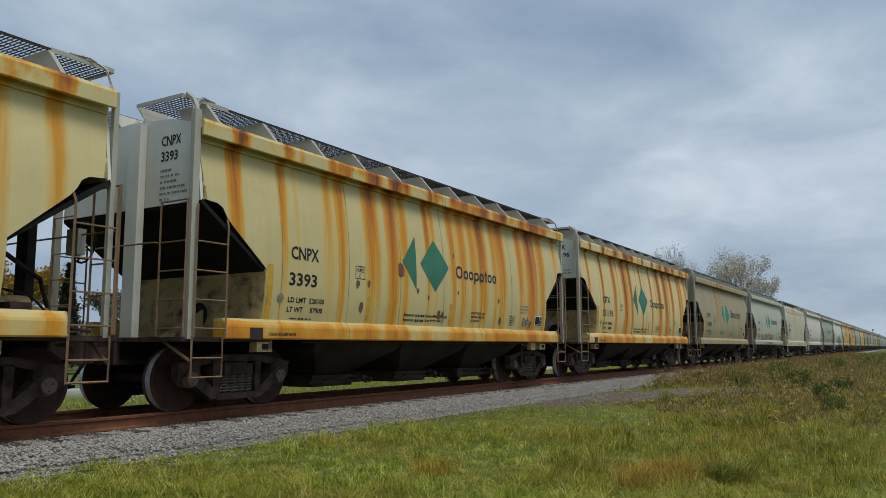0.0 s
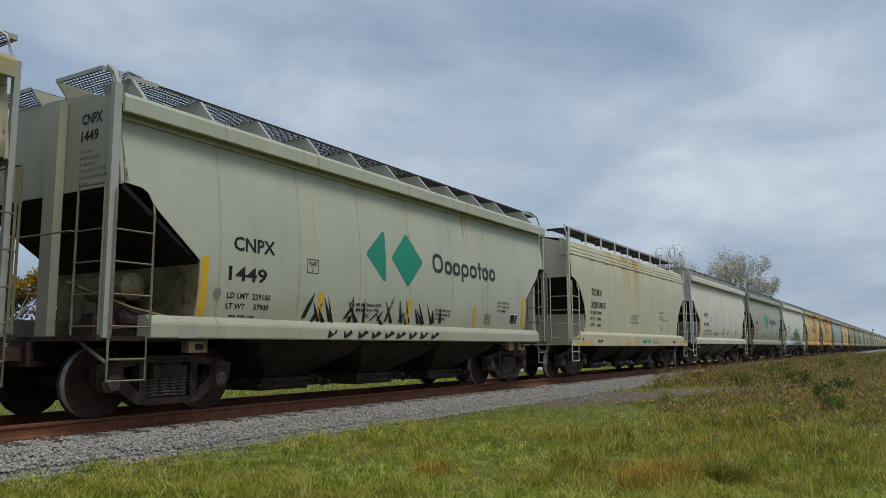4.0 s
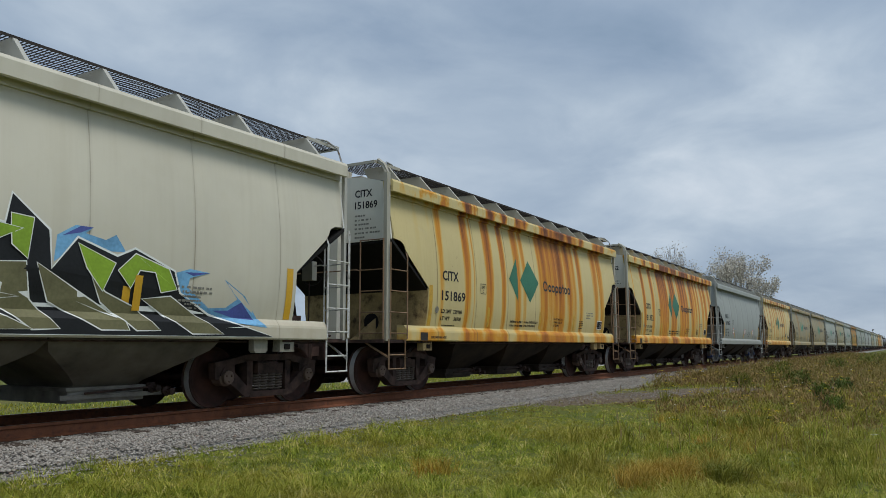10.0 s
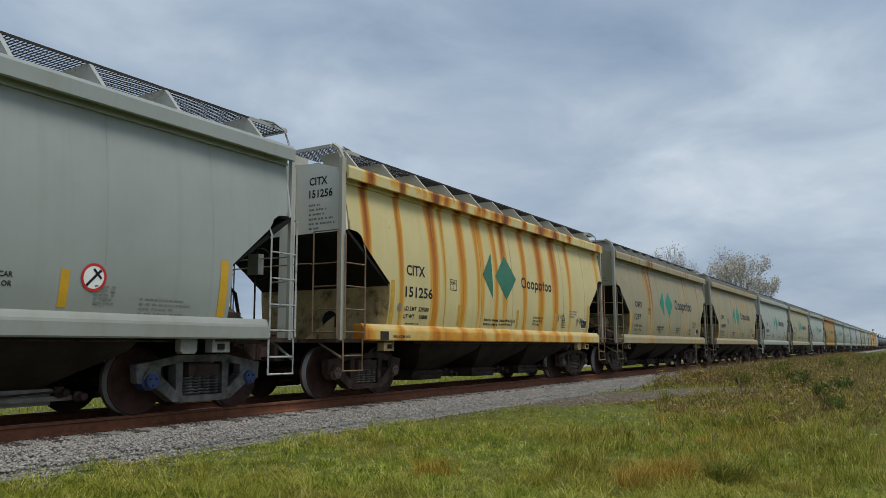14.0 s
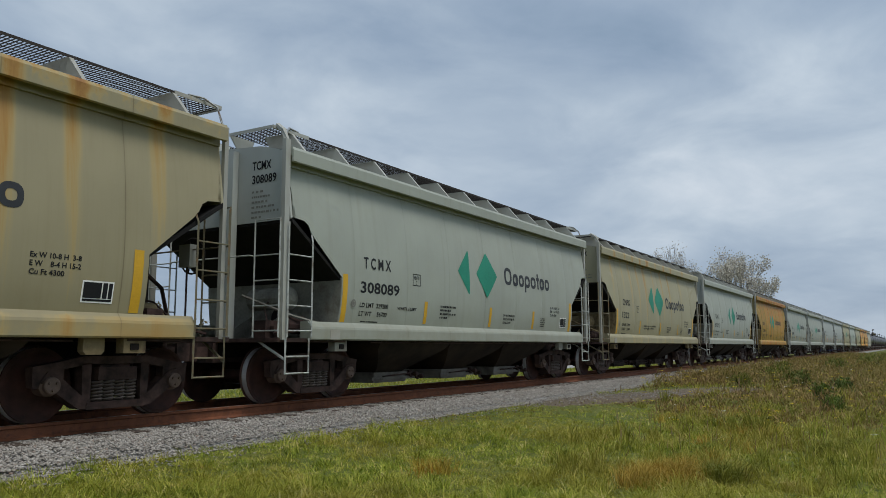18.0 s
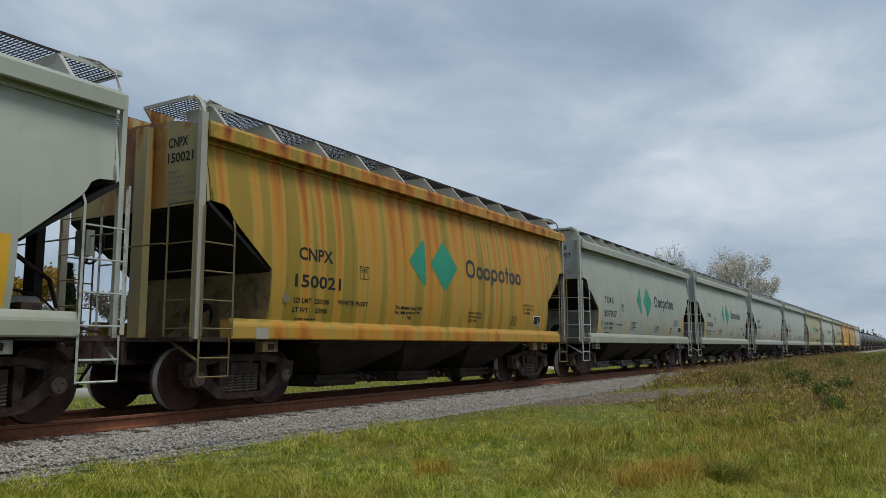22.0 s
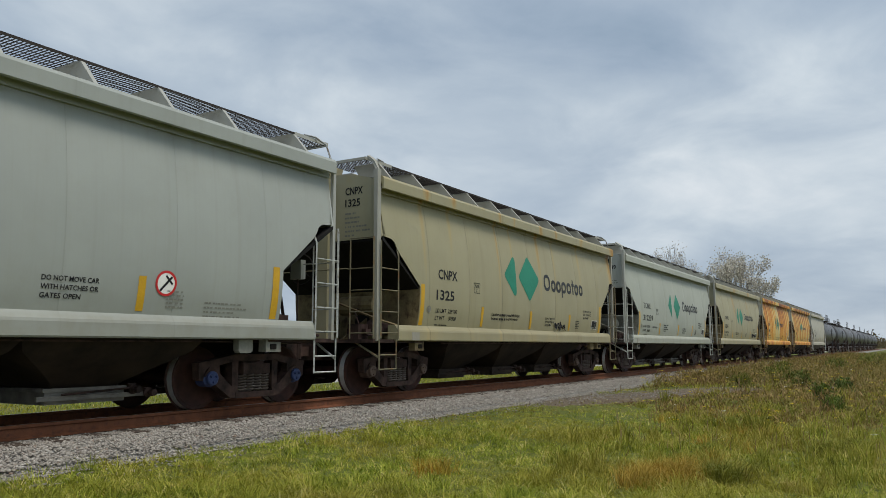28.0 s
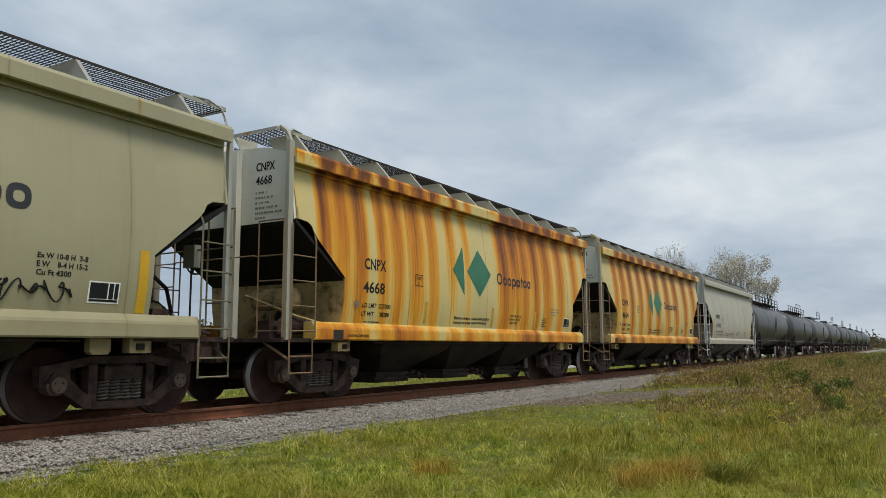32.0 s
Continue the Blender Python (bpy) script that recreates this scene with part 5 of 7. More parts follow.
def build_track():
    k = Nodes("grey_ballast", 0.95)
    c = k.ramp(k.noise(k.map(), 22, 4, 0.7), [(0.3, (0.15, 0.142, 0.13)), (0.55, (0.27, 0.26, 0.24)), (0.75, (0.38, 0.365, 0.34))])
    # the train's shade is put into the stones' colour between the rails
    mid = k.math("ADD", k.math("ABSOLUTE", k.sep(k.map())[1]), k.math("MULTIPLY", k.noise(k.map(), 3, 4), 0.5))
    c = k.mix(k.ramp(mid, [(0.85, 0.92), (1.25, 0.0)]), c, (0.030, 0.024, 0.019))
    k.bump(k.noise(k.map(), 30, 4), 1.0, 0.04)
    bed = Geo().prism([(-2.45, -0.42), (-2.1, -0.30), (-1.65, -0.22), (-1.3, -0.20), (1.3, -0.20), (1.75, -0.215), (2.6, -0.40)], -450, 700)
    ob = new("ballast_bed", bed.mesh("ballast_bed"))
    ob.data.materials.append(k.color(c))
    tagged(ob, "grey crushed-stone ballast bed", "ballast", kind="structure")
    wood = plain("creosoted_oak", (0.075, 0.055, 0.042), 0.9, 0, 0.35, 7, (0.03, 0.022, 0.018))
    tie = Geo().prism([(-0.11, -0.34), (0.11, -0.34), (0.115, -0.178), (0.10, -0.166), (-0.10, -0.166), (-0.115, -0.178)], -1.34, 1.34, "y").mesh("tie")
    rng = random.Random(3)
    for i in range(100):
        part("tie", tie, wood, ob, at=pose(-6 + 0.55 * i + rng.uniform(-0.03, 0.03), rng.uniform(-0.05, 0.05), 0, 0, 0, rng.uniform(-1.5, 1.5)))
    rail = plain("rusty_rail", (0.175, 0.068, 0.034), 0.75, 0.2, 0.3, 6, (0.10, 0.045, 0.03))
    prof = [(-0.07, -0.172), (0.07, -0.172), (0.07, -0.16), (0.012, -0.135), (0.010, -0.048), (0.036, -0.036), (0.036, -0.006), (0.028, 0.0), (-0.028, 0.0), (-0.036, -0.006), (-0.036, -0.036), (-0.010, -0.048), (-0.012, -0.135), (-0.07, -0.16)]
    shine = plain("worn_rail_head", (0.23, 0.17, 0.14), 0.45, 0.6, 0.2, 5)
    for s in (-1, 1):
        ob = thing("rail", "long rusty brown steel rail on the ties", "rail", "rails of the track", pose(0, s * 0.753, 0))
        part("rail_profile", Geo().prism(prof, -450, 700), rail, ob)
        part("rail_head", Geo().box(-450, 700, -0.022, 0.022, 0.0, 0.0015), shine, ob, "worn running band")


build_track()


# ---- graffiti on two car sides ----
def cut(points, z, keep_above):
    """The part of a polygon above or below a level."""
    out, sign = [], 1 if keep_above else -1
    for (x0, z0), (x1, z1) in zip(points, points[1:] + points[:1]):
        a, b = sign * (z0 - z), sign * (z1 - z)
        if a >= 0:
            out.append((x0, z0))
        if a * b < 0:
            t = a / (a - b)
            out.append((x0 + t * (x1 - x0), z))
    return out


def blob(points, name, mat, car, lift, label=""):
    """A flat patch of spray paint that follows the side sheets, the ledge and the sill."""
    g = Geo()
    ledge = lambda z: 1.562 + (1.322 - z) / 0.087 * 0.073
    for piece_, face in ((cut(points, 1.322, True), side_y), (cut(cut(points, 1.322, False), 1.235, True), ledge), (cut(points, 1.235, False), lambda z: 1.6355)):
        if len(piece_) > 2 and max(p[1] for p in piece_) - min(p[1] for p in piece_) > 0.004:
            b = len(g.v)
            g.v += [(x, -face(z) - lift, z) for x, z in piece_]
            g.f.append(tuple(range(b, len(g.v))))
    return part(name, g, mat, car, label)


def build_graffiti():
    spray_blue, spray_green = plain("spray_blue", (0.16, 0.36, 0.56), 0.5, 0, 0.35, 1.6), plain("spray_green", (0.23, 0.36, 0.035), 0.5, 0, 0.25, 2)
    spray_olive, spray_white = plain("spray_olive", (0.155, 0.145, 0.075), 0.5, 0, 0.3, 2), plain("spray_white", (0.70, 0.72, 0.68), 0.5, 0, 0.1, 2)
    spray_navy, spray_black = plain("spray_navy", (0.07, 0.09, 0.27), 0.5, 0, 0.3, 2), plain("spray_black", (0.016, 0.017, 0.018), 0.5, 0, 0.3, 2)
    car = CARS[7]
    rng = random.Random(5)

    def grown(pts, d):
        """The outline pushed out by d along its corners."""
        area = sum(x0 * z1 - x1 * z0 for (x0, z0), (x1, z1) in zip(pts, pts[1:] + pts[:1]))
        sign, out = (1 if area > 0 else -1), []
        for p, q, r in zip(pts[-1:] + pts[:-1], pts, pts[1:] + pts[:1]):
            nx = nz = 0.0
            for (x0, z0), (x1, z1) in ((p, q), (q, r)):
                n = math.hypot(x1 - x0, z1 - z0) + 1e-6
                nx, nz = nx + sign * (z1 - z0) / n, nz - sign * (x1 - x0) / n
            n = math.hypot(nx, nz) + 1e-6
            out.append((q[0] + d * nx / n, max(1.03, q[1] + d * nz / n)))
        return out

    mass = [(-1.82, 1.91), (-1.59, 2.04), (-1.13, 2.05), (-0.76, 1.95), (0.08, 2.34), (0.6, 2.23), (0.66, 2.57), (1.09, 2.22), (1.15, 1.78), (1.45, 2.17), (1.98, 2.0), (2.23, 2.12), (2.84, 1.89), (2.95, 1.61), (3.48, 1.34), (4.69, 1.06), (-1.59, 1.05), (-1.31, 1.34), (-1.03, 1.67), (-1.21, 1.87)]
    tops = [
        [(-1.73, 1.94), (-1.19, 1.99), (-0.76, 1.8), (-0.68, 1.74), (-0.9, 1.68), (-1.05, 1.72), (-1.26, 1.85)],
        [(-0.72, 1.87), (0.11, 2.28), (0.78, 2.2), (0.29, 1.94), (-0.21, 2.05), (-0.54, 1.78), (-0.67, 1.76)],
        [(0.65, 2.35), (0.9, 2.33), (0.86, 1.88), (0.68, 2.02)],
        [(1.45, 2.11), (1.95, 1.92), (1.81, 1.58), (1.58, 1.84)],
        [(2.0, 1.84), (2.23, 2.06), (2.74, 1.91), (2.89, 1.66), (2.65, 1.61), (2.54, 1.86), (2.3, 1.87), (2.19, 1.64)],
    ]
    legs = [
        [(-0.91, 1.67), (-0.65, 1.73), (-0.18, 1.38), (-0.46, 1.41), (-0.79, 1.38)],
        [(-0.51, 1.76), (-0.23, 1.77), (0.05, 1.57), (0.81, 1.46), (0.29, 1.4), (-0.23, 1.5)],
        [(0.35, 1.8), (0.85, 1.84), (0.93, 1.43), (1.28, 1.12), (0.96, 1.11), (0.56, 1.39), (0.5, 1.67)],
        [(0.98, 1.84), (1.61, 1.49), (2.12, 1.23), (2.19, 1.12), (1.81, 1.12), (1.15, 1.43)],
        [(1.64, 1.77), (1.85, 1.56), (2.3, 1.39), (2.65, 1.12), (2.3, 1.12), (1.81, 1.45)],
        [(2.38, 1.51), (2.81, 1.56), (3.71, 1.09), (3.17, 1.09), (2.65, 1.37)],
        [(-1.46, 1.06), (-1.16, 1.28), (-0.38, 1.31), (0.47, 1.32), (0.96, 1.11)],
        [(-1.16, 1.12), (-1.11, 1.2), (-0.46, 1.21), (-0.29, 1.1)],
    ]
    waves = [
        [(-3.15, 1.05), (-2.93, 1.43), (-2.44, 1.75), (-1.97, 1.84), (-2.06, 1.76), (-2.37, 1.6), (-2.46, 1.43), (-2.18, 1.36), (-1.77, 1.39), (-1.57, 1.57), (-1.67, 1.73), (-1.87, 1.77), (-1.67, 1.87), (-1.29, 1.81), (-1.04, 1.62), (-1.31, 1.34), (-1.59, 1.06)],
        [(-0.92, 2.03), (-0.79, 2.2), (-0.51, 2.27), (-0.57, 2.15), (-0.43, 2.12), (-0.23, 2.19), (-0.28, 2.31), (-0.46, 2.35), (-0.17, 2.38), (0.01, 2.3), (-0.46, 2.08), (-0.79, 1.95)],
        [(1.17, 1.87), (1.19, 2.18), (1.41, 2.32), (1.64, 2.32), (1.54, 2.24), (1.81, 2.19), (1.95, 2.27), (2.1, 2.07), (1.88, 2.06), (1.56, 2.16), (1.43, 2.08)],
        [(2.84, 1.87), (3.1, 1.95), (3.45, 1.92), (3.11, 1.83), (3.08, 1.7), (3.48, 1.44), (3.79, 1.46), (3.99, 1.59), (3.71, 1.86), (4.13, 1.64), (4.4, 1.35), (4.58, 1.19), (3.63, 1.28), (3.02, 1.56)],
    ]
    shades = [
        [(-3.02, 1.32), (-2.71, 1.63), (-2.34, 1.79), (-1.99, 1.84), (-2.39, 1.7), (-2.66, 1.46)],
        [(-1.94, 1.75), (-1.67, 1.76), (-1.54, 1.6), (-1.67, 1.42), (-1.82, 1.37), (-1.59, 1.58), (-1.72, 1.71)],
        [(1.25, 2.18), (1.48, 2.32), (1.64, 2.32), (1.48, 2.24)],
        [(3.02, 1.9), (3.45, 1.92), (3.16, 1.86)],
        [(3.55, 1.41), (3.83, 1.42), (4.07, 1.55), (4.36, 1.3), (3.95, 1.32)],
        [(-0.49, 2.34), (-0.29, 2.4), (-0.11, 2.37), (-0.29, 2.34)],
    ]
    for s in waves:
        blob(s, "spray_wave", spray_blue, car, 0.003, "blue sprayed wave")
    for s in shades:
        blob(s, "spray_wave_edge", spray_navy, car, 0.0045)
    blob(grown(mass, 0.03), "spray_halo", spray_white, car, 0.006)
    blob(mass, "spray_mass", spray_black, car, 0.0075, "black sprayed body of the lettering")
    for i, s in enumerate(legs):
        blob(grown(s, 0.018), "spray_rim", spray_white, car, 0.009 + 0.001 * i)
        blob(s, "spray_leg", spray_olive, car, 0.0095 + 0.001 * i)
    for i, s in enumerate(tops):
        blob(grown(s, 0.016), "spray_rim", spray_white, car, 0.018 + 0.001 * i)
        blob(s, "spray_letter", spray_green, car, 0.0185 + 0.001 * i, "bright green sprayed letter shape")
    for x in (0.1, 2.3):
        blob([(x - 0.055, 1.36), (x + 0.055, 1.36), (x + 0.055, 1.80), (x - 0.055, 1.80)], "reflector", YELLOW, car, 0.026, "upright yellow reflector")
    blob([(-1.03, 1.31), (-0.62, 1.3), (-0.62, 1.32)], "spray_line", spray_white, car, 0.025)
    blob([(1.48, 1.44), (2.02, 1.26), (2.02, 1.28)], "spray_line", spray_white, car, 0.025)
    blob([(-0.18, 1.64), (0.11, 1.57), (0.11, 1.59)], "spray_line", spray_white, car, 0.025)
    blob([(2.58, 1.4), (2.73, 1.28), (2.73, 1.3)], "spray_line", spray_white, car, 0.025)
    blob([(3.71, 1.17), (4.19, 1.19), (4.19, 1.21)], "spray_line", spray_white, car, 0.025)
    blob([(0.35, 1.32), (0.47, 1.12), (0.47, 1.14)], "spray_line", spray_white, car, 0.025)
    # black strokes on the beige car
    car = CARS[3]
    for k in range(26):
        x = -3.1 + 4.3 * k / 26 + rng.uniform(-0.08, 0.08)
        z, h, lean = rng.uniform(1.30, 1.38), rng.uniform(0.2, 0.5), rng.uniform(-0.18, 0.18)
        w = rng.uniform(0.05, 0.12)
        blob([(x, z), (x + w, z + 0.02), (x + lean + 0.6 * w, z + h * 0.6), (x + 1.6 * lean + 0.02, z + h), (x + lean * 0.7 - 0.01, z + h * 0.5)], "spray_stroke", INK, car, 0.006)
    for k in range(9):
        x = -2.5 + 0.4 * k
        j = [rng.uniform(-0.035, 0.035) for _ in range(6)]
        blob([(x + j[0], 1.05), (x + 0.10 + j[1], 1.06 + 0.3 * abs(j[2])), (x + 0.30 + 2 * j[3], 1.15 + 0.5 * j[4]), (x + 0.24, 1.20), (x + 0.12 + j[5], 1.12), (x + 0.05, 1.19 + 0.5 * j[2])], "spray_stroke", INK, car, 0.004)
    # brown scuffs where hammers have struck the first yellow car
    scuff = plain("brown_scuff", (0.15, 0.085, 0.05), 0.8, 0, 0.4, 9)
    for x, z, r in ((-2.95, 2.0, 0.07), (-2.63, 2.02, 0.07), (-2.82, 1.60, 0.09), (-1.6, 2.36, 0.13), (-1.03, 2.0, 0.055), (-0.2, 1.55, 0.09), (-0.05, 1.57, 0.06), (-0.63, 1.88, 0.05), (2.44, 1.97, 0.06), (2.56, 1.50, 0.09), (0.4, 2.83, 0.05), (0.55, 2.05, 0.04)):
        pts = [(x + 0.8 * r * math.cos(a) * q, z + 1.15 * r * math.sin(a) * q) for a, q in [(i * math.tau / 14, rng.uniform(0.7, 1.1)) for i in range(14)]]
        blob(pts, "rust_scuff", scuff, CARS[0], 0.0055, "brown scuff of bared, rusted steel")
    # thin scrawls
    for n, mat, x0, z0, w in ((24, INK, 3.1, 1.56, 1.0), (22, INK, 1.5, 1.46, 0.75), (0, FAINT, 3.75, 1.52, 0.5), (11, FAINT, 2.75, 1.74, 0.5), (11, FAINT, 4.15, 1.66, 0.5)):
        pts = []
        for k in range(97):
            t = k / 96
            pts.append((x0 + w * t + 0.055 * math.sin(t * 41) + 0.03 * math.sin(t * 17), -1.612, z0 + 0.10 * math.sin(t * 37 + 1) * (0.5 + 0.5 * math.sin(t * 11 + n)) + 0.05 * math.sin(t * 63)))
        part("scrawl", Geo().tube(pts, 0.013, 3), mat, CARS[n], "hand-drawn scrawl")


build_graffiti()


# ---- platform gear that some cars carry on the leading end ----
def front_gear(car, trim):
    part("air_reservoir", Geo().lathe([(0.05, -0.5), (0.19, -0.42), (0.19, 0.42), (0.05, 0.5)], 14, "y", (-5.75, -0.55, 1.72)), trim, car, "air tank on the platform")
    part("brake_cylinder", Geo().lathe([(0.07, -6.0), (0.15, -5.95), (0.15, -5.5), (0.05, -5.45)], 14, "x", (0, -1.0, 1.28)), IRON, car)
    part("brake_lever", Geo().tube([(-6.4, -0.5, 1.75), (-5.9, -1.15, 1.42), (-5.4, -1.3, 1.30)], 0.025, 5), trim, car)
    part("control_valve", Geo().box(-6.3, -6.0, -0.95, -0.7, 1.05, 1.34).box(-6.2, -6.05, -1.05, -0.6, 1.15, 1.25), IRON, car)
    part("pipe_run", Geo().tube([(-6.5, -1.3, 1.12), (-6.0, -1.35, 1.16), (-5.3, -1.4, 1.13)], 0.02, 5).tube([(-6.2, -0.9, 1.3), (-6.1, -0.7, 1.6), (-5.8, -0.6, 1.7)], 0.015, 5), IRON, car)


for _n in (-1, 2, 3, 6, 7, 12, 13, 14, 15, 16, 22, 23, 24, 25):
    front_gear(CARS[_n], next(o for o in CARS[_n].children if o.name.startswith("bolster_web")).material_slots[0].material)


# ---- the round-sided hopper car ----
def build_round_hopper(x):
    car = thing("round_hopper_car", "beige round-sided covered hopper car with a ribbed shoulder", "freight car", "hopper cars of the train", pose(x, 0, 0))
    paint = car_paint("cream_body", (0.50, 0.465, 0.32), 0.5, 0.0, 0.1, 77, runs=[(-2.7, 0.45, 0.26), (-1.3, 0.6, 0.34), (-0.2, 0.42, 0.40), (0.55, 0.2, 0.30), (4.5, 0.35, 0.22)], weld=0.35)
    end = car_paint("cream_trim", (0.47, 0.44, 0.33), 0.0, 0.0, 0.1, 78)

    def prof(z):
        return float(np.interp(z, [1.3, 1.9, 2.6, 3.2, 3.55, 3.62], [1.50, 1.56, 1.60, 1.605, 1.57, 1.555]))

    def low(xx):
        return float(np.interp(abs(xx), [0, 5.26, 5.27, 5.42, 5.75, 6.1, 6.3, 6.42], [1.32, 1.32, 1.80, 2.15, 2.56, 2.82, 2.9, 2.92]))

    cuts = [-6.42, -4.62, -3.32, -1.62, 0.0, 1.62, 3.32, 4.62, 6.42]
    for s in (-1, 1):
        for a, b in zip(cuts, cuts[1:]):
            near = (0.05, 0.11, 0.2, 0.34)
            xs = sorted({a + 0.0012, b - 0.0012, *(a + d for d in near), *(b - d for d in near), *(e * v for e in (-1, 1) for v in (5.26, 5.27, 5.42, 5.58, 5.75, 5.92, 6.1, 6.3) if a < e * v < b)})
            part("side_panel", Geo().grid([[(xx, s * (prof(low(xx) + (3.60 - low(xx)) * k / 10) - 0.024 * math.exp(-(min(xx - a, b - xx) / 0.13) ** 2) * min(1, k / 2)), low(xx) + (3.60 - low(xx)) * k / 10) for xx in xs] for k in range(11)], (0, -s * 0.012, 0)), paint, car, smooth=True)
        y = lambda v: s * v
        ribs = [(y(1.56), 3.56), (y(1.585), 3.60), (y(1.575), 3.66), (y(1.545), 3.68), (y(1.56), 3.70), (y(1.55), 3.78), (y(1.515), 3.80), (y(1.53), 3.83), (y(1.51), 3.92), (y(1.47), 3.94), (y(1.475), 3.97), (y(1.36), 4.06), (y(1.25), 4.08), (y(1.25), 3.56)]
        part("ribbed_shoulder", Geo().prism(ribs, -6.46, 6.46), paint, car)
        part("side_sill", Geo().prism([(y(1.52), 1.35), (y(1.61), 1.30), (y(1.63), 1.25), (y(1.63), 0.93), (y(1.45), 0.93), (y(1.45), 1.35)], -5.9, 5.9)
             .prism([(-6.62, 0.93), (-5.9, 0.93), (-5.9, 1.34), (-6.1, 1.20), (-6.62, 1.12)], y(1.60), y(1.63), "y").prism([(6.62, 0.93), (5.9, 0.93), (5.9, 1.34), (6.1, 1.20), (6.62, 1.12)], y(1.60), y(1.63), "y"), paint, car)
        board = part("running_board", grating_mesh(-5.9, 6.0, *sorted((y(0.62), y(1.28))), 4.44, 0.05, 0.09, 0.02, 0.012), GRATING, car, "open steel grating walkway")
        part("edge_strip", Geo().box(-5.9, 6.0, *sorted((y(1.28), y(1.292))), 4.43, 4.485), GREYMETAL, board)
        for i in range(9):
            part("walkway_post", Geo().box(-0.055, 0.055, *sorted((y(1.292), y(1.312))), 4.05, 4.48), end, car, at=pose(-5.85 + 1.40 * i, 0, 0))
            part("walkway_arm", Geo().box(-0.02, 0.02, *sorted((y(0.6), y(1.29))), 4.395, 4.438), GRATING, car, at=pose(-5.85 + 1.40 * i, 0, 0))
        for e in (-1, 1):
            xx = lambda v: e * v
            part("corner_post", Geo().box(*sorted((xx(6.50), xx(6.60))), *sorted((y(1.50), y(1.58))), 1.0, 4.16), end, car)
            ladder(car, (xx(6.56), y(1.64)), (xx(6.02), y(1.64)), 1.06, 2.80, (1.16, 1.55, 1.95, 2.35), "side_ladder", 1, (0, -y(0.08)))
            ladder(car, (xx(6.63), y(1.54)), (xx(6.63), y(1.00)), 1.06, 2.93, (1.16, 1.55, 1.95, 2.35, 2.92), "end_ladder")
            step = Geo().tube([(xx(6.53), y(1.60), 0.98), (xx(6.53), y(1.60), 0.50), (xx(6.02), y(1.60), 0.50), (xx(6.02), y(1.60), 0.98)], 0.02, 4)
            part("stirrup_step", step.tube([(xx(6.53), y(1.60), 0.76), (xx(6.02), y(1.60), 0.76)], 0.014, 5), end, car)
            part("roof_handhold", Geo().tube([(xx(5.95), y(1.28), 4.46), (xx(6.2), y(1.3), 4.5), (xx(6.42), y(1.42), 4.3), (xx(6.5), y(1.52), 4.1)], 0.016, 5), GREYMETAL, car)
    for e in (-1, 1):
        xx = lambda v: e * v
        arc = [(-1.36, 3.95), (-0.8, 4.1), (0, 4.16), (0.8, 4.1), (1.36, 3.95)]
        part("end_sheet", Geo().prism([(-1.55, 2.92), (-1.55, 3.6), *arc, (1.55, 3.6), (1.55, 2.92)], *sorted((xx(6.38), xx(6.42)))), end, car)
        # shade of the downward face is put into the sheet's colour
        part("slope_sheet", Geo().prism([(xx(6.40), 2.94), (xx(5.3), 1.95), (xx(5.3), 1.88), (xx(6.40), 2.86)], -1.52, 1.52, "y"), SHADE_BLACK, car)
        part("bolster_web", Geo().box(*sorted((xx(5.24), xx(5.31))), -1.5, 1.5, 1.0, 1.98), end, car)
        part("end_platform", Geo().box(*sorted((xx(5.1), xx(6.66))), -1.56, 1.56, 0.95, 1.01), end, car)
        part("end_post", Geo().box(*sorted((xx(6.46), xx(6.62))), *sorted((e * 0.02, e * 0.44)), 1.02, 3.9), end, car)
        build_coupler(car, e, 7.4 if e < 0 else 7.15)
        build_truck(car, e * 5.2)
    arc = [(-1.30, 4.06), (-0.8, 4.14), (0, 4.2), (0.8, 4.14), (1.30, 4.06)]
    part("roof", Geo().grid([[(px, yy, zz) for yy, zz in arc] for px in (-6.4, 6.4)], (0, 0, -0.01)), end, car)
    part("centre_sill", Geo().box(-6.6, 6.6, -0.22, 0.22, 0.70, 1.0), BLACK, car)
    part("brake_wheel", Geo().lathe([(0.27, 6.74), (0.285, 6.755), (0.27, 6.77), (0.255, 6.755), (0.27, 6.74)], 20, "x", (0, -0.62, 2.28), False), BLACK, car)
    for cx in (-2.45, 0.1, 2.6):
        bay = part("hopper_bay", bay_mesh(cx), BAY, car, "dark brown discharge hopper", smooth=True)
        part("gate_frame", gate_mesh(cx), GATE, bay, "steel outlet gate")
        part("gate_shaft", shaft_mesh(cx), GREYMETAL, bay)

    def flat(g, lift=0.005):
        g.v = [(a, -prof(c) - lift, c) for a, b, c in g.v]
        return g

    rng = random.Random(9)
    part("reporting_mark", flat(lettering("TCMX", -4.85, 2.47, 0.21, 0.95)), INK, car)
    part("car_number", flat(lettering("320005", -4.86, 2.09, 0.20, 1.30)), INK, car)
    for txt, z, w in (("LD LMT 228600", 1.90, 0.98), ("LT WT    57400", 1.71, 0.98), ("CU FT     4303", 1.52, 0.98)):
        part("small_writing", flat(lettering(txt, -4.9, z, 0.10, w)), INK, car)
    g = Geo()
    text_bars(g, 2.6, 2.02, 2, (0.7, 1.2, 1.2), 0.05, 0.1, rng), text_bars(g, 2.9, 1.6, 2, (0.3, 0.3), 0.05, 0.08, rng)
    tagged(part("small_writing", flat(g), FAINT, car), kind="stuff")
    g = Geo()
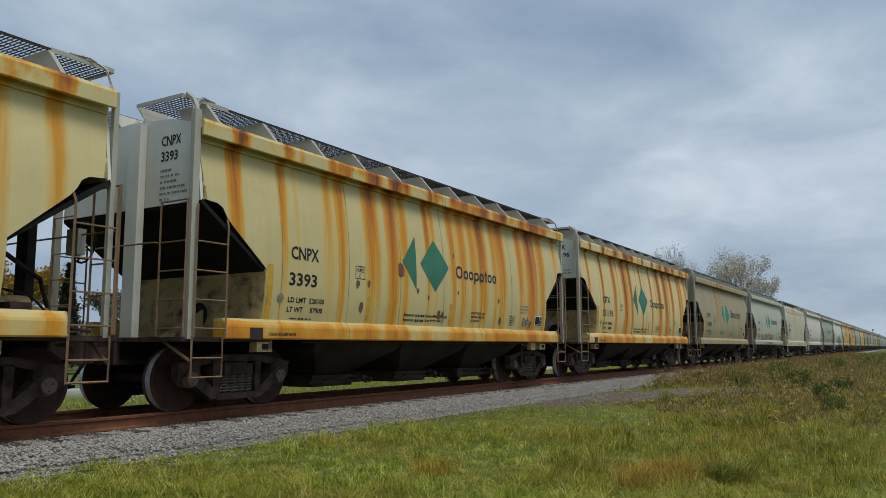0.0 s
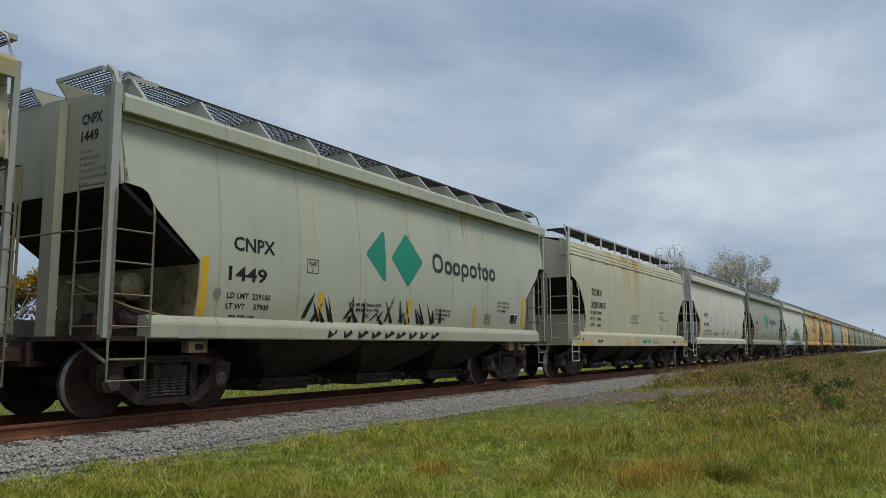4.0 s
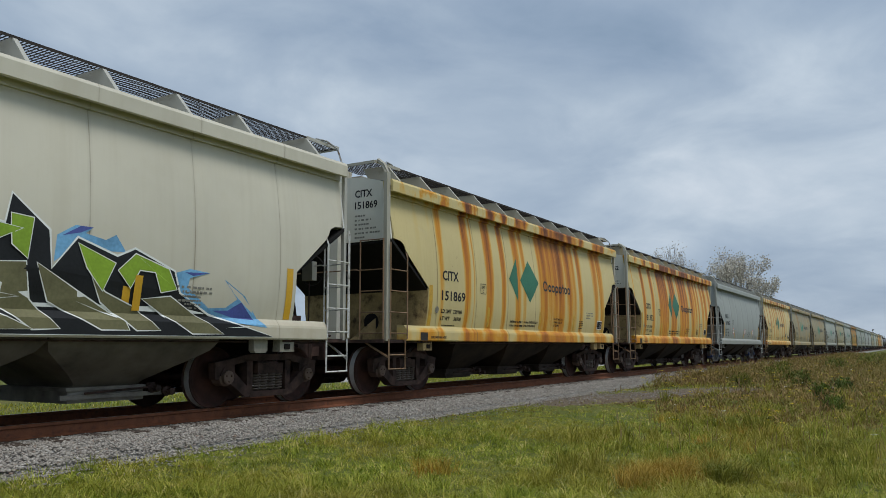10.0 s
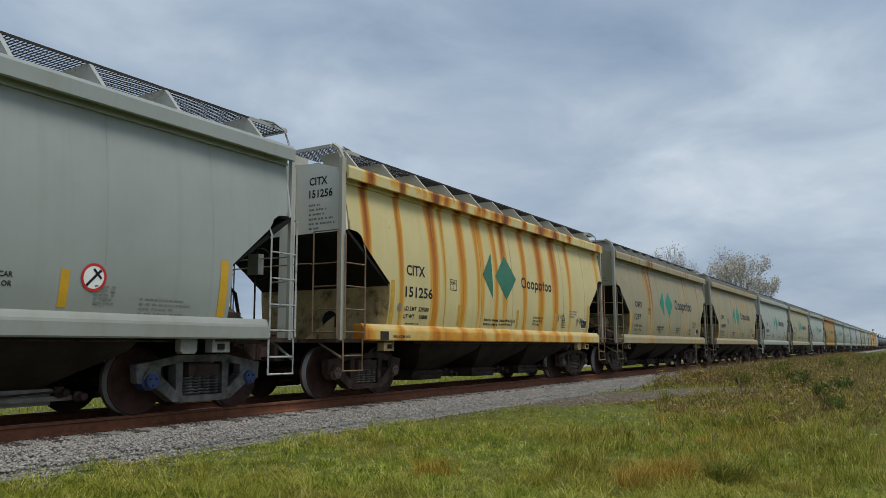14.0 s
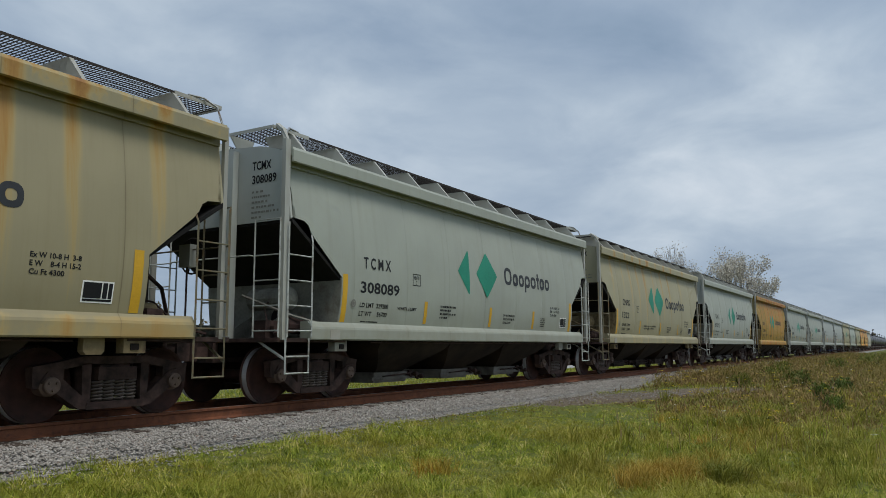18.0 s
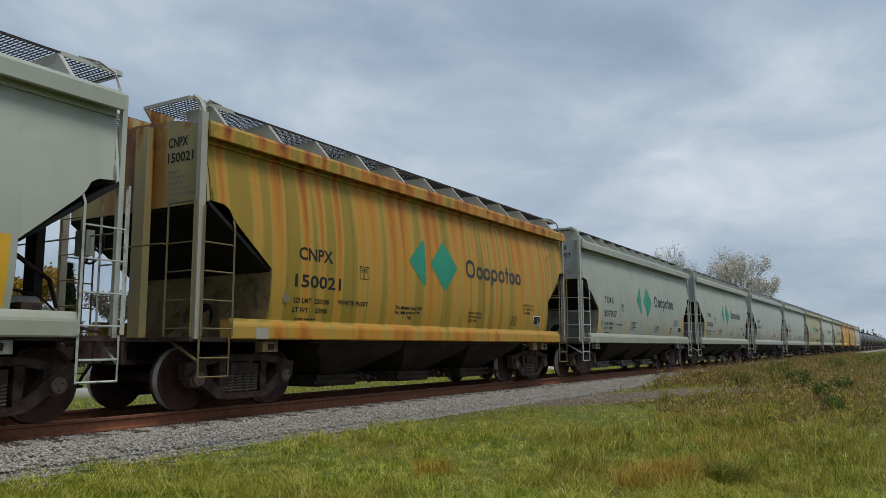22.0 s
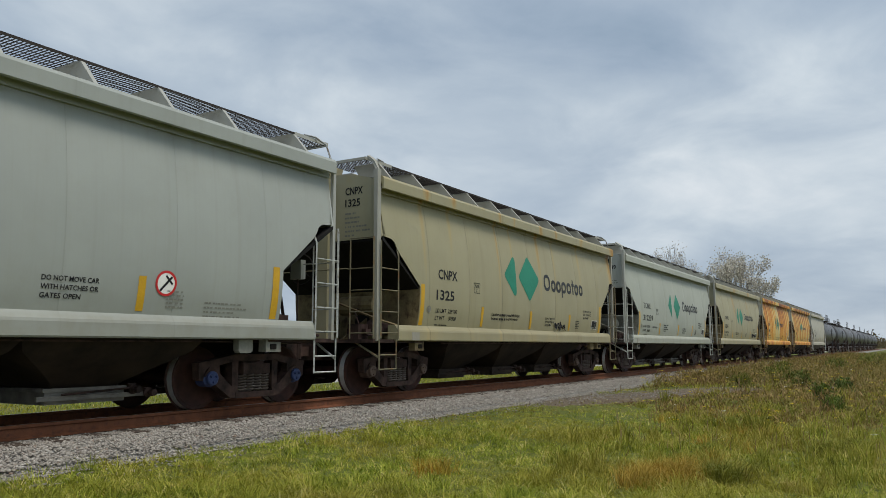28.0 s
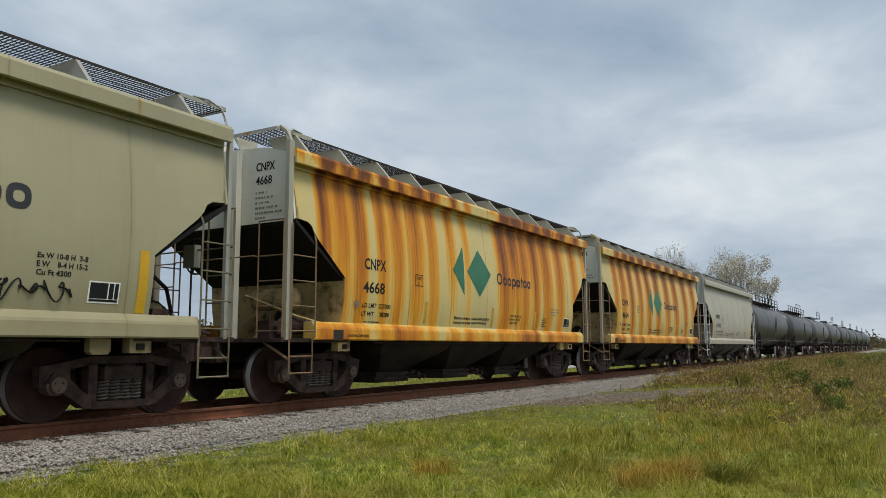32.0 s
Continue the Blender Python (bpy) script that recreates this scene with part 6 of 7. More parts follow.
    for k in range(11):
        if k != 6:
            b, x0 = len(g.v), 0.12 + 0.088 * k
            g.v += [(x0, -1.634, 1.03), (x0 + 0.06, -1.634, 1.03), (x0 + 0.085, -1.634, 1.14), (x0 + 0.025, -1.634, 1.14)]
            g.f.append((b, b + 1, b + 2, b + 3))
    part("maker_name", g, GREEN, car, "row of green slanted blocks")
    # black discs on the sill stand for the shade inside the slots
    for x0 in (-5.75, 5.62):
        part("sill_slot", Geo().lathe([(0.03, -1.636), (0.045, -1.634), (0.045, -1.6)], 12, "y", (x0, 0, 1.12)), SHADE_BLACK, car, "dark oval slot in the sill")
    for x0 in (-4.3, 4.35):
        part("sill_bracket", Geo().box(x0 - 0.14, x0 + 0.14, -1.65, -1.63, 1.06, 1.085).box(x0 - 0.15, x0 - 0.12, -1.66, -1.63, 1.05, 1.12).box(x0 + 0.12, x0 + 0.15, -1.66, -1.63, 1.05, 1.12), IRON, car)
    for i, row in enumerate(("EXTERIOR PAINT",)):
        part("paint_writing", flat(lettering(row, 2.6, 2.16, 0.075, 0.72)), FAINT, car)
    for i, row in enumerate(("CLOSE HOPPER SLIDES", "AND ROOF HATCHES", "BEFORE CAR IS MOVED")):
        part("notice_writing", flat(lettering(row, -0.9 + 2.6 * 0, 1.93 - 0.11 * i, 0.07, (0.86, 0.72, 0.84)[i])), FAINT, car)
    for i, row in enumerate(("OPEN HATCH BEFORE", "UNLOADING COMPARTMENT")):
        g = lettering(row, 1.35, 1.105 - 0.085 * i, 0.055, (0.72, 0.92)[i])
        g.v = [(a, -1.635, c) for a, b, c in g.v]
        part("notice_writing", g, FAINT, car)
    for a, b in ((-6.0, -4.95), (-1.75, -1.2), (-0.75, -0.2), (2.2, 2.75), (5.35, 6.15)):
        part("reflector", Geo().box(a, b, -1.636, -1.631, 0.935, 1.02), YELLOW, car, "long yellow reflector on the sill")
    repaint(car, paint, end, end, None, end, end)
    return car


_x = place(4) + 0.3
ROLLING.append((build_round_hopper(_x), _x))


# ---- tank cars at the rear of the train ----
TANK_PITCH = 17.6


def build_tank_car(x):
    car = thing("tank_car", "dirty black tank car with a railed top platform", "tank car", "tank cars of the train", pose(x, 0, 0))
    prof = [(0.02, -7.55), (0.75, -7.45), (1.2, -7.22), (1.42, -6.95), (1.5, -6.6), (1.5, 6.6), (1.42, 6.95), (1.2, 7.22), (0.75, 7.45), (0.02, 7.55)]
    part("tank", Geo().lathe(prof, 40, "x", (0, 0, 2.42)), BODY, car, "long round tank", smooth=True)
    for bx in (-2.8, 0.0, 2.8):
        part("weld_band", Geo().lathe([(1.5, bx - 0.03), (1.508, bx - 0.02), (1.508, bx + 0.02), (1.5, bx + 0.03)], 40, "x", (0, 0, 2.42), False), BODY, car)
    part("manway", Geo().lathe([(0.45, 3.85), (0.45, 4.12), (0.3, 4.2), (0.05, 4.22)], 18, "z"), TRIM, car)
    plat = part("top_platform", grating_mesh(-1.5, 1.5, -1.1, 1.1, 3.92, 0.12, 0.12, 0.02), GRATING, car, "grated platform round the manway")
    for s in (-1, 1):
        for px in (-1.5, 0, 1.5):
            part("rail_post", Geo().tube([(px, s * 1.1, 3.9), (px, s * 1.1, 4.7)], 0.025, 5), TRIM, plat)
        part("hand_rail", Geo().tube([(-1.5, s * 1.1, 4.68), (1.5, s * 1.1, 4.68)], 0.025, 5).tube([(-1.5, s * 1.1, 4.35), (1.5, s * 1.1, 4.35)], 0.02, 5), TRIM, plat)
        part("side_rail", Geo().tube([(-8.0, s * 1.5, 1.25), (-6.8, s * 1.55, 1.3), (6.8, s * 1.55, 1.3), (8.0, s * 1.5, 1.25)], 0.03, 5), TRIM, car)
        ladder(car, (-0.25, s * 1.56), (0.25, s * 1.56), 0.6, 3.0, (0.7, 1.05, 1.4, 1.75, 2.1, 2.45, 2.8), "tank_ladder")
        for e in (-1, 1):
            part("body_bolster", Geo().prism([(s * 0.3, 0.85), (s * 1.45, 0.95), (s * 1.42, 1.9), (s * 1.2, 1.55), (s * 0.7, 1.15), (s * 0.3, 1.05)], e * 5.9 - 0.2, e * 5.9 + 0.2), IRON, car)
            part("stirrup_step", Geo().tube([(e * 8.1, s * 1.5, 1.1), (e * 8.1, s * 1.5, 0.5), (e * 7.6, s * 1.5, 0.5), (e * 7.6, s * 1.5, 1.1)], 0.02, 4), TRIM, car)
    for e in (-1, 1):
        part("stub_sill", Geo().box(*sorted((e * 5.2, e * 8.2)), -0.25, 0.25, 0.74, 1.06), IRON, car)
        part("end_platform", Geo().box(*sorted((e * 7.4, e * 8.25)), -1.5, 1.5, 1.04, 1.09), IRON, car)
        part("end_railing", Geo().tube([(e * 8.2, -1.4, 1.1), (e * 8.2, -1.4, 2.1), (e * 8.2, 1.4, 2.1), (e * 8.2, 1.4, 1.1)], 0.022, 5), TRIM, car)
        build_coupler(car, e, TANK_PITCH / 2)
        build_truck(car, e * 5.9)
    return car


def build_tanks():
    # the tail of the hoppers ends with car 27
    start = place(27) + PITCH / 2 + TANK_PITCH / 2
    sample = build_tank_car(start)
    trim = plain("dull_black_steel", (0.05, 0.05, 0.052), 0.6, 0.2)
    for k in range(9):
        car = sample if k == 0 else copy_thing(sample, pose(start + k * TANK_PITCH, 0, 0))
        ROLLING.append((car, start + k * TANK_PITCH))
        TANKS.append(car)
    for k, car in enumerate(TANKS):
        v = (0.055, 0.04, 0.075, 0.065, 0.04, 0.055)[k % 6]
        repaint(car, car_paint("tank_black", (v, v * 0.95, v * 0.93), 0.0, 0.0, 0.3, 200 + k, 0.42), trim, rungs=trim)


TANKS = []
build_tanks()


def long_walkway(car):
    for s in (-1, 1):
        for i in range(9):
            part("walkway_post", Geo().tube([(-5.6 + 1.4 * i, s * 0.95, 3.6), (-5.6 + 1.4 * i, s * 0.95, 4.42)], 0.025, 5), IRON, car)
        part("walkway_rail", Geo().tube([(-5.6, s * 0.95, 4.40), (5.6, s * 0.95, 4.40)], 0.022, 5), IRON, car)
        part("walkway_rail", Geo().tube([(-5.6, s * 0.95, 4.15), (5.6, s * 0.95, 4.15)], 0.018, 5), IRON, car)
    part("walkway", grating_mesh(-5.6, 5.6, -0.95, 0.95, 3.93, 0.2, 0.2, 0.02), GRATING, car, "long grated walkway on top")


long_walkway(TANKS[0]), long_walkway(TANKS[1])


# ---- stones, grass and weeds ----
def bulk(name, verts, faces, material, label, category, smooth=False):
    """One mesh of very many small pieces, from arrays of corners and triangles."""
    me = bpy.data.meshes.new(name)
    me.vertices.add(len(verts)), me.loops.add(faces.size), me.polygons.add(len(faces))
    me.vertices.foreach_set("co", np.ascontiguousarray(verts, dtype=np.float32).ravel())
    me.loops.foreach_set("vertex_index", np.ascontiguousarray(faces, dtype=np.int32).ravel())
    me.polygons.foreach_set("loop_start", np.arange(0, faces.size, 3, dtype=np.int32))
    me.update(calc_edges=True)
    me.materials.append(material)
    return tagged(new(name, me), label, category, kind="stuff")


def ground_at(x, y):
    prof = [(-400, -1.2), (-60, -0.9), (-12, -0.62), (-6, -0.50), (-2.5, -0.36), (-2.2, -0.37), (2.4, -0.36), (3.2, -0.42), (8, -0.5), (60, -0.6), (400, -1.0)]
    return np.interp(y, [p for p, q in prof], [q for p, q in prof])


def bed_at(y):
    prof = [(-2.55, -0.41), (-2.45, -0.40), (-2.1, -0.30), (-1.65, -0.22), (-1.3, -0.20), (1.3, -0.20), (1.75, -0.215), (2.6, -0.40)]
    return np.interp(y, [p for p, q in prof], [q for p, q in prof])


R = np.random.RandomState(12)


def build_stones():
    n = 105000
    x = 1.5 + 70 * R.rand(n) ** 2.2
    y = np.where(R.rand(n) < 0.92, R.uniform(-2.5, -0.86, n), R.uniform(0.9, 2.4, n))
    patch = R.rand(n) < 0.012
    x[patch] = R.normal(20.5, 3.0, patch.sum())
    y[patch] = -2.5 - 0.25 * (x[patch] - 17) + R.normal(0, 0.5, patch.sum())
    stray = R.rand(n) < 0.02
    y[stray] = R.uniform(-3.0, -2.4, stray.sum())
    z = np.where(y < -2.42, ground_at(x, y) + 0.01, bed_at(y))
    # most tie ends lie clear of stones
    over = np.abs((x + 6 + 0.275) % 0.55 - 0.275) < 0.13
    clear = over & (np.abs(y) < 1.38) & (R.rand(n) < 0.42)
    y = np.where(clear, -1.45 - 0.9 * R.rand(n), y)
    z = np.where(clear, bed_at(y), z)
    size = R.uniform(0.012, 0.025, n) * (1 + 0.5 * (R.rand(n) < 0.1))
    base = np.array([(1, 0, 0), (-1, 0, 0), (0, 1, 0), (0, -1, 0), (0, 0, 1), (0, 0, -1)], float)
    v = base[None] * R.uniform(0.6, 1.25, (n, 6, 1)) + R.normal(0, 0.16, (n, 6, 3))
    a = R.rand(n) * math.tau
    c, s = np.cos(a)[:, None], np.sin(a)[:, None]
    tilt = R.normal(0, 0.5, n)[:, None]
    v = np.stack([v[..., 0] * c - v[..., 1] * s, v[..., 0] * s + v[..., 1] * c, v[..., 2] * 0.55 + v[..., 0] * tilt * 0.4], -1)
    v = v * size[:, None, None] + np.stack([x, y, z + size * 0.16 + 0.022 * (y < -0.9) * (y > -2.2)], -1)[:, None]
    f = np.array([(0, 2, 4), (2, 1, 4), (1, 3, 4), (3, 0, 4), (2, 0, 5), (1, 2, 5), (3, 1, 5), (0, 3, 5)])
    f = (f[None] + 6 * np.arange(n)[:, None, None]).reshape(-1, 3)
    k = Nodes("crushed_stone", 0.9)
    col = k.ramp(k.island(), [(0.0, (0.145, 0.122, 0.10)), (0.35, (0.26, 0.232, 0.20)), (0.75, (0.36, 0.33, 0.285)), (0.95, (0.48, 0.445, 0.39)), (1.0, (0.24, 0.15, 0.10))])
    bulk("ballast_stones", v.reshape(-1, 3), f, k.color(k.mix(0.3, col, k.ramp(k.noise(k.map(), 60, 3), [(0.3, (0.1, 0.1, 0.09)), (0.7, (0.46, 0.42, 0.36))]))), "loose grey crushed stones of the ballast", "gravel")


build_stones()


def blades(x, y, z, h, w, lean, segs=2):
    """Tapered, bent blades at the points; returns corners and triangles."""
    n = len(x)
    a = R.rand(n) * math.tau
    dx, dy = np.cos(a), np.sin(a)
    b = R.rand(n) * math.tau
    bx, by = np.cos(b) * lean * h, np.sin(b) * lean * h
    rows = []
    for k, (t, ww) in enumerate(((0.0, 1.0), (0.55, 0.8))):
        for q in (-1, 1):
            rows.append(np.stack([x + q * dx * w * ww + bx * t * t, y + q * dy * w * ww + by * t * t, z + h * t], -1))
    rows.append(np.stack([x + bx, y + by, z + h * (1 - 0.35 * np.minimum(1, lean))], -1))
    v = np.stack(rows, 1)
    f = np.array([(0, 1, 3), (0, 3, 2), (2, 3, 4)])
    return v.reshape(-1, 3), (f[None] + 5 * np.arange(n)[:, None, None]).reshape(-1, 3)


def grass_material(name, stops, patch):
    k = Nodes(name, 0.6)
    tuft = k.math("ADD", k.math("MULTIPLY", k.noise(k.map(), 5.5, 4, 0.6), 0.55), k.math("MULTIPLY", k.noise(k.map(), 2.6, 3, 0.6), 0.45))
    c = k.ramp(k.math("ADD", k.math("MULTIPLY", k.island(), 0.45), k.math("SUBTRACT", k.math("MULTIPLY", tuft, 3.2), 1.28)), stops)
    c = k.mix(k.ramp(k.noise(k.map(), 0.45, 5, 0.6), [(0.46, 0.0), (0.58, 0.9)]), c, k.mix(0.62, c, patch))
    k.b.inputs["Specular IOR Level"].default_value = 0.2
    # thin leaves let light through
    thin, both_ways = k.t.nodes.new("ShaderNodeBsdfTranslucent"), k.t.nodes.new("ShaderNodeMixShader")
    k.put(thin.inputs[0], c)
    both_ways.inputs[0].default_value = 0.3
    k.t.links.new(k.b.outputs[0], both_ways.inputs[1]), k.t.links.new(thin.outputs[0], both_ways.inputs[2])
    k.t.links.new(both_ways.outputs[0], k.t.nodes["Material Output"].inputs[0])
    return k.color(c)


def sector(n, r0, r1, a0, a1, power=1.0):
    """Points spread round the camera's foot, denser near it."""
    r = r0 * (r1 / r0) ** (R.rand(n) ** power)
    a = np.radians(R.uniform(a0, a1, n))
    return r * np.sin(a), -9.86 + r * np.cos(a)


def edge_y(x):
    """Where the lawn meets the stones."""
    return -2.38 + 0.10 * np.sin(x * 1.3) + 0.07 * np.sin(x * 3.7 + 1) - 0.25 * np.exp(-((x - 20) / 4.5) ** 2)


def worn(x, y):
    """How far a foot path that slants towards the track has worn the sward."""
    return np.exp(-((x - 21.5) / 6.5) ** 6 - ((y + 2.85 + 0.22 * (x - 17) + 0.12 * np.sin(x * 1.7)) / 1.1) ** 4)


def trodden(x, y):
    """Short growth on the near side of the path."""
    return np.exp(-((x - 20) / 8.5) ** 6 - ((y + 3.9 + 0.25 * (x - 17)) / 1.7) ** 4)


def build_grass():
    tx, ty = sector(43000, 5.6, 46, 20, 92)
    keep = (ty < edge_y(tx) + R.normal(0, 0.06, len(tx)))
    # bare, trodden earth
    keep &= R.rand(len(tx)) > 0.97 * worn(tx, ty)
    tx, ty = tx[keep], ty[keep]
    per = 10
    x, y = np.repeat(tx, per), np.repeat(ty, per)
    dist = np.hypot(x, y + 9.86)
    x, y = x + R.normal(0, 0.03, len(x)) * (1 + dist / 25), y + R.normal(0, 0.03, len(x)) * (1 + dist / 25)
    # clumps: lush tall ones over a low sward
    swell = 0.5 + 0.5 * np.sin(tx * 4.3 + 2.2 * np.sin(ty * 2.3)) * np.sin(ty * 6.1 + 1.9 * np.sin(tx * 1.7))
    swell = np.clip(swell + 0.25 * np.sin(tx * 1.1 + ty * 0.8) + R.normal(0, 0.12, len(tx)), 0, 1.3) ** 1.6
    tuft = np.repeat(np.clip(R.lognormal(-0.1, 0.45, len(tx)) * (0.5 + 1.25 * swell), 0.3, 3.4), per)
    h = 0.075 * tuft * R.uniform(0.5, 1.3, len(x)) * (1 - 0.62 * trodden(x, y))
    v, f = blades(x, y, ground_at(x, y) - 0.01, h, 0.0021 + 0.00019 * dist, R.uniform(0.4, 1.9, len(x)))
    mat = grass_material("lawn_grass", [(0.0, (0.046, 0.070, 0.008)), (0.28, (0.145, 0.195, 0.016)), (0.60, (0.305, 0.35, 0.036)), (0.86, (0.53, 0.48, 0.10)), (1.0, (0.70, 0.58, 0.25))], (0.33, 0.26, 0.04))
    bulk("grass", v, f, mat, "short green grass with dry blades", "grass")
    dx, dy = sector(2400, 6, 30, 25, 90)
    ok = dy < edge_y(dx) - 0.1
    dx, dy = dx[ok], dy[ok]
    v, f = blades(dx, dy, ground_at(dx, dy), R.uniform(0.05, 0.15, len(dx)), 0.0028 + 0.00016 * np.hypot(dx, dy + 9.86), R.uniform(0.8, 2.2, len(dx)))
    bulk("dead_blades", v, f, plain("bleached_straw", (0.40, 0.36, 0.13), 0.8, 0, 0.3), "bleached dead blades in the grass", "grass")
    # far side of the track
    x, y = R.uniform(2, 60, 26000), 3.0 + 6.6 * R.rand(26000) ** 1.5
    v, f = blades(x, y, ground_at(x, y), R.uniform(0.05, 0.17, len(x)), 0.010 + 0 * x, R.uniform(0.2, 1.0, len(x)))
    bulk("far_grass", v, f, mat, "grass beyond the track", "grass")
    # dry tufts: orange-brown, near the lower edge of the view and along the rough strip
    cx = np.concatenate([R.normal(8.0, 0.18, 12), R.normal(8.6, 0.2, 16), R.normal(11.0, 0.6, 3), R.normal(15.7, 0.9, 8), R.normal(13.4, 0.25, 6), R.normal(18, 3.0, 14), R.normal(9.2, 0.5, 4), R.normal(7.2, 0.14, 4)])
    cy = np.concatenate([R.normal(-7.45, 0.15, 12), R.normal(-7.6, 0.15, 16), R.normal(-7.9, 0.3, 3), R.normal(-7.35, 0.35, 8), R.normal(-7.6, 0.15, 6), R.normal(-6.4, 0.8, 14), R.normal(-7.6, 0.3, 4), R.normal(-5.4, 0.12, 4)])
    x, y = np.repeat(cx, 70), np.repeat(cy, 70)
    x, y = x + R.normal(0, 0.07, len(x)), y + R.normal(0, 0.07, len(x))
    v, f = blades(x, y, ground_at(x, y) - 0.01, R.uniform(0.10, 0.30, len(x)), 0.0045 + 0 * x, R.uniform(0.2, 1.2, len(x)))
    bulk("dry_grass", v, f, grass_material("straw", [(0.0, (0.12, 0.11, 0.015)), (0.35, (0.30, 0.22, 0.03)), (0.7, (0.50, 0.36, 0.06)), (1.0, (0.42, 0.22, 0.025))], (0.40, 0.26, 0.05)), "dry orange-brown grass tufts", "grass")


build_grass()


def build_tufts():
    """Coarse yellow-green tussocks that stand over the sward towards the ditch."""
    n = 420
    x, y = sector(n, 8.5, 26, 66, 90, 0.9)
    ok = (y < -5.6) | ((x > 17) & (y < -4.6))
    x, y = x[ok], y[ok]
    per = 46
    big = np.repeat(np.clip(R.lognormal(-1.55, 0.4, len(x)), 0.09, 0.5), per)
    bx, by = np.repeat(x, per), np.repeat(y, per)
    bx, by = bx + R.normal(0, 0.055, len(bx)), by + R.normal(0, 0.055, len(bx))
    v, f = blades(bx, by, ground_at(bx, by) - 0.01, big * R.uniform(0.5, 1.25, len(bx)), 0.0025 + 0.00017 * np.hypot(bx, by + 9.86), R.uniform(0.15, 1.3, len(bx)))
    bulk("tussocks", v, f, grass_material("tussock", [(0.0, (0.07, 0.075, 0.010)), (0.35, (0.19, 0.205, 0.022)), (0.7, (0.36, 0.35, 0.05)), (1.0, (0.52, 0.42, 0.13))], (0.32, 0.26, 0.05)), "coarse yellow-green grass tussocks", "grass")


build_tufts()


def build_rough():
    """Plain sward on the rest of the ground near the camera."""
    x, y = R.uniform(-25, 30, 60000), R.uniform(-30, -2.6, 60000)
    a = np.degrees(np.arctan2(x, y + 9.86))
    ok = ~((a > 20) & (a < 92) & (np.hypot(x, y + 9.86) > 5.6))
    x, y = x[ok], y[ok]
    v, f = blades(x, y, ground_at(x, y) - 0.01, R.uniform(0.05, 0.14, len(x)), 0.006 + 0 * x, R.uniform(0.4, 1.6, len(x)))
    bulk("rough_grass", v, f, bpy.data.materials["lawn_grass"], "short grass round the standpoint", "grass")


build_rough()


def build_sedge():
    """Arching dark green clumps among the dry grass."""
    mat = grass_material("sedge", [(0.0, (0.05, 0.075, 0.012)), (0.5, (0.17, 0.20, 0.025)), (1.0, (0.38, 0.36, 0.06))], (0.20, 0.19, 0.03))
    for cx, cy, n, hh in ((8.65, -8.07, 420, 0.30), (9.4, -8.15, 260, 0.24), (11.6, -8.8, 320, 0.30), (13.25, -7.66, 160, 0.55), (14.3, -7.0, 240, 0.28), (10.9, -7.4, 200, 0.2), (17.2, -7.6, 260, 0.34), (12.2, -9.0, 240, 0.26)):
        x, y = cx + R.normal(0, 0.10, n), cy + R.normal(0, 0.10, n)
        v, f = blades(x, y, ground_at(x, y) - 0.01, R.uniform(0.5, 1.2, n) * hh, 0.005 + 0 * x, R.uniform(0.3, 1.5, n))
        bulk("sedge_clump", v, f, mat, "arching clump of coarse sedge", "grass")
    # low red-brown growth beside the worn earth
    n = 5500
    x = R.normal(21.5, 4.0, n)
    y = -3.75 - 0.25 * (x - 17) + R.normal(0, 0.45, n)
    x2, y2 = R.normal(40, 9, 5000), R.normal(-3.1, 0.5, 5000)
    x3, y3 = R.normal(15.5, 2.5, 350), R.normal(-7.6, 0.7, 350)
    x, y = np.concatenate([x, x2, x3]), np.concatenate([y, y2, y3])
    ok = (y < -2.5) & (R.rand(len(x)) > 0.9 * worn(x, y))
    x, y = x[ok], y[ok]
    v, f = blades(x, y, ground_at(x, y), R.uniform(0.05, 0.20, len(x)) * np.clip(x / 18, 0.8, 2.6) * (1 - 0.72 * trodden(x, y)), 0.004 + 0.00022 * x, R.uniform(0.3, 1.6, len(x)))
    bulk("russet_growth", v, f, grass_material("russet", [(0.0, (0.055, 0.036, 0.018)), (0.5, (0.14, 0.085, 0.036)), (1.0, (0.27, 0.17, 0.06))], (0.13, 0.075, 0.035)), "low russet weeds beside the worn earth", "weeds")


build_sedge()


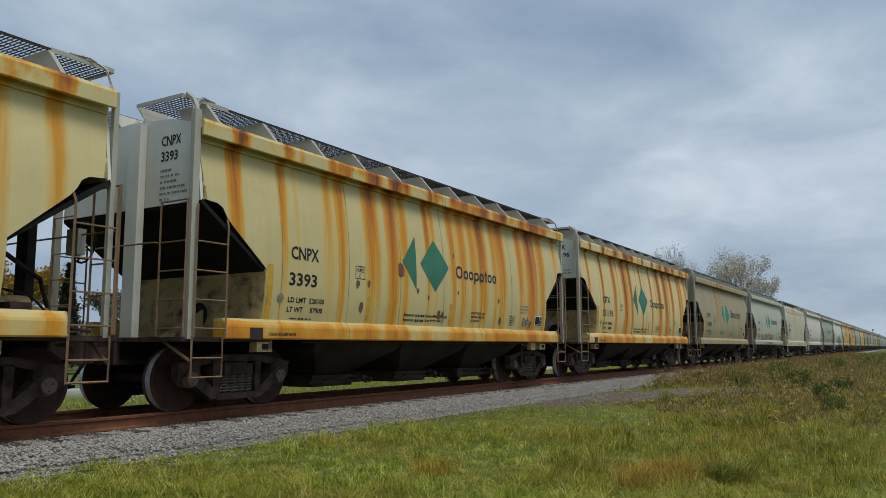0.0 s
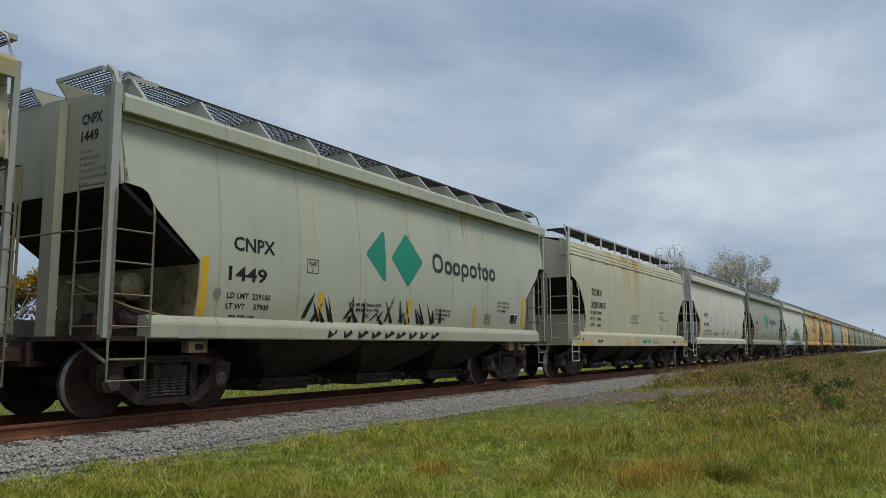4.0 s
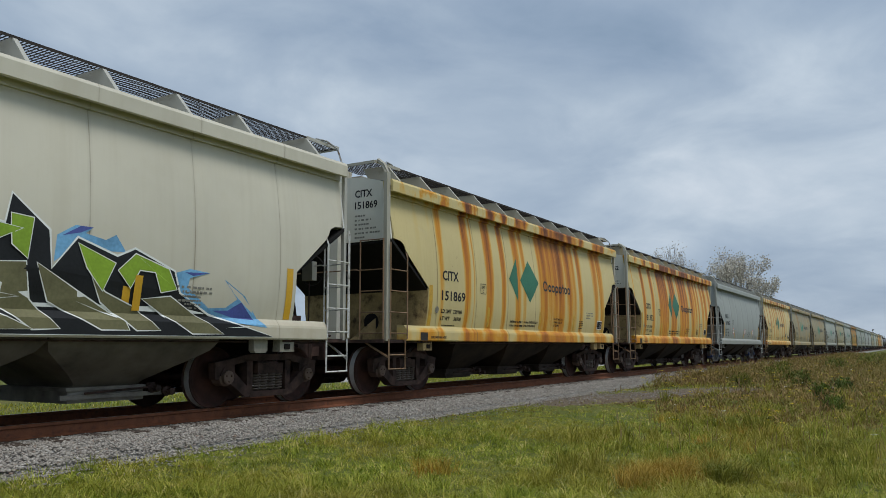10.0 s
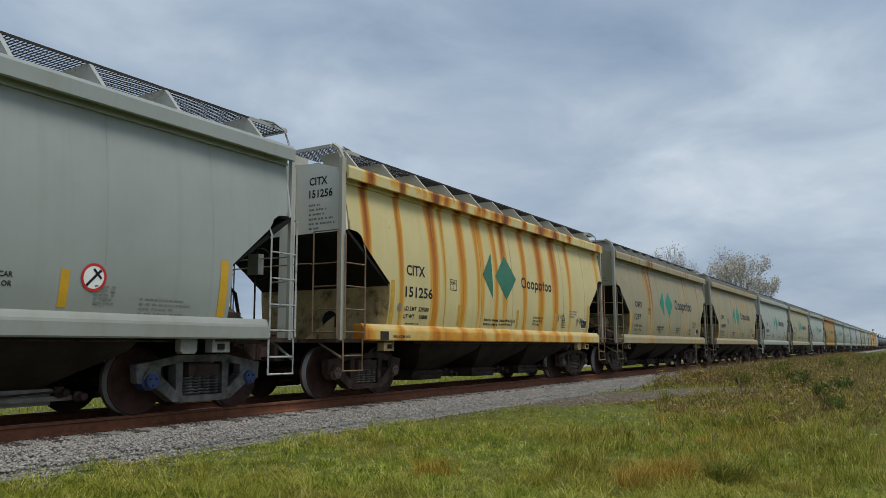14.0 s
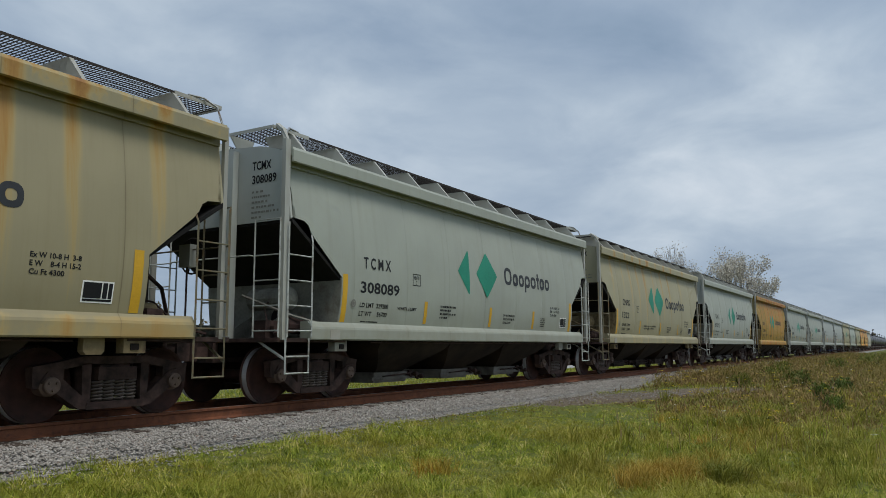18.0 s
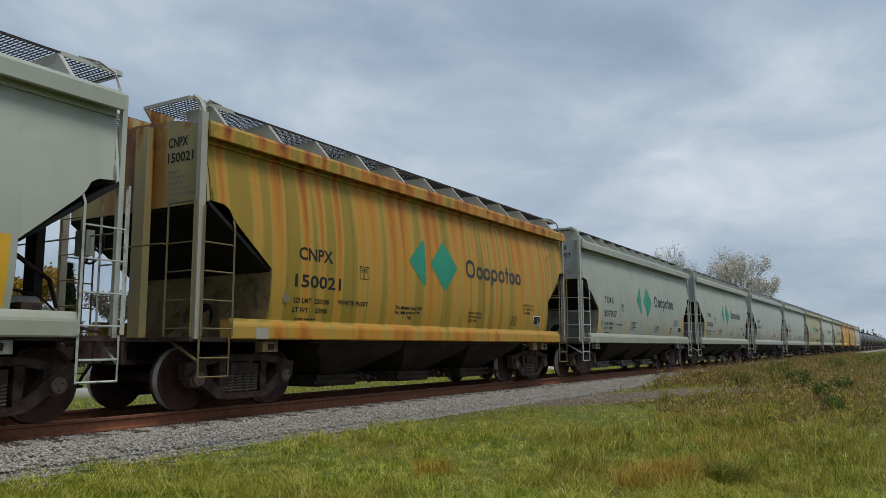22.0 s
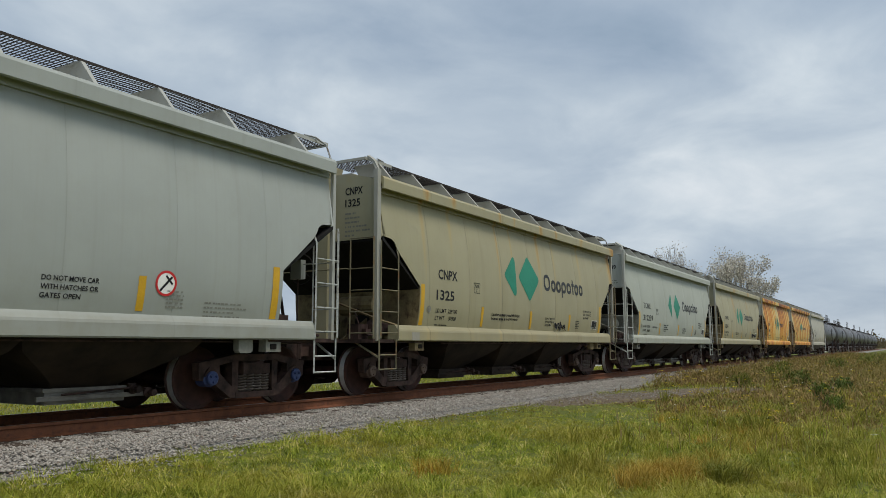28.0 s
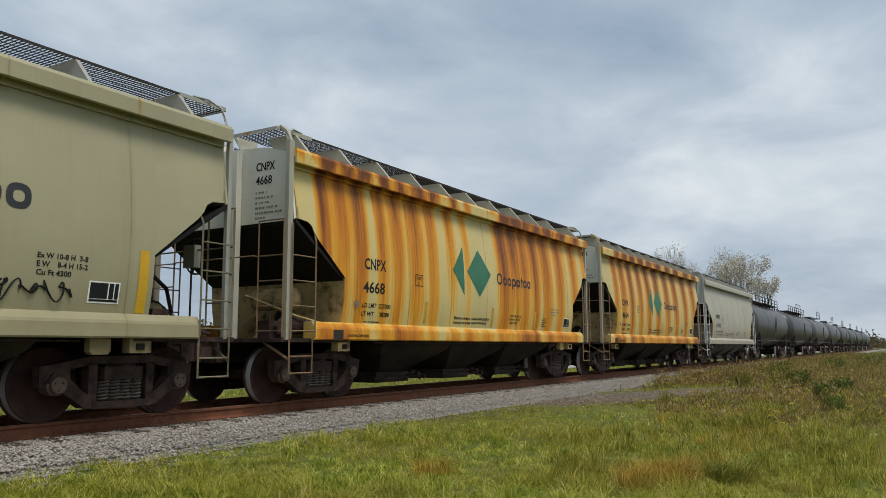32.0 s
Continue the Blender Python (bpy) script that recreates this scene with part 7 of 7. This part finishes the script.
def build_weeds():
    # tall rough growth that hides the rail farther along
    n = 9000
    x, y = sector(n, 15, 120, 74, 91, 0.9)
    ok = (y < -2.1) & (R.rand(n) < np.clip((x - 10) / 22, 0.1, 1))
    x, y = x[ok], y[ok]
    rail = 30 + 90 * R.rand(4200) ** 1.4
    x, y = np.concatenate([x, rail]), np.concatenate([y, R.uniform(-5.2, -2.2, 4200)])
    path = R.rand(len(x)) > 0.97 * worn(x, y)
    x, y = x[path], y[path]
    big = np.clip(R.lognormal(-0.95, 0.4, len(x)), 0.12, 0.9) * np.clip((x - 6) / 26, 0.4, 1.0) * np.where((y > -5.4) & (x > 28), 0.72, 1.0) * (1 - 0.8 * trodden(x, y))
    stem_v, stem_f = blades(x, y, ground_at(x, y) - 0.01, big, 0.004 + 0.00014 * x, R.uniform(0.05, 0.5, len(x)))
    per = 7
    lx, ly, lb = np.repeat(x, per), np.repeat(y, per), np.repeat(big, per)
    t = R.rand(len(lx)) ** 0.7
    lz = ground_at(lx, ly) + lb * t * 0.95
    lx, ly = lx + R.normal(0, 0.06, len(lx)), ly + R.normal(0, 0.06, len(lx))
    leaf_v, leaf_f = blades(lx, ly, lz, R.uniform(0.05, 0.16, len(lx)), 0.010 + 0.0002 * lx, R.uniform(0.4, 2.0, len(lx)))
    green = grass_material("weed_leaves", [(0.0, (0.048, 0.050, 0.012)), (0.32, (0.125, 0.115, 0.022)), (0.62, (0.23, 0.185, 0.045)), (0.84, (0.35, 0.25, 0.09)), (1.0, (0.42, 0.28, 0.13))], (0.30, 0.19, 0.08))
    bulk("weeds", np.concatenate([stem_v, leaf_v]), np.concatenate([stem_f, leaf_f + len(stem_v)]), green, "tall weeds and rough grass along the track", "weeds")
    # dead stalks
    m = 5200
    x, y = sector(m, 11, 100, 70, 91, 0.8)
    ok = (y < -2.3) & ((x > 25) | (y < -5.2)) & (R.rand(m) < 0.6)
    x, y = x[ok], y[ok]
    v, f = blades(x, y, ground_at(x, y), R.uniform(0.2, 0.75, len(x)) * np.clip(x / 30, 0.45, 1), 0.0035 + 0.00016 * x, R.uniform(0.02, 0.35, len(x)))
    bulk("dead_stalks", v, f, grass_material("dead_stalk", [(0.0, (0.15, 0.10, 0.05)), (0.6, (0.30, 0.21, 0.11)), (1.0, (0.46, 0.38, 0.22))], (0.2, 0.1, 0.05)), "brown dead stalks", "weeds")
    # pale and yellow flower heads
    for name, col, n, label in (("white_flowers", (0.6, 0.6, 0.52), 60, "small white wild flowers"), ("yellow_flowers", (0.55, 0.42, 0.03), 420, "yellow goldenrod heads")):
        x, y = sector(n, 13, 75, 73, 90, 0.8)
        ok = y < -2.5
        x, y = np.repeat(x[ok], 5), np.repeat(y[ok], 5)
        z = ground_at(x, y) + np.repeat(R.uniform(0.12, 0.6, ok.sum()) * np.clip(x[::5] / 26, 0.4, 1), 5)
        v, f = blades(x + R.normal(0, 0.03, len(x)), y + R.normal(0, 0.03, len(x)), z, R.uniform(0.015, 0.035, len(x)), 0.008 + 0.0002 * x, R.uniform(0.5, 2, len(x)))
        bulk(name, v, f, plain(name, col, 0.7), label, "flowers")


build_weeds()


def build_shrub(x, y, h, w, label, hue, leaves=900):
    z0 = float(ground_at(np.array([x]), np.array([y]))[0])
    ob = thing("shrub", label, "shrub", "", pose(x, y, z0))
    g = Geo()
    rng = random.Random(int(x * 7 + y * 13))
    for k in range(7):
        a = rng.uniform(0, math.tau)
        g.tube([(0, 0, -0.05), (0.3 * w * math.cos(a), 0.3 * w * math.sin(a), h * 0.5), (0.45 * w * math.cos(a + 0.3), 0.45 * w * math.sin(a + 0.3), h * rng.uniform(0.7, 0.95))], 0.012, 4, 0.004)
    part("branchwork", g, IRON, ob)
    a, r, t = R.rand(leaves) * math.tau, np.sqrt(R.rand(leaves)), R.rand(leaves)
    lump = 0.75 + 0.25 * np.sin(3 * a + h * 10) * np.cos(2 * a)
    lx, ly, lz = 0.5 * w * r * lump * np.cos(a) * np.sqrt(1 - 0.6 * t * t), 0.5 * w * r * lump * np.sin(a) * np.sqrt(1 - 0.6 * t * t), h * (0.05 + 0.9 * t * (0.7 + 0.3 * np.sin(5 * a) ** 2))
    v, f = blades(lx, ly, lz, R.uniform(0.05, 0.13, leaves) * h / 0.7, 0.016 * h / 0.7 + 0 * lx, R.uniform(0.3, 1.8, leaves))
    crown = bulk("leaves", v, f, grass_material("shrub_leaves", [(0.0, tuple(c * 0.5 for c in hue)), (0.6, hue), (1.0, tuple(min(1, c * 1.8) for c in hue))], tuple(c * 0.7 for c in hue)), "", "")
    crown.parent = ob
    del crown["kind"]


for _x, _y, _h, _w, _c in ((22.5, -7.75, 0.50, 0.8, (0.10, 0.145, 0.025)), (25.5, -8.05, 0.55, 1.0, (0.085, 0.13, 0.025)), (33.0, -5.2, 0.62, 1.6, (0.14, 0.165, 0.025)), (38.0, -4.8, 0.7, 1.5, (0.15, 0.165, 0.03)),
                           (60.0, -7.3, 1.0, 2.4, (0.16, 0.18, 0.04)), (75.0, -8.2, 1.1, 3.0, (0.18, 0.18, 0.04)), (30.0, -6.4, 0.6, 1.3, (0.12, 0.15, 0.03)), (48.0, -6.2, 0.8, 1.8, (0.13, 0.15, 0.03)), (19.0, -8.3, 0.38, 0.7, (0.12, 0.17, 0.03)), (27.0, -5.0, 0.5, 1.0, (0.16, 0.17, 0.03))):
    build_shrub(_x, _y, _h, _w, "leafy green shrub in the rough grass", _c)


# ---- trees ----
def grow(g, tips, p, d, length, r, depth, rng, spread):
    """Limbs that fork and taper; tips collects where leaves may sit."""
    mid = p + d * length * 0.5 + Vector((rng.uniform(-1, 1), rng.uniform(-1, 1), rng.uniform(-0.3, 0.6))) * length * 0.06
    end = p + d * length
    g.tube([p, mid, end], r, 6 if depth > 2 else 4, r * 0.62)
    if depth <= 2:
        tips += [mid, end]
    if depth == 0:
        return
    for k in range(rng.choice((2, 3, 3))):
        nd = (d + Vector((rng.uniform(-1, 1), rng.uniform(-1, 1), rng.uniform(-0.2, 0.55))) * spread).normalized()
        grow(g, tips, end if k else mid.lerp(end, rng.uniform(0.3, 1)), nd, length * rng.uniform(0.62, 0.85), r * 0.62, depth - 1, rng, spread)


BARK = plain("grey_bark", (0.24, 0.215, 0.19), 0.9, 0, 0.3, 8)


def build_tree(x, y, h, seed, hue, leaves, leaf, label, depth=5, spread=0.62, name="tree"):
    z0 = float(ground_at(np.array([x]), np.array([y]))[0])
    ob = thing(name, label, "tree", "", pose(x, y, z0))
    rng, g, tips = random.Random(seed), Geo(), []
    grow(g, tips, Vector((0, 0, -0.1)), Vector((0.03, 0.02, 1)).normalized(), h * 0.30, h * (0.010 if h > 11 else 0.014), depth, rng, spread)
    top = max(t.z for t in tips)
    part("trunk", g, BARK, ob)
    pts = np.array([tuple(t) for t in tips])
    i = R.randint(0, len(pts), leaves)
    c = pts[i] + R.normal(0, h * 0.022, (leaves, 3))
    v, f = blades(c[:, 0], c[:, 1], c[:, 2], R.uniform(0.6, 1.3, leaves) * leaf, leaf * 0.38 + 0 * c[:, 0], R.uniform(0.2, 1.6, leaves))
    crown = bulk("crown", v, f, grass_material("leaf_" + name, [(0.0, tuple(q * 0.5 for q in hue)), (0.5, hue), (1.0, tuple(min(1, q * 1.6) for q in hue))], tuple(q * 0.8 for q in hue)), "", "")
    crown.parent = ob
    del crown["kind"]
    return ob


for _x, _y, _h, _seed, _n in ((112.5, 8.0, 11.5, 4, 1300), (115.0, 9.6, 13.5, 5, 1700), (117.0, 11.4, 14.6, 6, 1700), (119.5, 13.0, 14.6, 9, 1500),
                             (119.0, 19.0, 15.0, 21, 420), (121.5, 21.2, 16.5, 22, 650), (123.0, 23.2, 16.0, 24, 450)):
    build_tree(_x, _y, _h, _seed, (0.52, 0.48, 0.40), _n, 0.20, "half-bare poplar with pale silvery leaves", 5, 0.36)
build_tree(28.3, 40.6, 8.2, 8, (0.36, 0.22, 0.03), 4200, 0.22, "small tree in yellow autumn leaf", 5, 0.6)
build_tree(24.0, 43.0, 7.0, 17, (0.30, 0.19, 0.04), 3600, 0.22, "small tree in yellow autumn leaf", 5, 0.6)
build_tree(30.8, 42.5, 6.6, 27, (0.13, 0.085, 0.05), 3000, 0.18, "small tree in brown autumn leaf", 5, 0.7)
build_tree(34.5, 38.6, 6.2, 37, (0.15, 0.13, 0.10), 2200, 0.16, "small tree in brown autumn leaf", 5, 0.7)
build_tree(37.5, 40.0, 5.6, 47, (0.14, 0.12, 0.08), 2200, 0.16, "small tree in brown autumn leaf", 5, 0.7)


def build_conifer(x, y, h):
    z0 = float(ground_at(np.array([x]), np.array([y]))[0])
    ob = thing("spruce", "dark green spruce beyond the track", "tree", "", pose(x, y, z0))
    part("trunk", Geo().tube([(0, 0, -0.1), (0, 0, h * 0.5), (0, 0, h)], h * 0.02, 7, 0.01), BARK, ob)
    n = 5200
    t, a = R.rand(n) ** 0.8, R.rand(n) * math.tau
    r = h * 0.26 * (1 - t) * (0.45 + 0.55 * R.rand(n)) * (0.8 + 0.2 * np.sin(a * 5 + t * 40))
    v, f = blades(r * np.cos(a), r * np.sin(a), h * (0.06 + 0.93 * t) - 0.25 * r, R.uniform(0.15, 0.4, n), 0.05 + 0 * r, R.uniform(0.5, 2, n))
    crown = bulk("crown", v, f, grass_material("spruce_needles", [(0.0, (0.015, 0.025, 0.012)), (1.0, (0.05, 0.07, 0.03))], (0.03, 0.045, 0.02)), "", "")
    crown.parent = ob
    del crown["kind"]


build_conifer(31.4, 39.0, 7.2)


def build_hedges():
    n = 26000
    x = np.concatenate([R.uniform(-20, 75, n // 2), R.uniform(330, 900, n // 2)])
    y = np.concatenate([R.uniform(48, 60, n // 2), R.uniform(4, 70, n // 2)])
    far = np.arange(n) >= n // 2
    crest = np.where(far, 5.0 + 2.0 * np.sin(x * 0.05) + 2 * np.sin(x * 0.13), 3.4 + 0.8 * np.sin(x * 0.4) + 0.6 * np.sin(x * 1.1))
    z = ground_at(x, y) + crest * R.rand(n) ** 0.7
    v, f = blades(x, y, z - 0.2, np.where(far, 1.0, 0.45), np.where(far, 0.35, 0.14), R.uniform(0.3, 1.5, n))
    bulk("far_hedge", v, f, grass_material("hedge_leaves", [(0.0, (0.03, 0.03, 0.018)), (0.5, (0.09, 0.075, 0.04)), (1.0, (0.16, 0.12, 0.05))], (0.10, 0.07, 0.03)), "brown autumn hedges and woods in the distance", "hedge")


build_hedges()


# ---- what moves ----
def motions():
    ends = [t for t, d in TRAVEL]
    for car, x in ROLLING:
        walk(car, [(t, pose(x - d, 0, 0)) for t, d in TRAVEL])
    # wheels roll without slip: about a tenth of a turn in each thirtieth of a second
    ticks = [k / FPS for k in range(int(32 * FPS) + 1)]
    near = [car for car, x in ROLLING if x < 420]
    turns = [(t, -rolled(t) / AXLE_R) for t in ticks]
    for car in near:
        for o in car.children_recursive:
            if "spin" in o:
                here = o.matrix_basis.copy()
                walk(o, [(t, here @ Matrix.Rotation(a, 4, "Y")) for t, a in turns])


motions()
